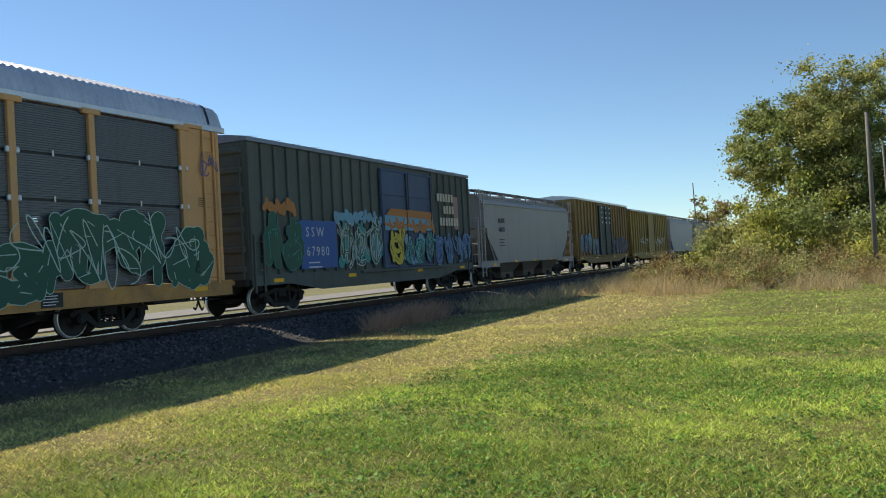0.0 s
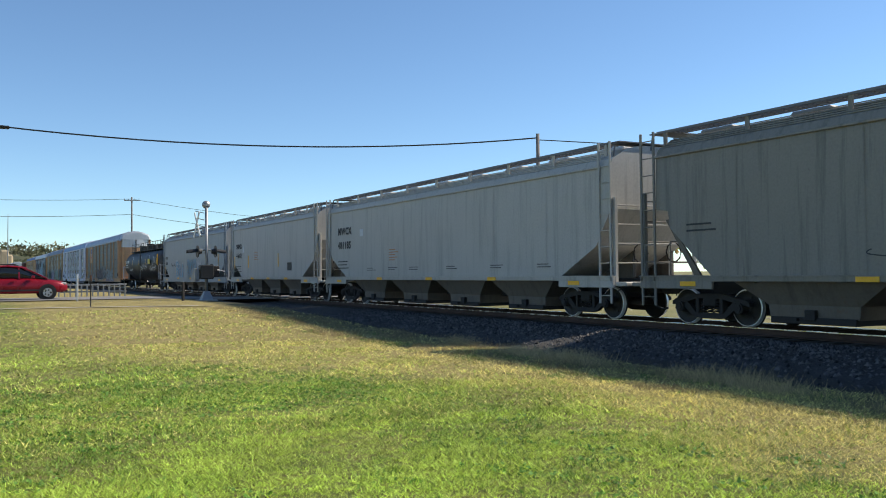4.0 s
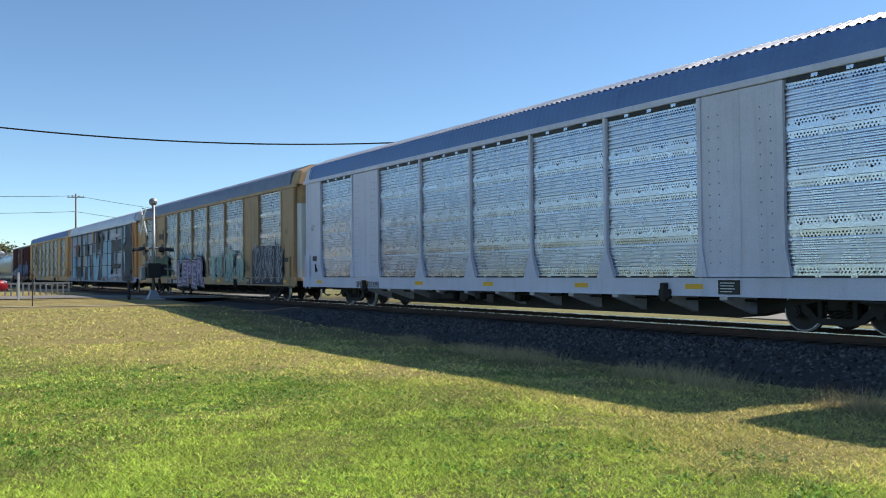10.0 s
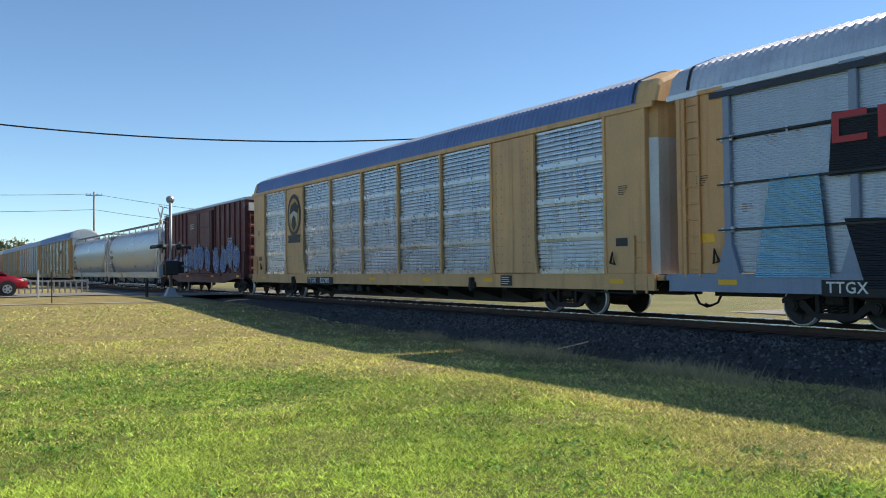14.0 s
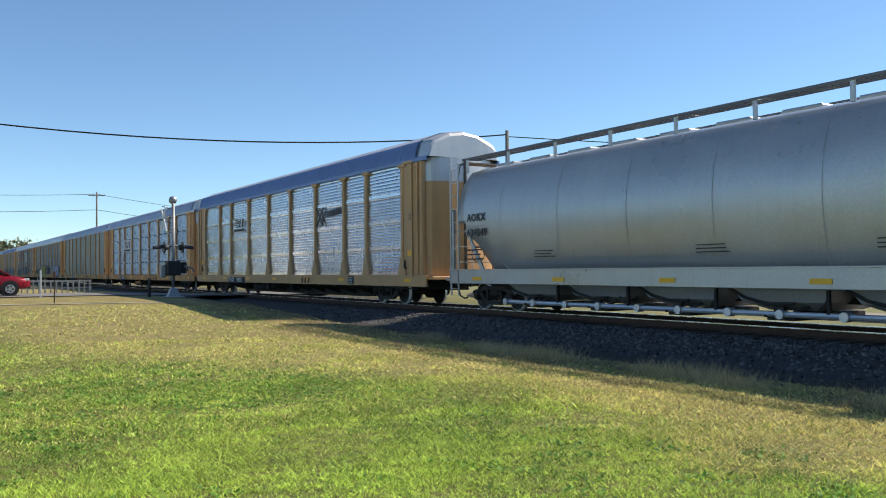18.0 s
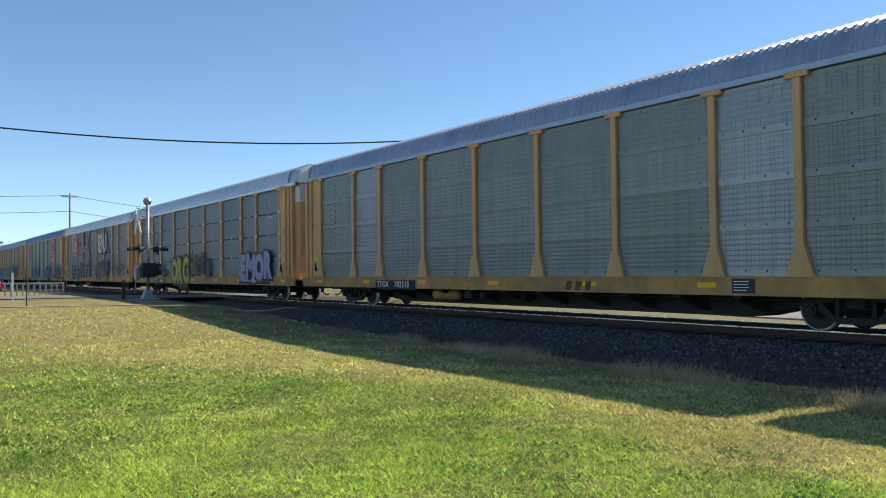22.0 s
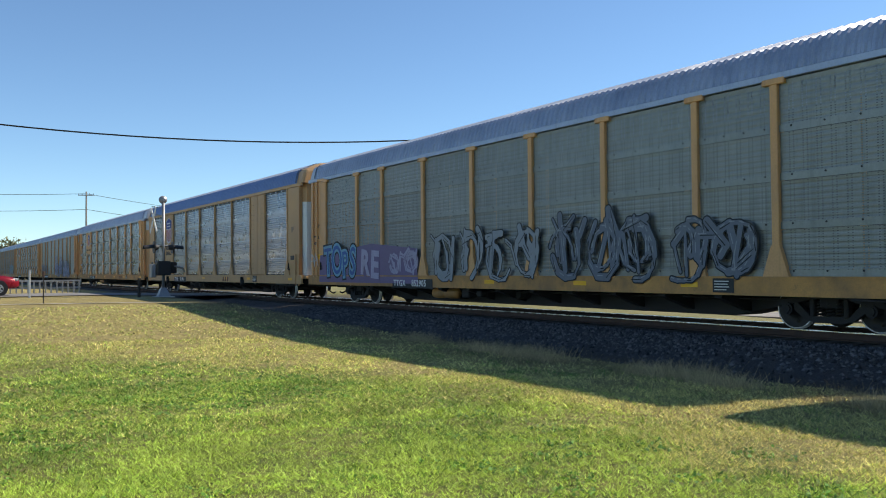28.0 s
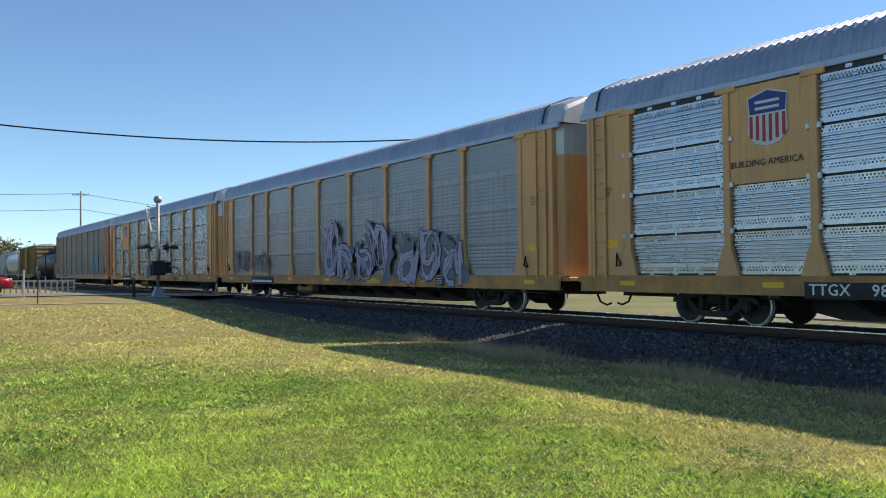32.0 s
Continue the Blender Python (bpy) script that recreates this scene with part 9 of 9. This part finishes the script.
def gravel_pile(x, y, w, d, h):
    rn = random.Random(8)
    rings = []
    for k, q in ((0.0, 1.0), (0.3, 0.8), (0.62, 0.52), (0.86, 0.26), (1.0, 0.05)):
        rings.append([(w * q * math.cos(0.2618 * j) * rn.uniform(0.92, 1.08), d * q * math.sin(0.2618 * j) * rn.uniform(0.92, 1.08), h * k * rn.uniform(0.94, 1.04) - 0.1) for j in range(24)])
    pile = part("gravel_pile", Geo().loft(rings), GRAVEL, None, smooth=True)
    pile.location = (x, y, lawn_z(x, y))
    tagged(pile, "low heap of pale gravel beyond the line", "gravel pile")


gravel_pile(-32.6, 24.0, 3.2, 2.2, 0.95)
yard_fence()
shed("long pale metal shed with roller doors in the yard", -14, 60, 26, 9, 3.6, SIDING)
shed("low grey metal shed in the yard", 18, 58, 16, 8, 3.2, GALV)


def hill():
    """A wooded ridge on the skyline, with a pale bluff."""
    h = thing("wooded_hill", "distant wooded hill in autumn colours with pale bluff", "hill", kind="structure")
    rng = np.random.default_rng(4)
    n, m = 90, 8
    az = np.linspace(70, 140, n)
    crest = np.interp(az, [70, 78, 81, 83.5, 87, 90, 93, 100, 120, 140], [4, 5, 9, 14, 19, 21, 25, 30, 26, 16])
    verts, faces = [], []
    for j in range(m):
        k = j / (m - 1)
        for i in range(n):
            r = 420 + 160 * k
            z = crest[i] * math.sin(k * 1.5708) + 2.5 * noise.noise((i * 0.35, j * 0.7, 0.3))
            a = radians(az[i])
            verts.append((-r * math.sin(a), r * math.cos(a), z - 1.0))
    for j in range(m - 1):
        for i in range(n - 1):
            faces.append((j * n + i, j * n + i + 1, (j + 1) * n + i + 1, (j + 1) * n + i))
    part("slope", Geo().add(verts, faces), LEAF_FAR, h, smooth=True)
    v = np.array(verts)
    idx = rng.integers(0, len(v), 1500)
    blobs = np.column_stack([v[idx] + rng.normal(0, 3.0, (1500, 3)) * [1, 1, 0.3] + [0, 0, 1.5], rng.uniform(2.2, 4.5, 1500)])
    for j, mt in enumerate((LEAF_FAR, LEAF_FAR_OLIVE, LEAF_FAR_OLIVE)):
        leaf_cloud("canopy", blobs[j::3] if j else blobs[:900], mt, h, 60 + j, 30000 if j == 0 else 13000, 1.0, 0.7)
    g = Geo()
    for i in range(9):
        a, r = radians(87.4 + 0.22 * i), 410
        g.cbox(-r * math.sin(a) - 6, -r * math.sin(a) + 1, r * math.cos(a) - 1.7, r * math.cos(a) + 1.7, 0, 11 + 2.0 * math.sin(i * 1.3), 0.6)
    part("bluff", g, ROCK, h)


hill()


def tree_belt(label, pts, hgt, seed, mats, count=9000, size=0.5):
    t = thing("tree_belt", label, "trees", kind="stuff")
    rn = random.Random(seed)
    blobs = []
    for (x, y) in pts:
        for k in range(3):
            blobs.append((x + rn.uniform(-3, 3), y + rn.uniform(-2, 2), hgt * rn.uniform(0.15, 0.85), rn.uniform(1.6, 3.0)))
    for j, m in enumerate(mats):
        leaf_cloud("canopy", blobs[j::len(mats)], m, t, seed + j, count // len(mats), size)


tree_belt("far belt of autumn trees beyond the line", [(-420 + 9 * i, 190 + 18 * math.sin(i * 0.7)) for i in range(95)], 12, 200, (LEAF_OLIVE, LEAF_GREEN, LEAF_RUST), 66000, 1.1)
heap = thing("gravel_heap", "low heap of pale gravel beyond the line", "gravel heap", at=(-32.0, 24.6, -0.45))
rings = []
for k in range(7):
    r = 2.6 * (1 - k / 6.5)
    rings.append([(r * math.cos(a * 0.3927) * (1.2 + 0.12 * math.sin(a * 2 + k)), r * math.sin(a * 0.3927) * (0.9 + 0.1 * math.cos(a + k)), 1.15 * math.sin(k / 6 * 1.5708)) for a in range(16)])
part("heap", Geo().loft(rings), GRAVEL, heap, smooth=True)


# ---- what moves ----
def travel(t):
    """Metres that the train has gone; it slows a little."""
    return 19.062 * t - 0.01437 * (t - 18) ** 2


def motions():
    for car, rest in MOVING:
        walk(car, [(t, pose(rest + travel(t), TRACK_Y, 0)) for t in range(33)])
    first = WHEELSETS[0]
    walk(first, [(k / 30, pose(0, 0, 0, 0, math.degrees(travel(k / 30) / 0.4345) % 360, 0)) for k in range(961)])
    keys = first.animation_data
    for w in WHEELSETS[1:]:  # every wheelset rolls at the same rate
        w.rotation_mode = "QUATERNION"
        own = w.animation_data_create()
        own.action = keys.action
        own.action_slot = keys.action_slot


motions()
